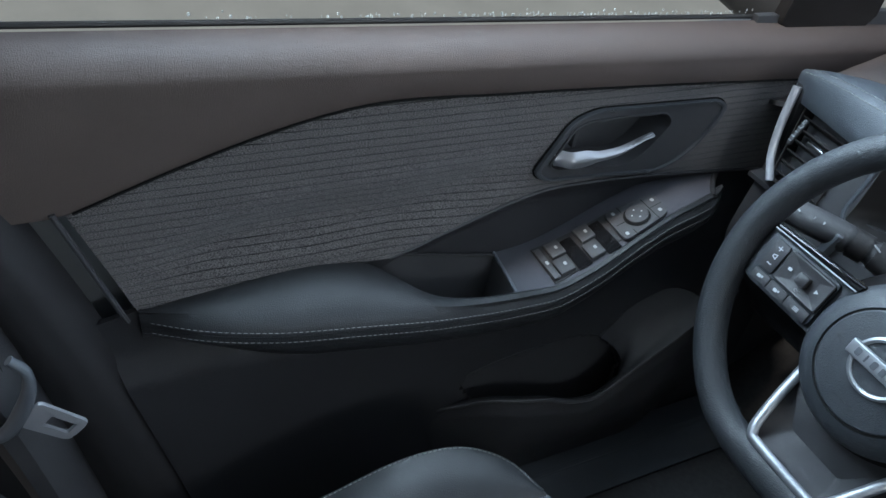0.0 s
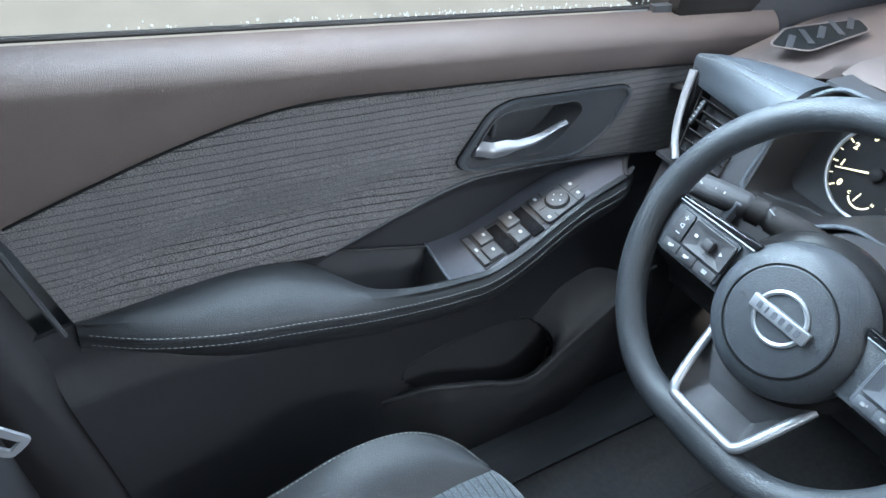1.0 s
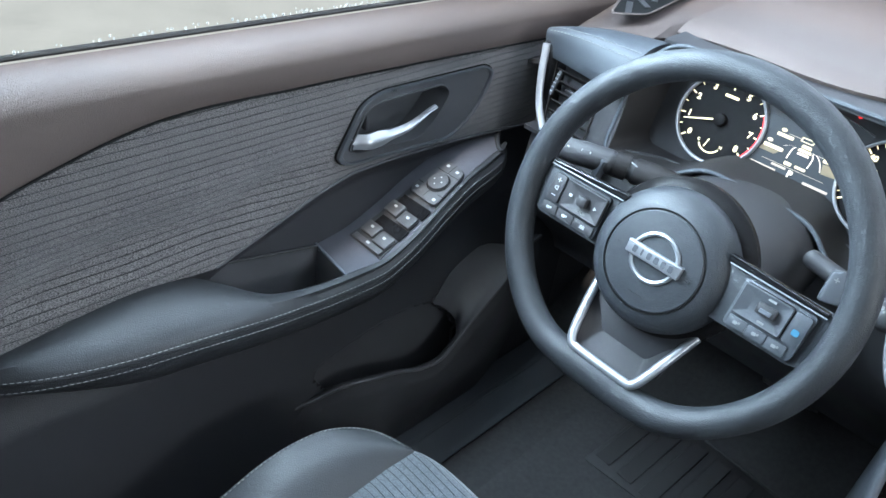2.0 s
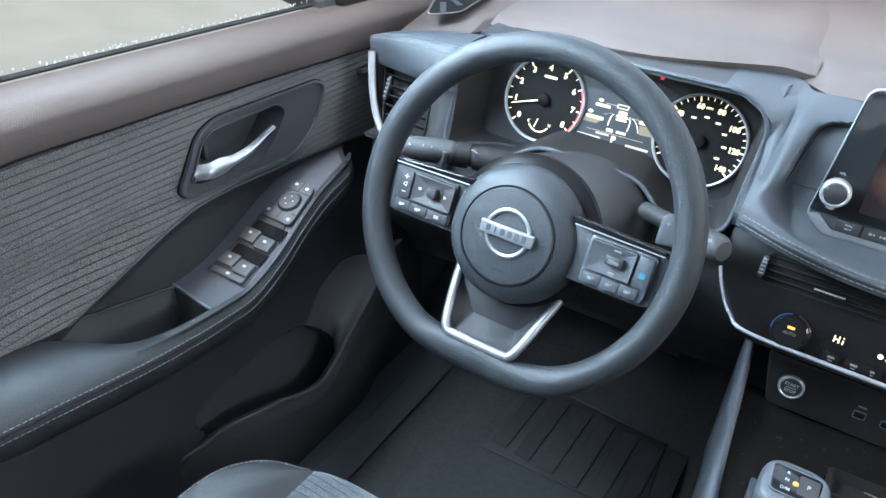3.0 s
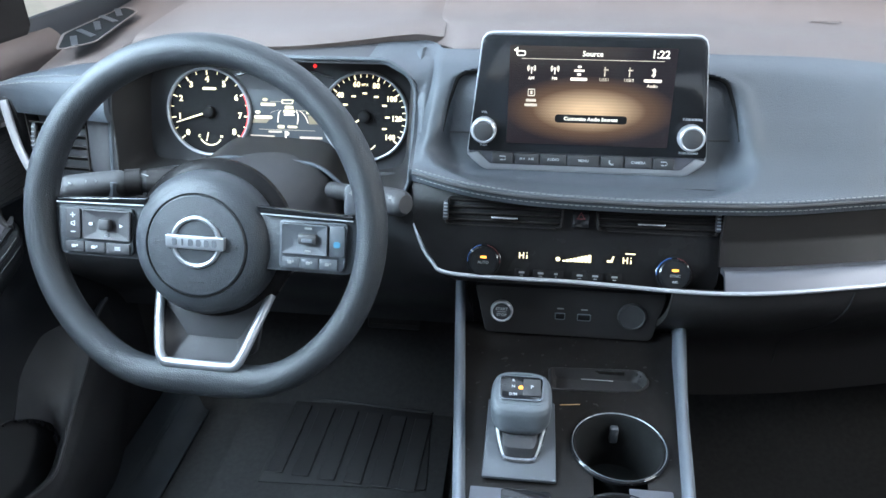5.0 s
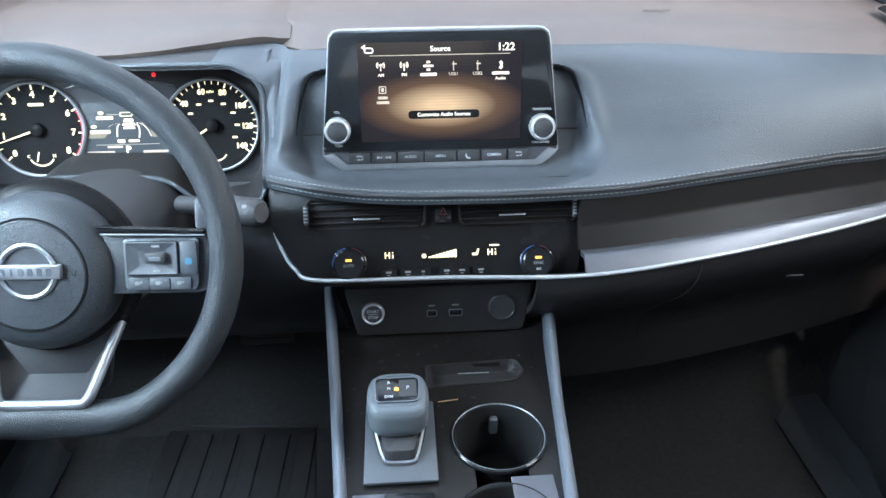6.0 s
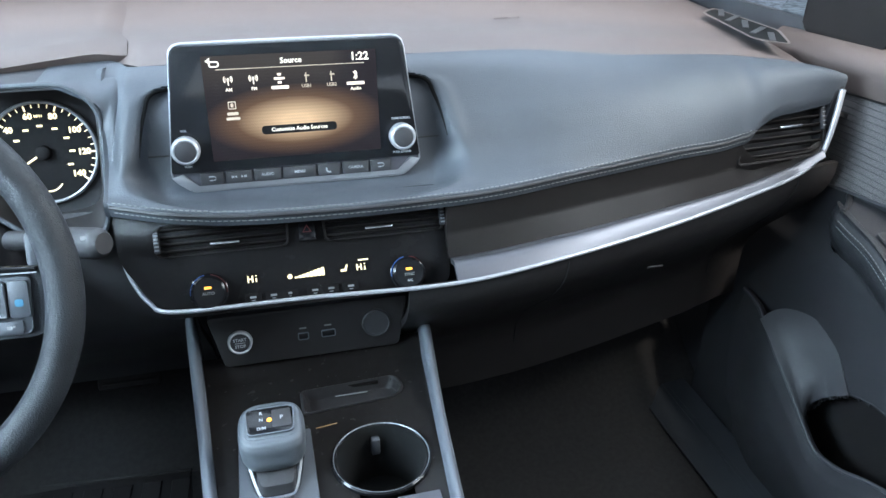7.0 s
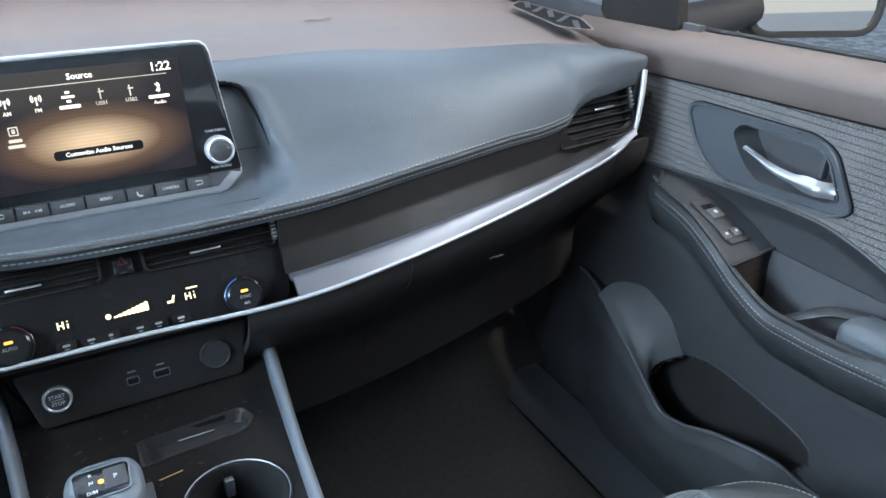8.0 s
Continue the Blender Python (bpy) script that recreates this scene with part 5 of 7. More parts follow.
words("title", "Source", at(0.0, 0.0455), 0.0056, M_GLOWWHITE, scr)
words("clock", "1:22", at(0.0705, 0.0462), 0.0082, M_GLOWWHITE, scr)
bar("rule", gf, (0.0, 0.0395), 0.150, 0.0007, M_GLOWDIM, scr)
part("back_arrow", ring(at(-0.076, 0.0450), rect(0.010, 0.006, 0.0028, 4), rect(0.0076, 0.0036, 0.0016, 4), 0.0004), M_GLOWWHITE, scr, flat=True)
part("arrow_head", prism(at(-0.0805, 0.0482), [(-0.0034, 0), (0.001, 0.0032), (0.001, -0.0032)], 0.0005, 0), M_GLOWWHITE, scr, flat=True)
for k, (x, label, mt) in enumerate(((-0.064, "AM", M_GLOWMID), (-0.039, "FM", M_GLOWMID), (-0.013, "", M_GLOWMID), (0.014, "USB1", M_GLOWDIM), (0.040, "USB2", M_GLOWDIM), (0.065, "Audio", M_GLOWMID))):
    y0 = 0.0275
    if k < 2:
        part("source_icon", lathe(at(x, y0 + 0.002), [(0, 0.0004), (0.0014, 0.0004), (0.0014, 0)], 12), mt, scr, flat=True)
        bar("source_icon", gf, (x, y0 - 0.0015), 0.0012, 0.005, mt, scr)
        for sx in (-1, 1):
            for rr in (0.0030, 0.0047):
                pts = [(sx * rr * math.cos(radians(a)), 0.002 + rr * math.sin(radians(a))) for a in np.linspace(-45, 45, 7)]
                pin = [(px * 0.78, 0.002 + (py - 0.002) * 0.78) for px, py in pts]
                part("source_icon", prism(at(x, y0), pts + pin[::-1], 0.0004, 0), mt, scr, flat=True)
    elif k == 2:
        for dy, w in ((0.0045, 0.004), (0.0005, 0.011), (-0.0035, 0.004)):
            bar("source_icon", gf, (x, y0 + dy), w, 0.0024, mt, scr)
    elif k < 5:
        bar("source_icon", gf, (x, y0), 0.0012, 0.010, mt, scr)
        bar("source_icon", gf, (x + 0.001, y0 + 0.002), 0.005, 0.0014, mt, scr)
    else:
        zig = [(-0.002, -0.0035), (0.0022, 0.0018), (0.0, 0.0045), (0.0, -0.0045), (0.0022, -0.0018), (-0.002, 0.0035)]
        for a, b in zip(zig, zig[1:]):
            q, ang = ((a[0] + b[0]) / 2, (a[1] + b[1]) / 2), math.degrees(math.atan2(b[1] - a[1], b[0] - a[0]))
            bar("source_icon", at(x + q[0], y0 + q[1]) @ pose(0, 0, 0, 0, 0, ang), (0, 0), math.dist(a, b), 0.0009, mt, scr)
    if label and k < 5:
        words("source_word", label, at(x, y0 - 0.0085), 0.0034, mt, scr)
    elif k == 2:
        bar("source_word", gf, (x, y0 - 0.0085), 0.018, 0.0032, mt, scr)
    else:
        bar("source_word", gf, (x, y0 - 0.0085), 0.019, 0.0032, mt, scr)
        words("source_word", label, at(x, y0 - 0.0140), 0.0034, mt, scr)
part("source_icon", ring(at(-0.063, 0.0035), rect(0.008, 0.008, 0.001, 3), rect(0.006, 0.006, 0.001, 3), 0.0004), M_GLOWDIM, scr, flat=True)
bar("source_icon", gf, (-0.063, 0.0035), 0.003, 0.004, M_GLOWDIM, scr)
for dy, w in ((-0.005, 0.011), (-0.010, 0.014)):
    bar("source_word", gf, (-0.063, dy), w, 0.0030, M_GLOWDIM, scr)
part("menu_button", prism(at(0.003, -0.0240), rect(0.078, 0.0090, 0.004, 5), 0.0005, 0), M_DIAL, scr, flat=True)
words("menu_words", "Customize Audio Sources", at(0.003, -0.0240), 0.0040, M_GLOWWHITE, scr, lift=0.0008)
for x, y, a, b in ((-0.1135, -0.0300, "VOL", "PUSH"), (0.1115, -0.0315, "TUNE·SCROLL", "PUSH SOUND")):
    kf = sf @ Matrix.Translation((x, y, 0.0004))
    knob = part("rotary_knob", lathe(kf, [(0.0142, 0), (0.0144, 0.009), (0.0138, 0.0115), (0.0118, 0.0132), (0.0106, 0.0124), (0, 0.0122)], 40), M_RINGSILVER, scr, "ribbed satin silver knob")
    part("knob_cap", lathe(kf, [(0.0106, 0.0122), (0.0106, 0.0130), (0.0096, 0.0136), (0, 0.0136)], 40), M_MATTE, knob, "dark knob cap")
    words("knob_words", a, sf @ Matrix.Translation((x, y + 0.0190, 0.0005)), 0.0024, M_ICON, scr)
    words("knob_words", b, sf @ Matrix.Translation((x, y - 0.0180, 0.0005)), 0.0024, M_ICON, scr)
x = -0.104
for w, label in ((0.025, ""), (0.028, ""), (0.030, "AUDIO"), (0.036, "MENU"), (0.026, ""), (0.030, "CAMERA"), (0.024, "")):
    key = part("button", prism(sf @ Matrix.Translation((x + w / 2, -0.0625, -0.002)), rect(w - 0.0012, 0.0125, 0.001, 3), 0.0035, 0.0008), M_MATTE, scr, "black key")
    kf = sf @ Matrix.Translation((x + w / 2, -0.0620, 0.0015))
    if label:
        words("key_words", label, kf, 0.0030, M_ICON, key)
    else:
        if w > 0.027:
            for e in (-1, 1):
                bar("key_mark", kf, (e * 0.0072, 0), 0.0010, 0.0028, M_ICON, key)
                for q in (0.0022, 0.0050):
                    part("key_mark", prism(kf, [(e * (q + 0.0022), 0.0), (e * q, 0.0014), (e * q, -0.0014)][::-e], 0.0005, 0), M_ICON, key, flat=True)
        elif w > 0.0255:
            arc = [(0.0030 * math.cos(radians(a)), 0.0030 * math.sin(radians(a))) for a in np.linspace(150, 300, 10)]
            part("key_mark", prism(kf, [(px * 1.3, py * 1.3) for px, py in arc] + [(px * 0.75, py * 0.75) for px, py in arc[::-1]], 0.0005, 0), M_ICON, key, flat=True)
        else:
            arc = [(0.0015 + 0.0024 * math.cos(radians(a)), 0.0024 * math.sin(radians(a))) for a in np.linspace(-90, 90, 10)]
            part("key_mark", prism(kf, arc + [(px - 0.0002, py * 0.6) for px, py in arc[::-1]], 0.0005, 0), M_ICON, key, flat=True)
            bar("key_mark", kf, (-0.001, 0.0020), 0.0050, 0.0010, M_ICON, key)
            bar("key_mark", kf, (-0.001, -0.0020), 0.0036, 0.0010, M_ICON, key)
    x += w + 0.0006


# ---- dials ----
clus = thing("instrument_cluster", (-0.37, 0.70, 0.66), "instrument cluster with two round lit dials and a small display", "instrument cluster")
cf = face_frame((-0.3695, 0.692, 0.7125), 17)
part("backing", prism(cf @ Matrix.Translation((0, 0, -0.006)), rounded([(-0.190, -0.075), (0.172, -0.075), (0.172, 0.075), (-0.190, 0.075)], 0.03, 5), 0.005, 0.001), M_MATTE, clus)
part("small_display", prism(cf @ Matrix.Translation((-0.001, -0.004, 0.0)), rounded([(-0.062, -0.033), (0.060, -0.033), (0.052, 0.034), (-0.054, 0.034)], 0.006, 4), 0.001, 0.0002), M_SMALLSCREEN, clus, flat=True)


def dial(x, first, last, marks, labels, needle, minor):
    df = cf @ Matrix.Translation((x, 0, 0.002))
    d = part("dial", lathe(df, [(0, 0), (0.0535, 0), (0.0545, -0.003)], 64), M_DIAL, clus, "black dial with lit numerals")
    part("dial_rim", lathe(df, [(0.0530, 0.0), (0.0532, 0.0045), (0.0548, 0.0056), (0.0563, 0.0045), (0.0568, -0.003)], 72), M_RINGSILVER, d, "bright ring")
    total = (marks - 1) * minor
    for k in range(total + 1):
        a = radians(lerp(first, last, k / total))
        long = k % minor == 0
        r = 0.0495 if long else 0.0505
        q = df @ pose(r * math.cos(a), r * math.sin(a), 0, 0, 0, math.degrees(a))
        bar("tick", q, (0, 0), 0.0060 if long else 0.0040, 0.0017 if long else 0.0010, M_GLOWWARM, d)
    for k, text in enumerate(labels):
        a = radians(lerp(first, last, k / (marks - 1)))
        if text:
            words("numeral", text, df @ Matrix.Translation((0.0410 * math.cos(a), 0.0410 * math.sin(a), 0)), 0.0074 if len(text) < 2 else 0.0066, M_GLOWWARM, d, bold=0.00022)
    a = radians(needle)
    nd = part("needle", prism(df @ pose(0, 0, 0.004, 0, 0, needle), [(0.008, -0.0011), (0.046, -0.0005), (0.046, 0.0005), (0.008, 0.0011)], 0.001, 0), M_GLOWWARM, d, "lit needle")
    part("needle_hub", lathe(df, [(0.0080, 0), (0.0076, 0.006), (0.006, 0.0072), (0, 0.0072)], 32), M_DIAL, nd)
    return df, d


df, d = dial(-0.1025, 222, -38, 9, list("012345678"), 198, 2)
arc = [(0.0512 * math.cos(radians(a)), 0.0512 * math.sin(radians(a))) for a in np.linspace(-38, 27, 24)]
part("red_zone", prism(df @ Matrix.Translation((0, 0, 0.0003)), [(px * 1.025, py * 1.025) for px, py in arc] + [(px * 0.992, py * 0.992) for px, py in arc[::-1]], 0.0004, 0), M_GLOWRED, d, "red zone", flat=True)
bar("scale_word", df, (0.001, 0.0295), 0.018, 0.0032, M_GLOWWARM, d)
for n_, a0 in (("C", 205), ("H", 335)):
    words("gauge_letter", n_, df @ Matrix.Translation((0.0165 * math.cos(radians(a0)), -0.0305 + 0.0165 * math.sin(radians(a0)) + 0.006, 0)), 0.0038, M_GLOWWARM, d)
arc = [(0.0165 * math.cos(radians(a)), -0.0270 + 0.0165 * math.sin(radians(a))) for a in np.linspace(212, 328, 20)]
part("gauge_arc", prism(df, arc + [(px * 0.90, -0.0270 + (py + 0.0270) * 0.90) for px, py in arc[::-1]], 0.0005, 0), M_GLOWWARM, d, flat=True)
bar("gauge_needle", df @ pose(-0.004, -0.032, 0.0006, 0, 0, 75), (0, 0), 0.012, 0.0013, M_GLOWWARM, d)
df, d = dial(0.1025, 212, -38, 8, ["0", "20", "40", "60", "80", "100", "120", "140"], 212, 4)
words("scale_word", "MPH", df @ Matrix.Translation((0, 0.0395, 0)), 0.0030, M_GLOWWARM, d)
for k, t in enumerate(("80", "100", "120", "140", "160", "180", "220")):
    a = radians(150 - 30 * k)
    bar("inner_mark", df, (0.029 * math.cos(a), 0.029 * math.sin(a)), 0.0060, 0.0024, M_GLOWWARM, d)
arc = [(0.0165 * math.cos(radians(a)), -0.0270 + 0.0165 * math.sin(radians(a))) for a in np.linspace(212, 328, 20)]
part("gauge_arc", prism(df, arc + [(px * 0.90, -0.0270 + (py + 0.0270) * 0.90) for px, py in arc[::-1]], 0.0005, 0), M_GLOWWARM, d, flat=True)
sm = cf @ Matrix.Translation((0, 0, 0.0014))
for w, h, x_, y_, mt in ((0.020, 0.0040, -0.0240, 0.0118, M_GLOWSOFT), (0.024, 0.0044, -0.0310, -0.0045, M_GLOWSOFT), (0.013, 0.0044, 0.0325, 0.0030, M_GLOWSOFT), (0.013, 0.0030, 0.0075, -0.0158, M_GLOWSOFT),
                         (0.009, 0.0042, -0.0075, -0.0160, M_GLOWSOFT), (0.018, 0.0026, -0.0155, -0.0226, M_GLOWDIM), (0.032, 0.0030, -0.0325, -0.0290, M_GLOWDIM), (0.030, 0.0030, 0.0320, -0.0290, M_GLOWDIM),
                         (0.075, 0.0005, 0.0, -0.0200, M_GLOWDIM), (0.017, 0.0006, -0.0125, 0.0156, M_GLOWDIM), (0.013, 0.0006, 0.0190, 0.0050, M_GLOWDIM)):
    bar("display_word", sm, (x_, y_), w, h, mt, clus)
for x_, y_ in ((-0.0280, 0.0178), (-0.0380, 0.0018), (0.0314, 0.0092)):
    part("display_icon", lathe(sm @ Matrix.Translation((x_, y_, 0)) @ Matrix.Diagonal((1.6, 1, 1, 1)), [(0, 0.0005), (0.0022, 0.0005), (0.0022, 0)], 16), M_GLOWSOFT, clus, flat=True)
words("gear_letter", "P", sm @ Matrix.Translation((0.0, -0.0265, 0)), 0.0082, M_GLOWWHITE, clus, bold=0.0003)
ahead = rounded([(-0.0065, 0.0130), (0.0085, 0.0130), (0.0100, 0.0185), (-0.0060, 0.0185)], 0.001, 3)
part("car_ahead", ring(sm, resampled(ahead, 40), resampled([(0.0015 + (px - 0.0015) * 0.78, 0.0157 + (py - 0.0157) * 0.55) for px, py in ahead], 40), 0.0004), M_GLOWSOFT, clus, flat=True)
for (w, h, y_), mt in (((0.0125, 0.0040, 0.0088), M_GLOWSOFT), ((0.0165, 0.0036, 0.0040), M_GLOWSOFT), ((0.0150, 0.0030, -0.0002), M_GLOWMID)):
    part("car_picture", prism(sm @ Matrix.Translation((0.0035, y_, 0)), rounded([(-w / 2, -h / 2), (w / 2, -h / 2), (w * 0.42, h / 2), (-w * 0.42, h / 2)], 0.0012, 3), 0.0004, 0), mt, clus, flat=True)
for path, w in (([(-0.0075, 0.0045, 0), (-0.0100, 0.0015, 0), (-0.0112, -0.0050, 0), (-0.0116, -0.0110, 0)], 0.0016), ([(0.0128, 0.0040, 0), (0.0150, 0.0, 0), (0.0150, -0.0070, 0), (0.0140, -0.0125, 0)], 0.0016),
                ([(0.0125, 0.0056, 0), (0.0190, 0.0036, 0), (0.0245, -0.0020, 0), (0.0286, -0.0108, 0)], 0.0011), ([(-0.0090, 0.0050, 0), (-0.0150, 0.0040, 0), (-0.0211, 0.0008, 0)], 0.0011)):
    lane = smooth_line(path, 16)
    part("lane_line", prism(sm, [(p[0] - w / 2, p[1]) for p in lane] + [(p[0] + w / 2, p[1] + 0.0003) for p in lane[::-1]], 0.0004, 0), M_GLOWMID, clus, flat=True)
part("lane_patch", prism(sm, [(0.0300, -0.0120), (0.0480, -0.0110), (0.0460, 0.0005), (0.0275, -0.0010)], 0.0003, 0), M_GLOWFAINT, clus, flat=True)
part("lane_patch", prism(sm, [(-0.0460, -0.0120), (-0.0270, -0.0120), (-0.0220, -0.0070), (-0.0440, -0.0070)], 0.0003, 0), M_GLOWFAINT, clus, flat=True)
for y_ in (0.0610, 0.0740):
    part("warning_lamp", lathe(cf @ Matrix.Translation((0.038, y_, 0.0)), [(0, 0.001), (0.0022, 0.001), (0.0026, 0)], 12), M_GLOWRED, clus, "small red warning lamp", flat=True)
part("upper_trim", tube([tuple(cf @ Vector((lerp(-0.065, 0.062, t), 0.047 + 0.010 * math.sin(math.pi * t), 0.002))) for t in np.linspace(0, 1, 30)], 0.0016, 6), M_CHROME, clus)


# ---- steering wheel ----
wf = face_frame((-0.3755, 0.427, 0.690), 21.2) @ pose(0, 0, 0, 0, 0, -1.2)
wheel = thing("steering_wheel", (-0.377, 0.427, 0.690), "dark leatherette steering wheel with silver lower spoke trim", "steering wheel")
R, FLAT = 0.1706, 0.1610


def rim_point(a):
    c, s_ = math.cos(a), math.sin(a)
    r = R
    if s_ < 0:
        q = FLAT / max(-s_, 1e-6)
        r = (R**-30 + q**-30) ** (-1 / 30)
    return Vector((r * c, r * s_, 0))


n, seg = 128, 18
bm = bmesh.new()
rings = []
for k in range(n):
    a = 2 * math.pi * k / n
    p = rim_point(a)
    out = p.normalized()
    low = math.exp(-((a - 1.5 * math.pi) / 0.42) ** 2)
    side_w = math.exp(-((a - math.pi * 1.03) / 0.20) ** 2) + math.exp(-((a - math.pi * 1.97) / 0.20) ** 2) + math.exp(-((a + 0.09) / 0.2) ** 2)
    rings.append([bm.verts.new(wf @ (p + out * ((0.0150 + 0.004 * low) * math.cos(t) - 0.004 * low) + Vector((0, 0, (0.0175 - 0.002 * low) * math.sin(t))))) for t in np.linspace(0, 2 * math.pi, seg, endpoint=False)])
for k in range(n):
    a, b = rings[k], rings[(k + 1) % n]
    for j in range(seg):
        bm.faces.new((a[j], a[(j + 1) % seg], b[(j + 1) % seg], b[j]))
part("rim", bm, M_RIM, wheel, "grained dark leatherette rim")
hf = wf @ Matrix.Translation((-0.0015, -0.0185, 0))
hub = part("hub", lathe(hf, [(0.052, -0.052), (0.068, -0.044), (0.0728, -0.030), (0.0738, -0.018), (0.0720, -0.006), (0.0660, 0.0035), (0.0580, 0.0085), (0.0522, 0.0108)], 80), M_HUB, wheel, "round airbag hub")
part("airbag_cover", lathe(hf, [(0.0500, 0.0065), (0.0500, 0.0106), (0.0488, 0.0118), (0.030, 0.0140), (0, 0.0146)], 80), M_HUB, hub, "round airbag cover")
part("cover_joint", lathe(hf, [(0.0522, 0.0086), (0.0522, 0.0098), (0.0500, 0.0098), (0.0500, 0.0086)], 80), M_WELL, hub)
ef = hf @ Matrix.Translation((0.0015, 0.0045, 0))
emb = part("emblem", lathe(ef, [(0.0212, 0.0138), (0.0215, 0.0162), (0.0235, 0.0172), (0.0256, 0.0162), (0.0260, 0.0130)], 64), M_SATINSILVER, hub, "silver ring emblem with a crossbar")
part("emblem_bar", prism(ef @ Matrix.Translation((0, 0, 0.0140)), rounded([(-0.0295, -0.0066), (0.0295, -0.0066), (0.0300, 0.0066), (-0.0300, 0.0066)], 0.0012, 3), 0.0052, 0.0014), M_SATINSILVER, emb)
for k in range(6):
    bar("emblem_mark", ef @ Matrix.Translation((0, 0, 0.0191)), (-0.0200 + 0.0080 * k, 0), 0.0046 if k != 1 else 0.0016, 0.0068, M_MOULD, emb)
words("airbag_words", "SRS", hf @ Matrix.Translation((0.0, -0.0325, 0.0128)), 0.0042, M_MATTE, hub)
bar("airbag_rule", hf @ Matrix.Translation((0, 0, 0.0132)), (0.0, -0.0358), 0.017, 0.0006, M_MATTE, hub)
words("airbag_words", "AIRBAG", hf @ Matrix.Translation((0.0, -0.0390, 0.0122)), 0.0042, M_MATTE, hub)
for x in (-0.038, 0.038):
    part("horn_mark", ring(hf @ Matrix.Translation((x, 0.002, 0.0130)), resampled([(-0.004, -0.001), (0.003, -0.003), (0.004, 0.002), (-0.004, 0.001)], 24), resampled([(-0.003, -0.0004), (0.0024, -0.002), (0.003, 0.001), (-0.003, 0.0004)], 24), 0.0005), M_MATTE, hub, flat=True)

part("gloss_crescent", lathe(hf, [(0.070, -0.046), (0.080, -0.046), (0.0850, -0.040), (0.0845, -0.032), (0.079, -0.026), (0.071, -0.024)], 80), M_FASCIA, wheel, "gloss black ring behind the hub")


def sunk_plate(m, w, h, iw, ih, deep):
    """A rimmed plate whose face slopes in on four sides to a smaller floor."""
    bm = bmesh.new()
    loops = [[bm.verts.new((x, y, z)) for x, y in rect(a, b, r, 4)] for a, b, r, z in ((w, h, 0.002, 0.0), (w, h, 0.002, deep), (w - 0.0014, h - 0.0014, 0.0015, deep + 0.0004), (iw, ih, 0.001, 0.0002))]
    for a, b in zip(loops, loops[1:]):
        for i in range(len(a)):
            bm.faces.new((a[i], a[(i + 1) % len(a)], b[(i + 1) % len(a)], b[i]))
    bm.faces.new(loops[-1])
    bmesh.ops.transform(bm, matrix=m, verts=bm.verts)
    return bm


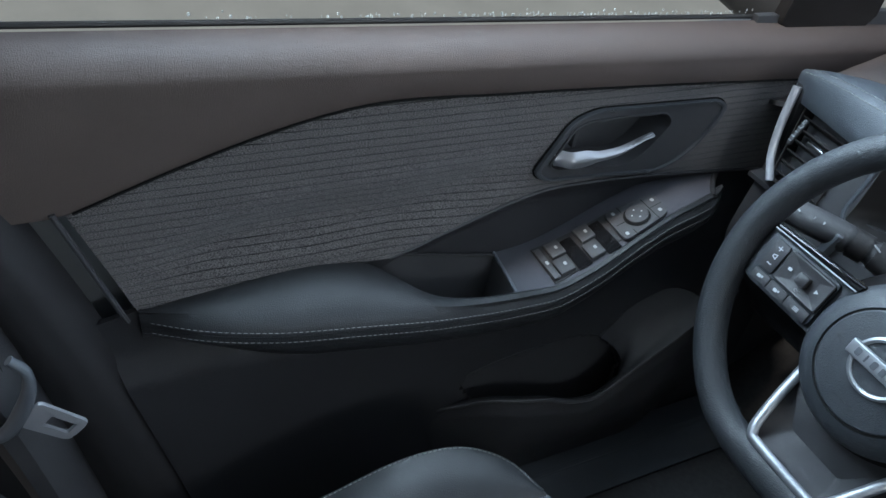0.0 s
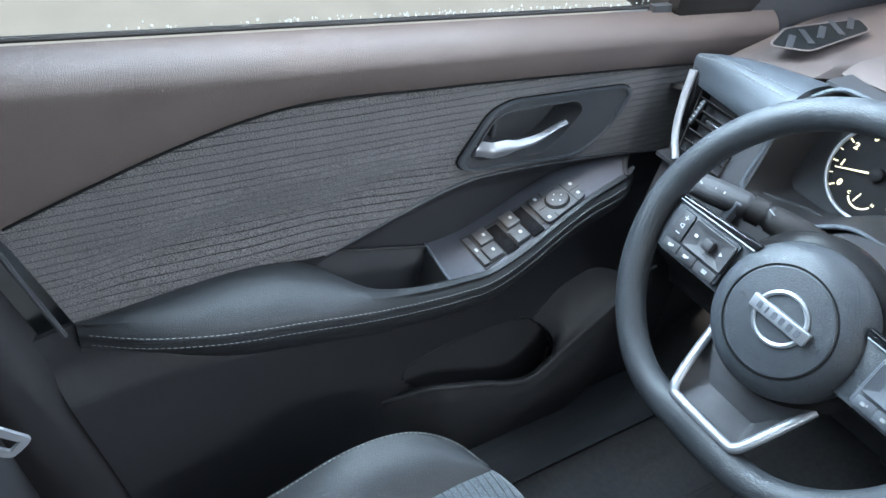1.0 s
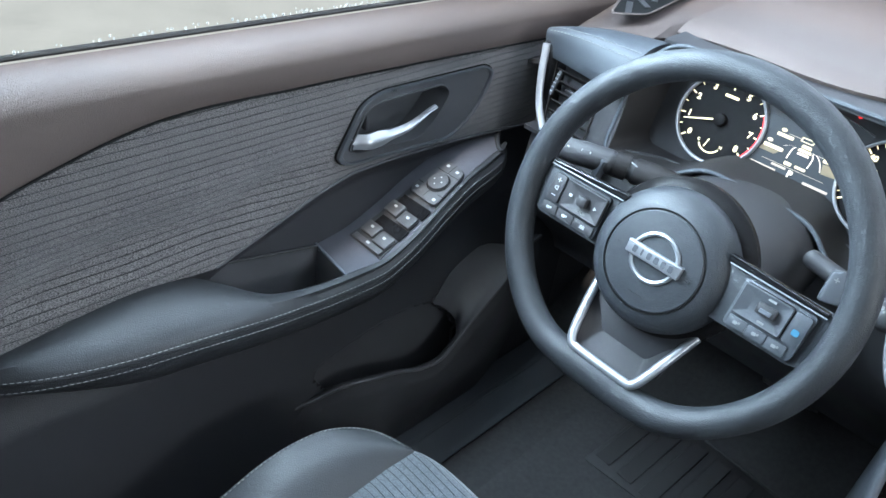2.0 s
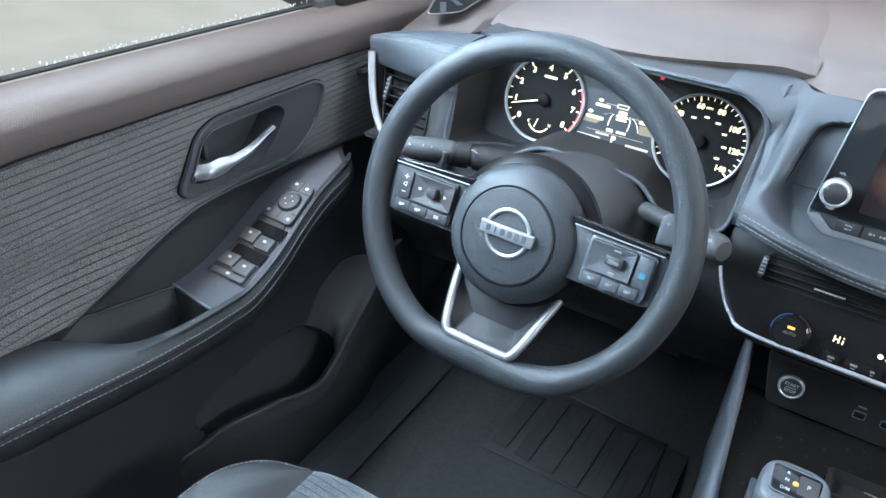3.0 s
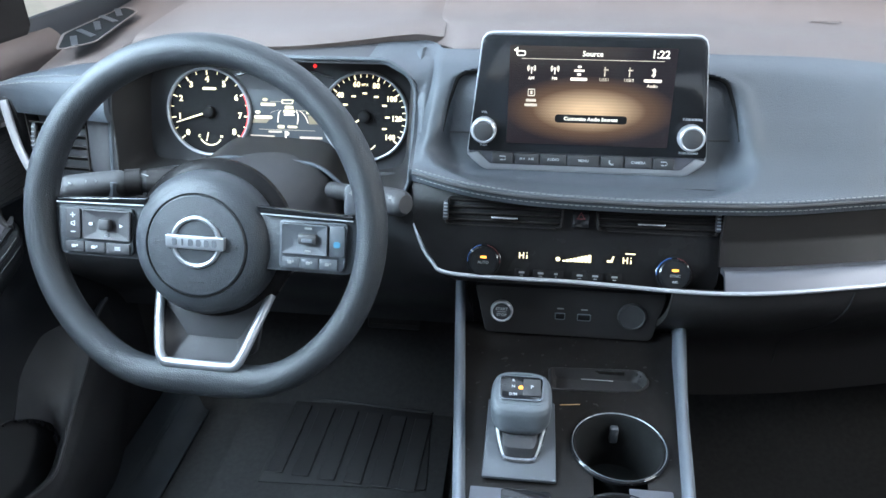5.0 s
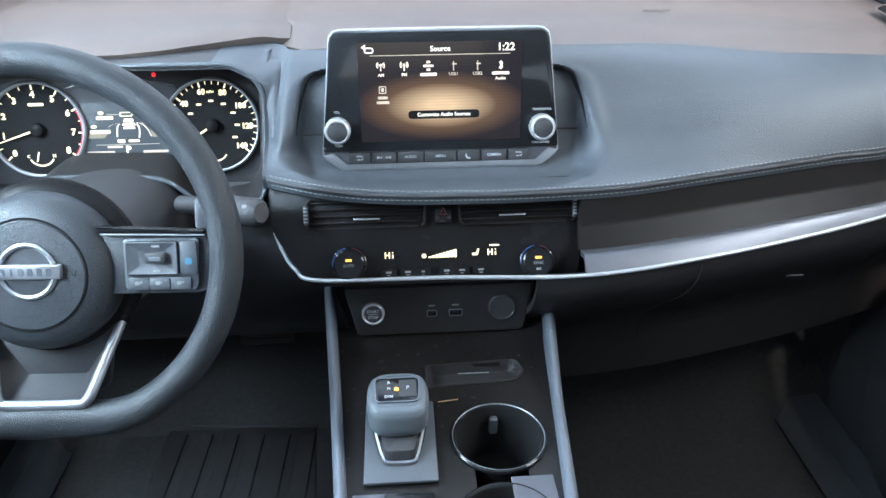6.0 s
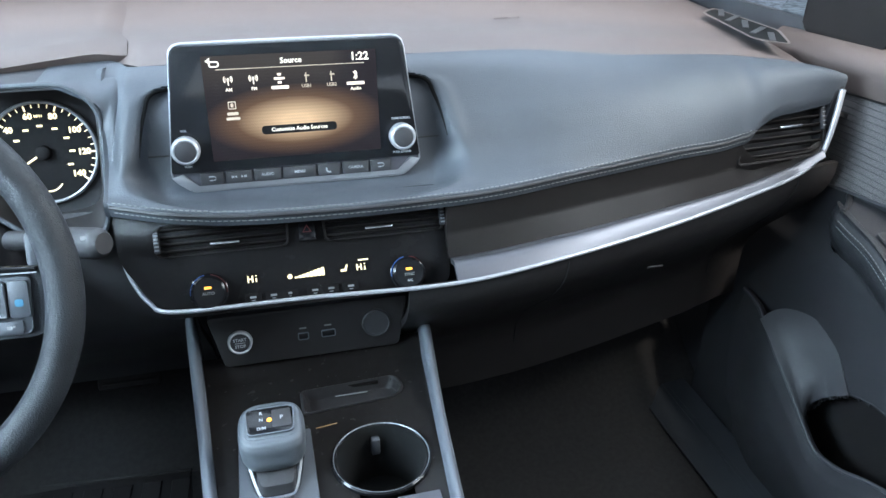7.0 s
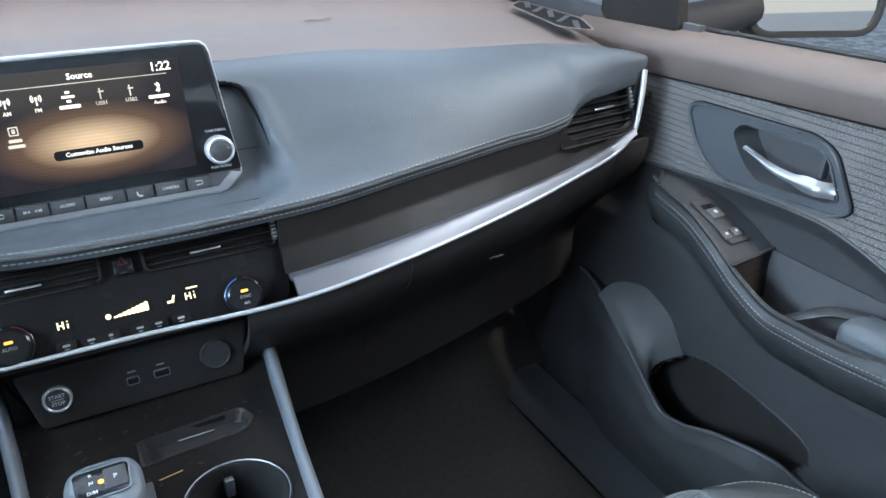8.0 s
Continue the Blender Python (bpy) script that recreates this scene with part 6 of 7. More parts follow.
for s in (-1, 1):
    arm_line = rounded([(s * 0.050, 0.0205), (s * 0.162, 0.0185), (s * 0.162, -0.030), (s * 0.146, -0.0385), (s * 0.050, -0.0385)], 0.006, 5)
    arm = part("spoke", prism(wf @ Matrix.Translation((0, 0, -0.018)), arm_line, 0.016, 0.003), M_HUB, wheel, "side spoke")
    gl = rounded([(s * 0.056, 0.0245), (s * 0.152, 0.0200), (s * 0.152, 0.0160), (s * 0.058, 0.0175)], 0.0015, 3)
    strip_gl = part("gloss_strip", prism(wf @ Matrix.Translation((0, 0, -0.006)), gl, 0.010, 0.002), M_PIANO, arm, "gloss black strip")
    part("bright_line", tube([tuple(wf @ Vector((s * lerp(0.060, 0.152, t), lerp(0.0168, 0.0152, t), 0.0028))) for t in np.linspace(0, 1, 10)], 0.0007, 6), M_RINGSILVER, strip_gl)
    x0, x1 = (-0.150, -0.072) if s < 0 else (0.079, 0.147)
    mid = (x0 + x1) / 2
    podo = rounded([(x0, 0.0125), (x1, 0.0125), (x1 - (0.003 if s > 0 else 0.0), -0.0350), (x0 + (0.003 if s < 0 else 0.0), -0.0350)], 0.004, 5)
    # Right pod and its keys carry more light in their colour than the left.
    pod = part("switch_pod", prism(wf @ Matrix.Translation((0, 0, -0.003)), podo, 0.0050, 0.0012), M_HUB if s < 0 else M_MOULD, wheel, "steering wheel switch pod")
    pc = -0.0985 if s < 0 else 0.1045
    pf = wf @ Matrix.Translation((pc, -0.0055, 0.0020))
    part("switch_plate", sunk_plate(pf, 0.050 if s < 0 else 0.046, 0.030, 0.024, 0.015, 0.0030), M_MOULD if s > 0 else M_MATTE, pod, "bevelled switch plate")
    part("plate_gap", ring(pf, resampled(rect(0.0516 if s < 0 else 0.0476, 0.0316, 0.003), 40), resampled(rect(0.0500 if s < 0 else 0.0460, 0.0300, 0.002), 40), 0.0006), M_WELL, pod, flat=True)
    tog = part("toggle", box(pf @ Matrix.Translation((0 if s < 0 else 0.004, 0.001, 0.004)), (0.0115, 0.0110, 0.008) if s < 0 else (0.0185, 0.0105, 0.006), 0.002), M_MATTE, pod, "black toggle")
    if s > 0:
        part("toggle_slot", box(pf @ Matrix.Translation((0.004, 0.0, 0.0072)), (0.0110, 0.0040, 0.001), 0.0004, 1), M_GREYTRIM, tog)
    for k in range(3):
        kx = (-0.1325, -0.1115, -0.0875)[k] if s < 0 else (0.0915, 0.1100, 0.1290)[k]
        kw = (0.0190, 0.0210, 0.0250)[k] if s < 0 else 0.0180
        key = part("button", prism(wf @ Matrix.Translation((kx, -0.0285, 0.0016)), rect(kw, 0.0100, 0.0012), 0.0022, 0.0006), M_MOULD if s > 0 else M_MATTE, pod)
        km = wf @ Matrix.Translation((kx, -0.0285, 0.0038))
        if k < 2 or s > 0:
            bar("button_mark", km, (-0.0014, 0.0), 0.0042, 0.0030, M_ICONDIM if s > 0 else M_ICON, key)
            bar("button_mark", km, (0.0020, 0.0008), 0.0018, 0.0022, M_ICONDIM if s > 0 else M_ICON, key)
        else:
            for q in (-0.0014, 0.0, 0.0014):
                bar("button_mark", km, (0, q), 0.0060, 0.0007, M_ICON, key)
    if s < 0:
        vol = part("volume_rocker", prism(wf @ Matrix.Translation((-0.1340, -0.0055, 0.0016)), rect(0.0150, 0.0300, 0.002), 0.0026, 0.0008), M_MATTE, pod)
        vm = wf @ Matrix.Translation((-0.1340, -0.0055, 0.0042))
        bar("plus_mark", vm, (0, 0.0085), 0.0052, 0.0010, M_ICON, vol)
        bar("plus_mark", vm, (0, 0.0085), 0.0010, 0.0052, M_ICON, vol)
        bar("minus_mark", vm, (0, -0.0085), 0.0050, 0.0010, M_ICON, vol)
        part("volume_mark", ring(vm, resampled([(-0.0022, -0.0012), (0.0022, -0.0028), (0.0022, 0.0028), (-0.0022, 0.0012)], 24), resampled([(-0.0014, -0.0006), (0.0014, -0.0016), (0.0014, 0.0016), (-0.0014, 0.0006)], 24), 0.0005), M_ICON, vol, flat=True)
        bar("button_mark", pf @ Matrix.Translation((0, 0, 0.0022)), (-0.0165, 0.0005), 0.0040, 0.0030, M_ICON, pod)
        part("button_mark", prism(pf @ Matrix.Translation((0.0155, 0.0, 0.0022)), [(-0.0016, -0.002), (0.0018, 0.0), (-0.0016, 0.002)], 0.0005, 0), M_ICON, pod, flat=True)
        words("button_mark", "OK", pf @ Matrix.Translation((0.001, -0.0105, 0.0022)), 0.0030, M_ICONDIM, pod)
    else:
        cell = part("assist_button", prism(wf @ Matrix.Translation((0.1370, -0.0055, 0.0016)), rect(0.0150, 0.0300, 0.002), 0.0026, 0.0008), M_MOULD, pod)
        bar("button_mark", wf @ Matrix.Translation((0.1370, -0.0085, 0.0042)), (0, 0), 0.0065, 0.0060, M_ICONBLUE, cell)
        bar("button_mark", pf @ Matrix.Translation((0, 0, 0.0028)), (0.004, 0.0112), 0.0075, 0.0020, M_ICONDIM, pod)
        bar("button_mark", pf @ Matrix.Translation((0, 0, 0.0028)), (0.004, -0.0112), 0.0065, 0.0020, M_ICONDIM, pod)

u_half = [(-0.0600, -0.072, -0.032), (-0.0510, -0.104, -0.010), (-0.0435, -0.128, 0.004), (-0.0385, -0.1365, 0.0075), (-0.030, -0.1395, 0.0085)]
u3 = smooth_line(u_half + [(-x, y, z) for x, y, z in u_half[::-1]], 90)
low = part("lower_spoke", prism(wf @ Matrix.Translation((0, 0, -0.034)), rounded([(-0.060, -0.045), (0.060, -0.045), (0.046, -0.138), (-0.046, -0.138)], 0.01, 5), 0.008, 0.002), M_MATTE, wheel, "open black lower spoke")
part("spoke_trim", tube([tuple(wf @ Vector(p)) for p in u3], 0.0046, 10, wide=1.1, up=tuple(wf.to_3x3() @ Vector((0, 0, 1)))), M_SATINSILVER, low, "satin silver U-shaped trim")


def spoke_web(u, v):
    p = u3[int(round(u * 89))]
    x, y = lerp(p[0], p[0] * 0.62, v), lerp(p[1], -0.092 + (p[1] + 0.092) * 0.45, v)
    return tuple(wf @ Vector((x, y, lerp(p[2] - 0.002, -0.034, v ** 0.7))))


part("spoke_web", sheet(spoke_web, 90, 10, 0.002), M_MATTE, low, "black hollow inside the silver trim")


# ---- steering column ----
col = thing("steering_column", (-0.375, 0.56, 0.62), "black steering column shroud with two control stalks", "steering column")


def shroud(u, v):
    a = 2 * math.pi * u
    y = lerp(0.455, 0.68, v)
    w, h = lerp(0.074, 0.098, v), lerp(0.058, 0.072, v)
    cx, cz = -0.377, lerp(0.650, 0.605, v)
    c, s_ = math.cos(a), math.sin(a)
    p = 2.6
    r = (abs(c) ** p + abs(s_) ** p) ** (-1 / p)
    return (cx + w * r * c, y, cz + h * r * s_)


part("shroud", sheet(shroud, 48, 18, 0.004, side=-1), M_MATTE, col, "black plastic shroud")
line = smooth_line([(-0.430, 0.556, 0.676), (-0.490, 0.530, 0.686), (-0.568, 0.496, 0.690)], 48)
st = part("light_stalk", tube(line, 0.012, 20, wide=1.15, r_of=lambda t: 0.0105 + 0.0025 * ease(0.0, 0.25, t) - 0.0015 * ease(0.40, 0.42, t) + 0.0028 * ease(0.56, 0.58, t) - 0.0010 * ease(0.80, 0.95, t) - 0.0050 * ease(0.95, 1.0, t)), M_MATTE, col, "lights and indicator stalk")
part("collar", tube(line[21:27], 0.0148, 20, wide=1.05), M_PANEL, st, "dark turning collar")
part("stalk_base", tube(line[0:20], 0.0140, 20, wide=1.25, r_of=lambda t: 0.0128 + 0.0030 * math.sin(math.pi * min(t * 0.7 + 0.2, 1.0))), M_PANEL, st, "dark base of the stalk")
for t0, w, h, up_ in ((0.70, 0.0045, 0.0028, 0.0), (0.76, 0.0022, 0.0036, 0.0), (0.87, 0.0070, 0.0018, 0.0), (0.36, 0.0110, 0.0014, 0.004)):
    p = Vector(line[int(t0 * 47)])
    q = face_frame(tuple(p + Vector((-0.004, -0.0140, 0.0100 + up_))), 35, -24)
    bar("stalk_mark", q, (0, 0), w, h, M_ICONDIM, st)
q = face_frame(tuple(Vector(line[8]) + Vector((-0.004, -0.0160, 0.0095))), 35, -24)
for e in (-1, 1):
    part("arrow_mark", prism(q, [(e * 0.0050, 0.0), (e * 0.0014, 0.0028), (e * 0.0014, -0.0028)][::-e], 0.0006, 0), M_ICON, st, flat=True)
tab_m = face_frame(tuple(Vector(line[29]) + Vector((0, -0.0135, -0.003))), 12, -24)
part("finger_tab", prism(tab_m @ Matrix.Translation((0, 0, -0.006)), rounded([(-0.0070, -0.016), (0.0040, -0.016), (0.0080, 0.011), (-0.0010, 0.011)], 0.003, 4), 0.009, 0.002), M_MOULD, st, "slate finger tab")
line = smooth_line([(-0.285, 0.575, 0.664), (-0.240, 0.540, 0.676), (-0.184, 0.499, 0.688)], 32)
st = part("wiper_stalk", tube(line, 0.012, 18, r_of=lambda t: 0.0100 + 0.0045 * ease(0.60, 0.66, t) - 0.0045 * ease(0.95, 1.0, t)), M_MATTE, col, "wiper stalk")
bar("stalk_mark", face_frame((-0.200, 0.4965, 0.6965), 40, 10), (0, 0), 0.005, 0.004, M_ICONDIM, st)
pad_m = face_frame((-0.240, 0.505, 0.689), 25, 10)
pdl = part("paddle", prism(pad_m @ Matrix.Translation((0, 0, -0.005)), rounded([(-0.012, -0.018), (0.010, -0.016), (0.014, 0.012), (0.004, 0.017), (-0.010, 0.014)], 0.005, 4), 0.010, 0.003), M_MOULD, col, "small shift lever behind the wheel")
bar("plus_mark", pad_m @ Matrix.Translation((0, 0, 0.005)), (-0.003, 0.006), 0.0050, 0.0010, M_ICONDIM, pdl)
bar("plus_mark", pad_m @ Matrix.Translation((0, 0, 0.005)), (-0.003, 0.006), 0.0010, 0.0050, M_ICONDIM, pdl)


# ---- centre console ----
con = thing("centre_console", (0, 0.40, 0.06), "high centre console with gloss black deck and slim side rails", "console")
part("pedestal", box(top_frame((0.003, 0.32, 0.235)), (0.150, 0.62, 0.37), 0.02, 3), M_BLACK, con)


def deck(u, v):
    y = lerp(0.06, 0.560, u)
    half = lerp(0.077, 0.127, u)
    return (-0.002 + lerp(-half, half, v), y, 0.488 + 0.012 * ease(0.52, 0.56, y))


CUPS = ((0.0455, 0.3745), (0.040, 0.266))


TRAY = rounded([(-0.020, 0.456), (0.074, 0.4625), (0.086, 0.476), (0.080, 0.497), (-0.020, 0.492)], [0.004, 0.010, 0.010, 0.008, 0.004], 6)


def deck_kept(u, v):
    x, y, z = deck(u, v)
    if inside(TRAY, x, y):
        return False
    return not any((x - a) ** 2 + (y - b) ** 2 < 0.0455**2 for a, b in CUPS) and not (0.018 < x < 0.070 and 0.262 < y < 0.34)


part("deck", sheet(deck, 130, 70, 0.004, deck_kept, side=-1), M_DECK, con, "dusty gloss black console deck")
for s in (-1, 1):
    def rail(u, v):
        y = lerp(0.05, 0.605, u)
        cx = lerp(-0.0853, -0.1363, (y - 0.05) / 0.555) if s < 0 else lerp(0.0765, 0.1345, (y - 0.05) / 0.555)
        zt = lerp(0.500, 0.535, ease(0.40, 0.60, y))
        a = math.pi * v
        return (cx + s * 0.0064 * -math.cos(a), y, zt - 0.012 + 0.012 * math.sin(a) - (0.18 if v in (0.0, 1.0) else 0.0) * (1 if (v == 1.0) else 0.25))
    part("side_rail", sheet(rail, 50, 13, 0.003, side=-s), M_GREYTRIM, con, "slate satin side rail")
for k, (cx, cy) in enumerate(CUPS):
    cf2 = top_frame((cx, cy, 0.488))
    cup = part("cup_holder", lathe(cf2, [(0.0465, 0.003), (0.0440, 0.003), (0.0425, 0.0), (0.0400, -0.055), (0.037, -0.060), (0, -0.060)], 56), M_WELL, con, "deep round black cup holder")
    part("cup_ring", lathe(cf2, [(0.0490, 0.0005), (0.0485, 0.0032), (0.0468, 0.0045), (0.0448, 0.0035), (0.0440, 0.0)], 72), M_PIANO, cup, "gloss ring")
    if k == 0:
        part("bright_line", lathe(cf2, [(0.0470, 0.0040), (0.0465, 0.0050), (0.0458, 0.0040)], 72), M_SATINSILVER, cup)
        part("grip_tab", box(top_frame((cx, cy + 0.0385, 0.470)), (0.009, 0.008, 0.020), 0.002), M_MOULD, cup, "grey rubber grip tab")
part("cup_floor", box(top_frame((0.044, 0.300, 0.432)), (0.046, 0.06, 0.004), 0.001, 1), M_RUBBER, con)
rim = resampled(TRAY, 72)
mid_t = np.mean(rim, 0)
bm = bmesh.new()
loops = [[bm.verts.new((mid_t[0] + (x - mid_t[0]) * k, mid_t[1] + (y - mid_t[1]) * k, z)) for x, y in rim] for k, z in ((1.075, 0.4886), (1.055, 0.4905), (1.02, 0.4908), (0.985, 0.4890), (0.94, 0.479), (0.88, 0.4765))]
for a, b in zip(loops, loops[1:]):
    for i in range(72):
        bm.faces.new((a[i], a[(i + 1) % 72], b[(i + 1) % 72], b[i]))
bm.faces.new(loops[-1])
part("storage_tray", bm, M_PANEL, con, "shallow sunk storage tray")
part("tray_mark", box(top_frame((0.032, 0.488, 0.4800)), (0.036, 0.0012, 0.0010), 0.0003, 1), M_ICONDIM, con)
part("deck_mark", box(top_frame((-0.001, 0.433, 0.4890), 0, 8), (0.022, 0.0010, 0.0006), 0.0002, 1), M_TAN, con)
part("rear_plate", box(top_frame((0.070, 0.285, 0.4905)), (0.040, 0.07, 0.003), 0.001), M_SATIN, con)
part("rear_plate", box(top_frame((-0.070, 0.270, 0.4905)), (0.056, 0.075, 0.003), 0.001), M_SATIN, con)
part("key_slot", prism(top_frame((-0.046, 0.292, 0.4915)), rect(0.046, 0.028, 0.003), 0.0015, 0.0004), M_PIANO, con)

# switch panel below the climate controls
sp = face_frame((0.0, 0.546, 0.530), 12)
panel = part("switch_panel", prism(sp @ Matrix.Translation((0, 0, -0.012)), rounded([(-0.100, -0.030), (0.096, -0.030), (0.110, 0.030), (-0.114, 0.030)], 0.006, 4), 0.012, 0.002), M_PANEL, con, "black panel with start button and sockets")
sb = sp @ Matrix.Translation((-0.081, -0.001, 0.0))
start = part("start_button", lathe(sb, [(0.0105, 0), (0.0105, 0.004), (0.0095, 0.0048), (0, 0.0048)], 40), M_MATTE, panel, "round start button")
part("button_ring", lathe(sb, [(0.0135, 0), (0.0132, 0.0046), (0.0118, 0.0056), (0.0105, 0.0046), (0.0104, 0)], 48), M_RINGSILVER, start, "silver ring")
words("button_words", "START", sb @ Matrix.Translation((0, 0.0035, 0.0046)), 0.0036, M_ICON, start)
bar("button_mark", sb @ Matrix.Translation((0, 0, 0.0046)), (0, 0), 0.011, 0.0006, M_ICON, start)
words("button_words", "STOP", sb @ Matrix.Translation((0, -0.0040, 0.0046)), 0.0036, M_ICON, start)
for x, w in ((-0.012, 0.010), (0.016, 0.014)):
    port = part("usb_port", prism(sp @ Matrix.Translation((x, -0.004, 0)), rect(w, 0.0065, 0.001), 0.001, 0.0003), M_PIANO, panel)
    part("port_rim", ring(sp @ Matrix.Translation((x, -0.004, 0)), resampled(rect(w + 0.0022, 0.0087, 0.002), 40), resampled(rect(w, 0.0065, 0.001), 40), 0.0012), M_GREYTRIM, port)
    bar("port_mark", sp, (x, 0.0055), 0.008, 0.0016, M_ICONDIM, port)
so = sp @ Matrix.Translation((0.071, 0.001, 0))
part("power_socket", lathe(so, [(0.0165, 0), (0.0163, 0.003), (0.0150, 0.0040), (0.0138, 0.0030), (0, 0.0026)], 48), M_MATTE, panel, "round socket cover")


# ---- gear selector ----
gear = thing("gear_selector", (-0.055, 0.38, 0.49), "grey leatherette gear selector with silver trim and lit amber mark", "gear lever")
part("base_plate", box(top_frame((-0.0530, 0.3735, 0.4920)), (0.0705, 0.1100, 0.004), 0.0015), M_MOULD, gear, "grey satin base plate")


def knob(u, v):
    a = 2 * math.pi * u
    p = 3.4
    c, s_ = math.cos(a), math.sin(a)
    r = (abs(c) ** p + abs(s_) ** p) ** (-1 / p)
    prof = graph((0.0, 0.70), (0.02, 0.82), (0.06, 0.91), (0.14, 0.975), (0.45, 1.0), (0.75, 0.95), (0.9, 0.84), (1.0, 0.66))
    k = prof(v)
    y = lerp(0.388, 0.384, v)
    z = lerp(0.5445, 0.5060, v)
    return (-0.0540 + 0.0300 * k * r * c, y + 0.0275 * k * r * s_, z + (0.003 * (s_ * r) * (1 - v)))


kb = part("knob", sheet(knob, 64, 40, 0.003, side=-1), M_GREYPAD, gear, "rounded grey leatherette knob")
kt = top_frame((-0.0545, 0.3885, 0.5440), 6)
part("knob_top", prism(kt @ Matrix.Translation((0, 0, -0.006)), rect(0.0470, 0.0400, 0.008, 6), 0.0058, 0.0010, 2), M_GREYPAD, kb)
tp = part("top_plate", prism(kt, rounded([(-0.0200, -0.0150), (0.0200, -0.0150), (0.0215, 0.0155), (-0.0215, 0.0155)], 0.005, 5), 0.0012, 0.0004), M_PIANO, kb, "gloss black gear plate")
part("plate_rim", ring(kt, resampled(rounded([(-0.0212, -0.0162), (0.0212, -0.0162), (0.0227, 0.0167), (-0.0227, 0.0167)], 0.006, 5), 60), resampled(rounded([(-0.0200, -0.0150), (0.0200, -0.0150), (0.0215, 0.0155), (-0.0215, 0.0155)], 0.005, 5), 60), 0.0018), M_GREYTRIM, tp)
part("park_button", prism(kt @ Matrix.Translation((0.0105, 0.001, 0.0012)), rect(0.0175, 0.0220, 0.002), 0.0010, 0.0003), M_MATTE, tp)
for text, x, y, h in (("R", -0.008, 0.0095, 0.0034), ("N", -0.008, 0.0015, 0.0034), ("D/M", -0.008, -0.0090, 0.0034)):
    words("gear_letter", text, kt @ Matrix.Translation((x, y, 0.0012)), h, M_ICON, tp)
words("gear_letter", "P", kt @ Matrix.Translation((0.0105, 0.001, 0.0022)), 0.0045, M_ICON, tp)
part("lit_mark", lathe(kt @ Matrix.Translation((-0.0005, 0.0005, 0.0014)), [(0, 0.0006), (0.0022, 0.0006), (0.0024, 0)], 20), M_GLOWAMBER, tp, "lit amber mark", flat=True)
line = smooth_line([(-0.0795, 0.385, 0.516), (-0.0740, 0.362, 0.503), (-0.0690, 0.346, 0.4965), (-0.064, 0.3415, 0.4955), (-0.043, 0.3415, 0.4955), (-0.038, 0.346, 0.4965), (-0.0330, 0.362, 0.503), (-0.0275, 0.385, 0.516)], 60)
part("silver_trim", tube(line, 0.0026, 8, wide=1.2), M_CHROME, gear, "satin silver U-shaped trim")
part("boot", prism(top_frame((-0.0535, 0.366, 0.494)), rounded([(-0.015, -0.022), (0.015, -0.022), (0.024, 0.030), (-0.024, 0.030)], 0.006, 4), 0.014, 0.005), M_MATTE, gear)


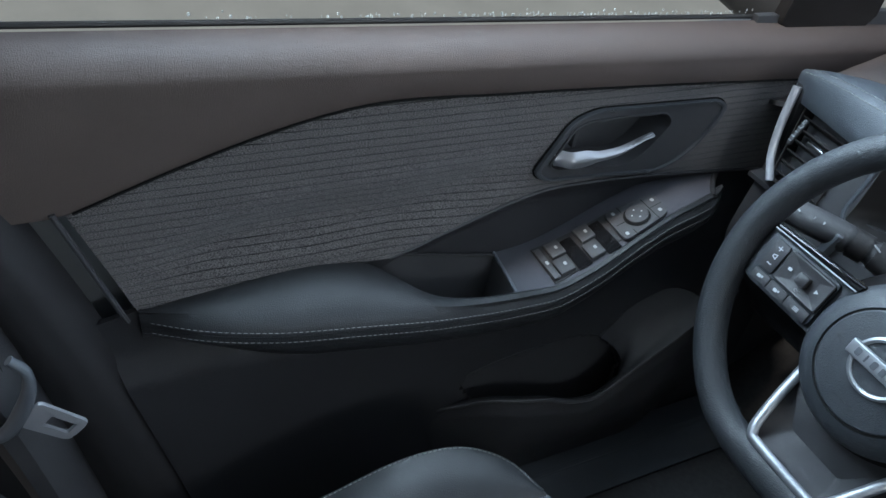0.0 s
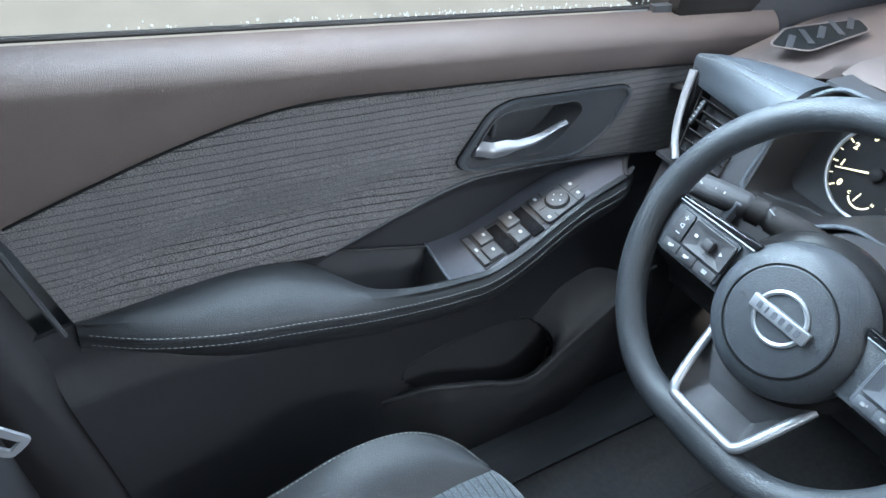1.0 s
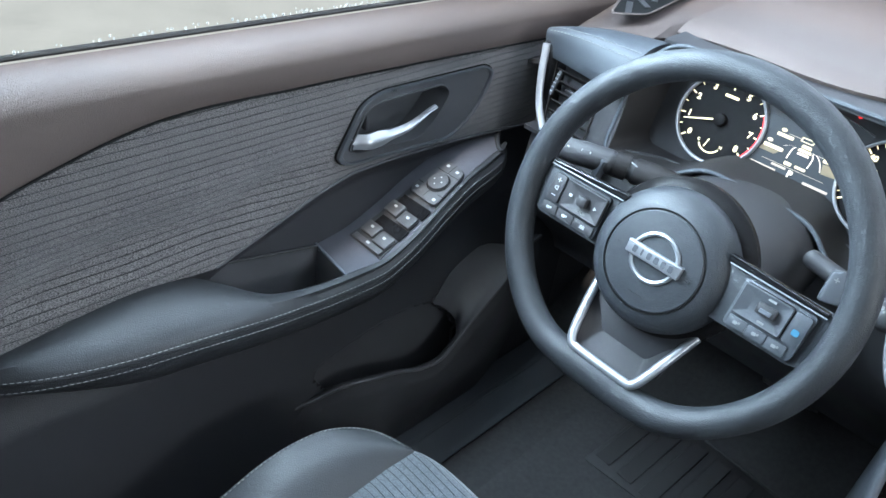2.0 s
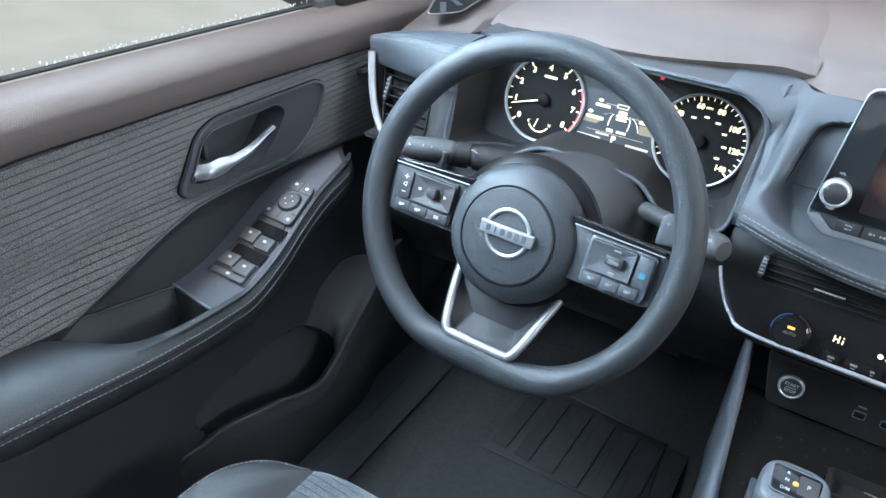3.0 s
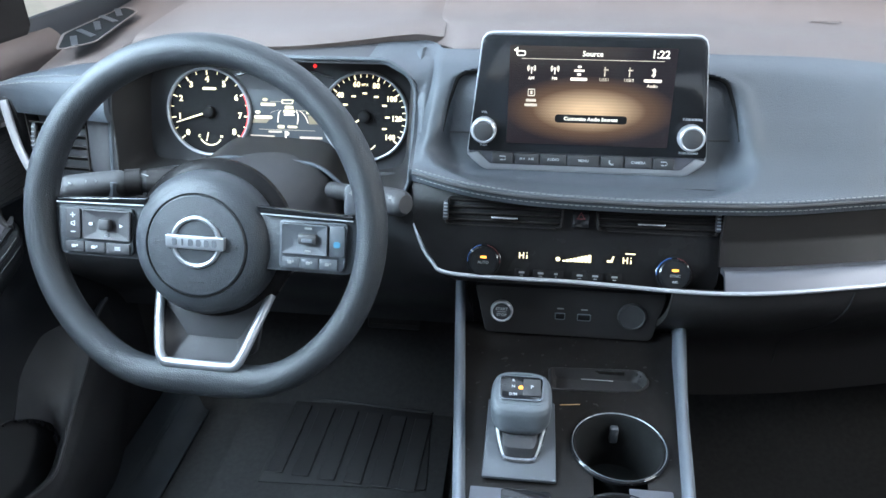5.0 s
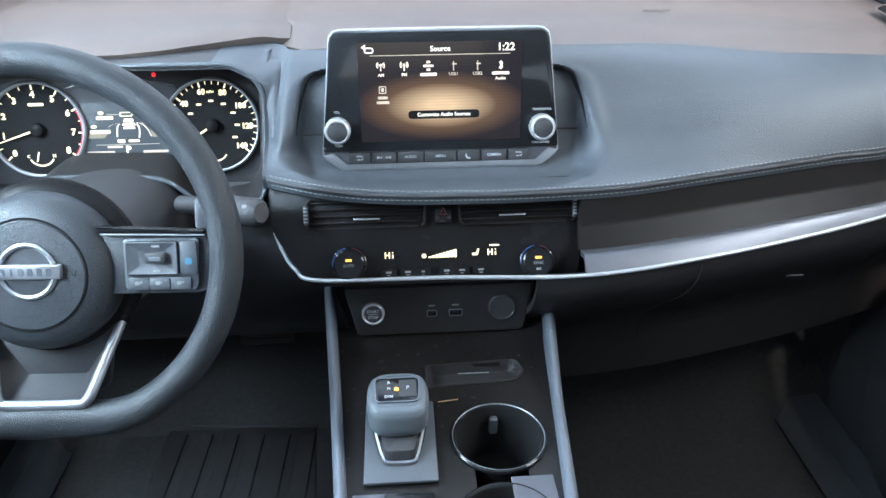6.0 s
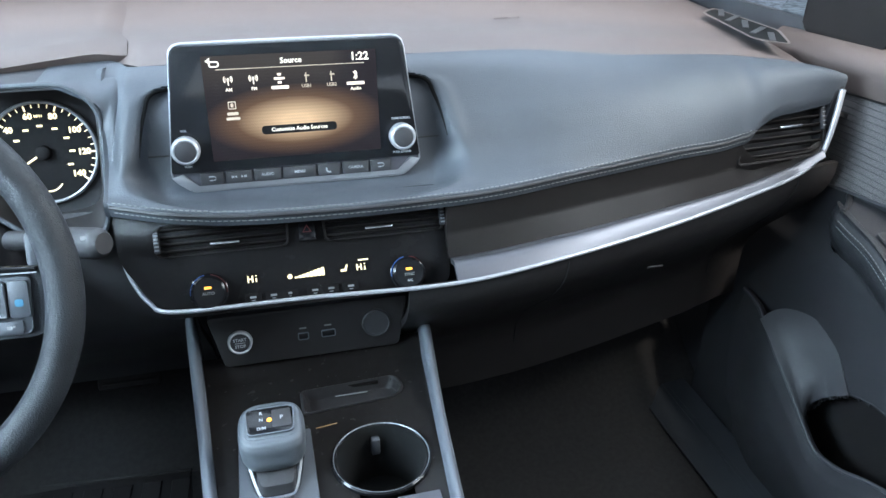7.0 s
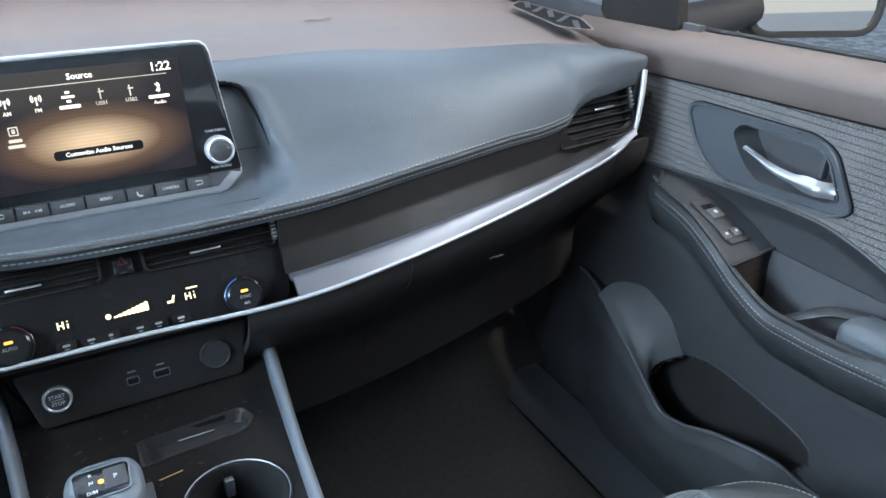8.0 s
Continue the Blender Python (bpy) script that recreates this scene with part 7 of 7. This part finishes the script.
# ---- seats ----
def seat(s):
    ob = thing("front_seat", (s * 0.40, 0.0, 0.10), "dark leatherette and ribbed cloth front seat with pale piping", "car seat", group="front seats")
    cx = s * 0.395

    def cushion(u, v):
        x = cx + lerp(-0.125, 0.125, u)
        y = lerp(-0.20, 0.262, min(v / 0.8, 1.0))
        w = abs(2 * u - 1)
        z = 0.347 + 0.036 * min(v / 0.8, 1.0) - 0.008 * (1 - w**2)
        if v > 0.8:
            t = (v - 0.8) / 0.2 * math.pi / 2
            y, z = y + 0.046 * math.sin(t) - 0.012 * w**4, z - 0.16 * (1 - math.cos(t))
        return (x, y, z - 0.006 * w**8)

    part("cushion", sheet(cushion, 40, 44, 0.03, side=1), M_SEATCLOTH, ob, "dark ribbed cloth cushion")
    for e in (-1, 1):
        top_line = smooth_line([(0.212, -0.20, 0.31), (0.214, -0.05, 0.338), (0.210, 0.032, 0.366), (0.206, 0.104, 0.395), (0.203, 0.16, 0.400), (0.192, 0.20, 0.397), (0.168, 0.235, 0.387), (0.130, 0.258, 0.374)], 60)
        in_line = smooth_line([(0.112, -0.20, 0.320), (0.112, -0.05, 0.333), (0.112, 0.032, 0.341), (0.112, 0.104, 0.349), (0.112, 0.16, 0.354), (0.112, 0.20, 0.357), (0.112, 0.235, 0.358), (0.112, 0.256, 0.352)], 60)

        def bolster(u, v):
            k = int(round(u * 59))
            a, b = in_line[k], top_line[k]
            if v < 0.5:
                p = lerp(a, b, v / 0.5) + np.array((0, 0, 0.014 * math.sin(math.pi * v / 0.5)))
            else:
                t = (v - 0.5) / 0.5
                p = b + np.array((0.012 * math.sin(math.pi * t), 0.035 * u**3 * math.sin(t * math.pi / 2), -0.20 * t**1.6))
            return (cx + e * p[0], p[1], p[2])

        part("bolster", sheet(bolster, 60, 25, 0.02, side=-e), M_LEATHER, ob, "black leatherette side bolster")
        line = [(cx + e * p[0] - e * 0.002, p[1], p[2] + 0.0012) for p in top_line]
        part("stitching", stitches(line, 0.0042, 0.0016, 0.0006), M_THREAD, ob, "pale thread seam")
    part("seat_base", box(top_frame((cx, 0.0, 0.18)), (0.36, 0.42, 0.24), 0.03, 3), M_MATTE, ob)

    def back(u, v):
        a = math.pi * 2 * u
        z = lerp(0.34, 0.95, v)
        y = -0.235 - 0.24 * v
        c, s_ = math.cos(a), math.sin(a)
        r = (abs(c) ** 3.5 + abs(s_) ** 3.5) ** (-1 / 3.5)
        w = 0.245 * (1 - 0.16 * v**3)
        return (cx + w * r * c, y + 0.065 * r * s_ * (1 - 0.3 * v), z)

    part("backrest", sheet(back, 48, 24, 0.01, side=-1), M_LEATHER, ob, "dark leatherette backrest")
    return ob


seat(-1)
seat(1)

# ---- seat belt ----
beltt = thing("seat_belt", (-0.66, -0.16, 0.42), "black seat belt with its metal tongue hanging beside the door", "seat belt")
bf = door_frame(-1, -0.226, 0.508, 0.698) @ pose(0, 0, 0, 0, 0, 64)
cover = smooth_line([(0.060, 0.022, 0.003), (0.050, 0.006, 0.005), (0.028, -0.002, 0.006), (0.0, -0.003, 0.006), (-0.026, 0.002, 0.006), (-0.040, 0.020, 0.004), (-0.044, 0.040, 0.002)], 40)
part("tongue_cover", tube([tuple(bf @ Vector(p)) for p in cover], 0.008, 12, wide=0.8, up=(1, 0, 0), r_of=lambda t: 0.0052 + 0.0038 * math.sin(math.pi * t) ** 2), M_GREYTRIM, beltt, "grey plastic tongue cover")
part("cover_inset", prism(bf @ Matrix.Translation((0, -0.004, 0.010)), rect(0.044, 0.006, 0.003), 0.003, 0.001), M_MOULD, beltt, "sunk grip of the cover")
tm = bf @ pose(-0.008, -0.030, 0.004, 0, 0, -22)
part("tongue", ring(tm, resampled(rounded([(-0.014, -0.030), (0.014, -0.030), (0.016, 0.024), (-0.016, 0.024)], 0.005), 48), resampled(rounded([(-0.0065, -0.022), (0.0065, -0.022), (0.0065, 0.004), (-0.0065, 0.004)], 0.002), 48), 0.004, 0.0012), M_STEEL, beltt, "steel tongue")
part("webbing", sheet(lambda u, v: (-0.712 - 0.02 * u, -0.232 - 0.045 * u + 0.046 * (v - 0.5), lerp(0.10, 0.98, u)), 30, 6, 0.0015), M_WEB, beltt, "black woven webbing")

# ---- floor mat and sill ----
mat_ob = thing("floor_mat", (-0.33, 0.72, 0.075), "black ribbed rubber floor mat in the driver's footwell", "floor mat")
mf = top_frame((-0.34, 0.720, 0.0705), 0)
part("mat_sheet", prism(mf, rounded([(-0.22, -0.36), (0.17, -0.36), (0.17, 0.22), (-0.22, 0.22)], 0.03, 5), 0.006, 0.002), M_CARPET, mat_ob)
part("heel_pad", prism(mf @ Matrix.Translation((0, 0, 0.006)), rounded([(-0.145, -0.070), (0.142, -0.058), (0.128, 0.124), (-0.135, 0.142)], 0.006, 4), 0.003, 0.001), M_RUBBER, mat_ob, "black rubber heel pad")
for k in range(6):
    part("rib", box(mf @ pose(-0.118 + 0.046 * k, 0.035 - 0.003 * k, 0.0105, 0, 0, -2), (0.030, 0.170, 0.003), 0.0012, 1), M_RUBBER, mat_ob)
part("pad_edge", box(mf @ pose(-0.003, 0.134, 0.010, 0, 0, -4), (0.268, 0.006, 0.006), 0.002, 1), M_RUBBER, mat_ob)
for s in (-1, 1):
    def sill(u, v):
        return (s * lerp(0.640, 0.738, v), lerp(-0.20, 1.0, u), 0.064 + 0.014 * ease(0.0, 0.5, v) + 0.004 * v)
    sl = tagged(part("door_sill", sheet(sill, 40, 14, 0.003, side=s), M_MOULD), "black plastic sill plate along the door opening", "sill", kind="structure")
    for k in range(4):
        part("sill_rib", tube([(s * (0.688 + 0.009 * k), y, 0.0815) for y in np.linspace(-0.15, 0.95, 12)], 0.0022, 8), M_MOULD, sl)
ped = thing("brake_pedal", (-0.30, 0.96, 0.22), "black rubber brake pedal in the dark footwell", "pedal")
part("pad", box(face_frame((-0.29, 0.93, 0.24), 40), (0.10, 0.055, 0.016), 0.006), M_RUBBER, ped)
for k in range(4):
    part("pad_rib", box(face_frame((-0.29, 0.93, 0.24), 40) @ Matrix.Translation((0, -0.018 + 0.012 * k, 0.009)), (0.085, 0.004, 0.004), 0.001, 1), M_RUBBER, ped)
part("lever", tube([(-0.29, 0.94, 0.25), (-0.29, 1.05, 0.38), (-0.29, 1.12, 0.55)], 0.010, 8), M_BLACK, ped)

# ---- water drops along the foot of the driver's window ----
rng = random.Random(4)
verts, faces = [], []
for k in range(150):
    y = rng.uniform(-0.05, 0.60) if rng.random() < 0.3 else rng.gauss(0.36, 0.10)
    z = belt(y) + 0.006 + min(rng.expovariate(800), 0.014)
    r = rng.uniform(0.0006, 0.0016)
    b = len(verts)
    verts += [(-0.7865 + r * 0.6, y, z)] + [(-0.7865, y + r * math.cos(a), z + r * 1.2 * math.sin(a)) for a in np.linspace(0, 2 * math.pi, 8, endpoint=False)]
    faces += [(b, b + 1 + i, b + 1 + (i + 1) % 8) for i in range(8)] + [tuple(b + 8 - i for i in range(8))]
me = bpy.data.meshes.new("water_drops")
me.from_pydata(verts, [], faces)
tagged(part("water_drops", me, M_WATER), "small clear water drops along the foot of the window", "water drops", kind="stuff")
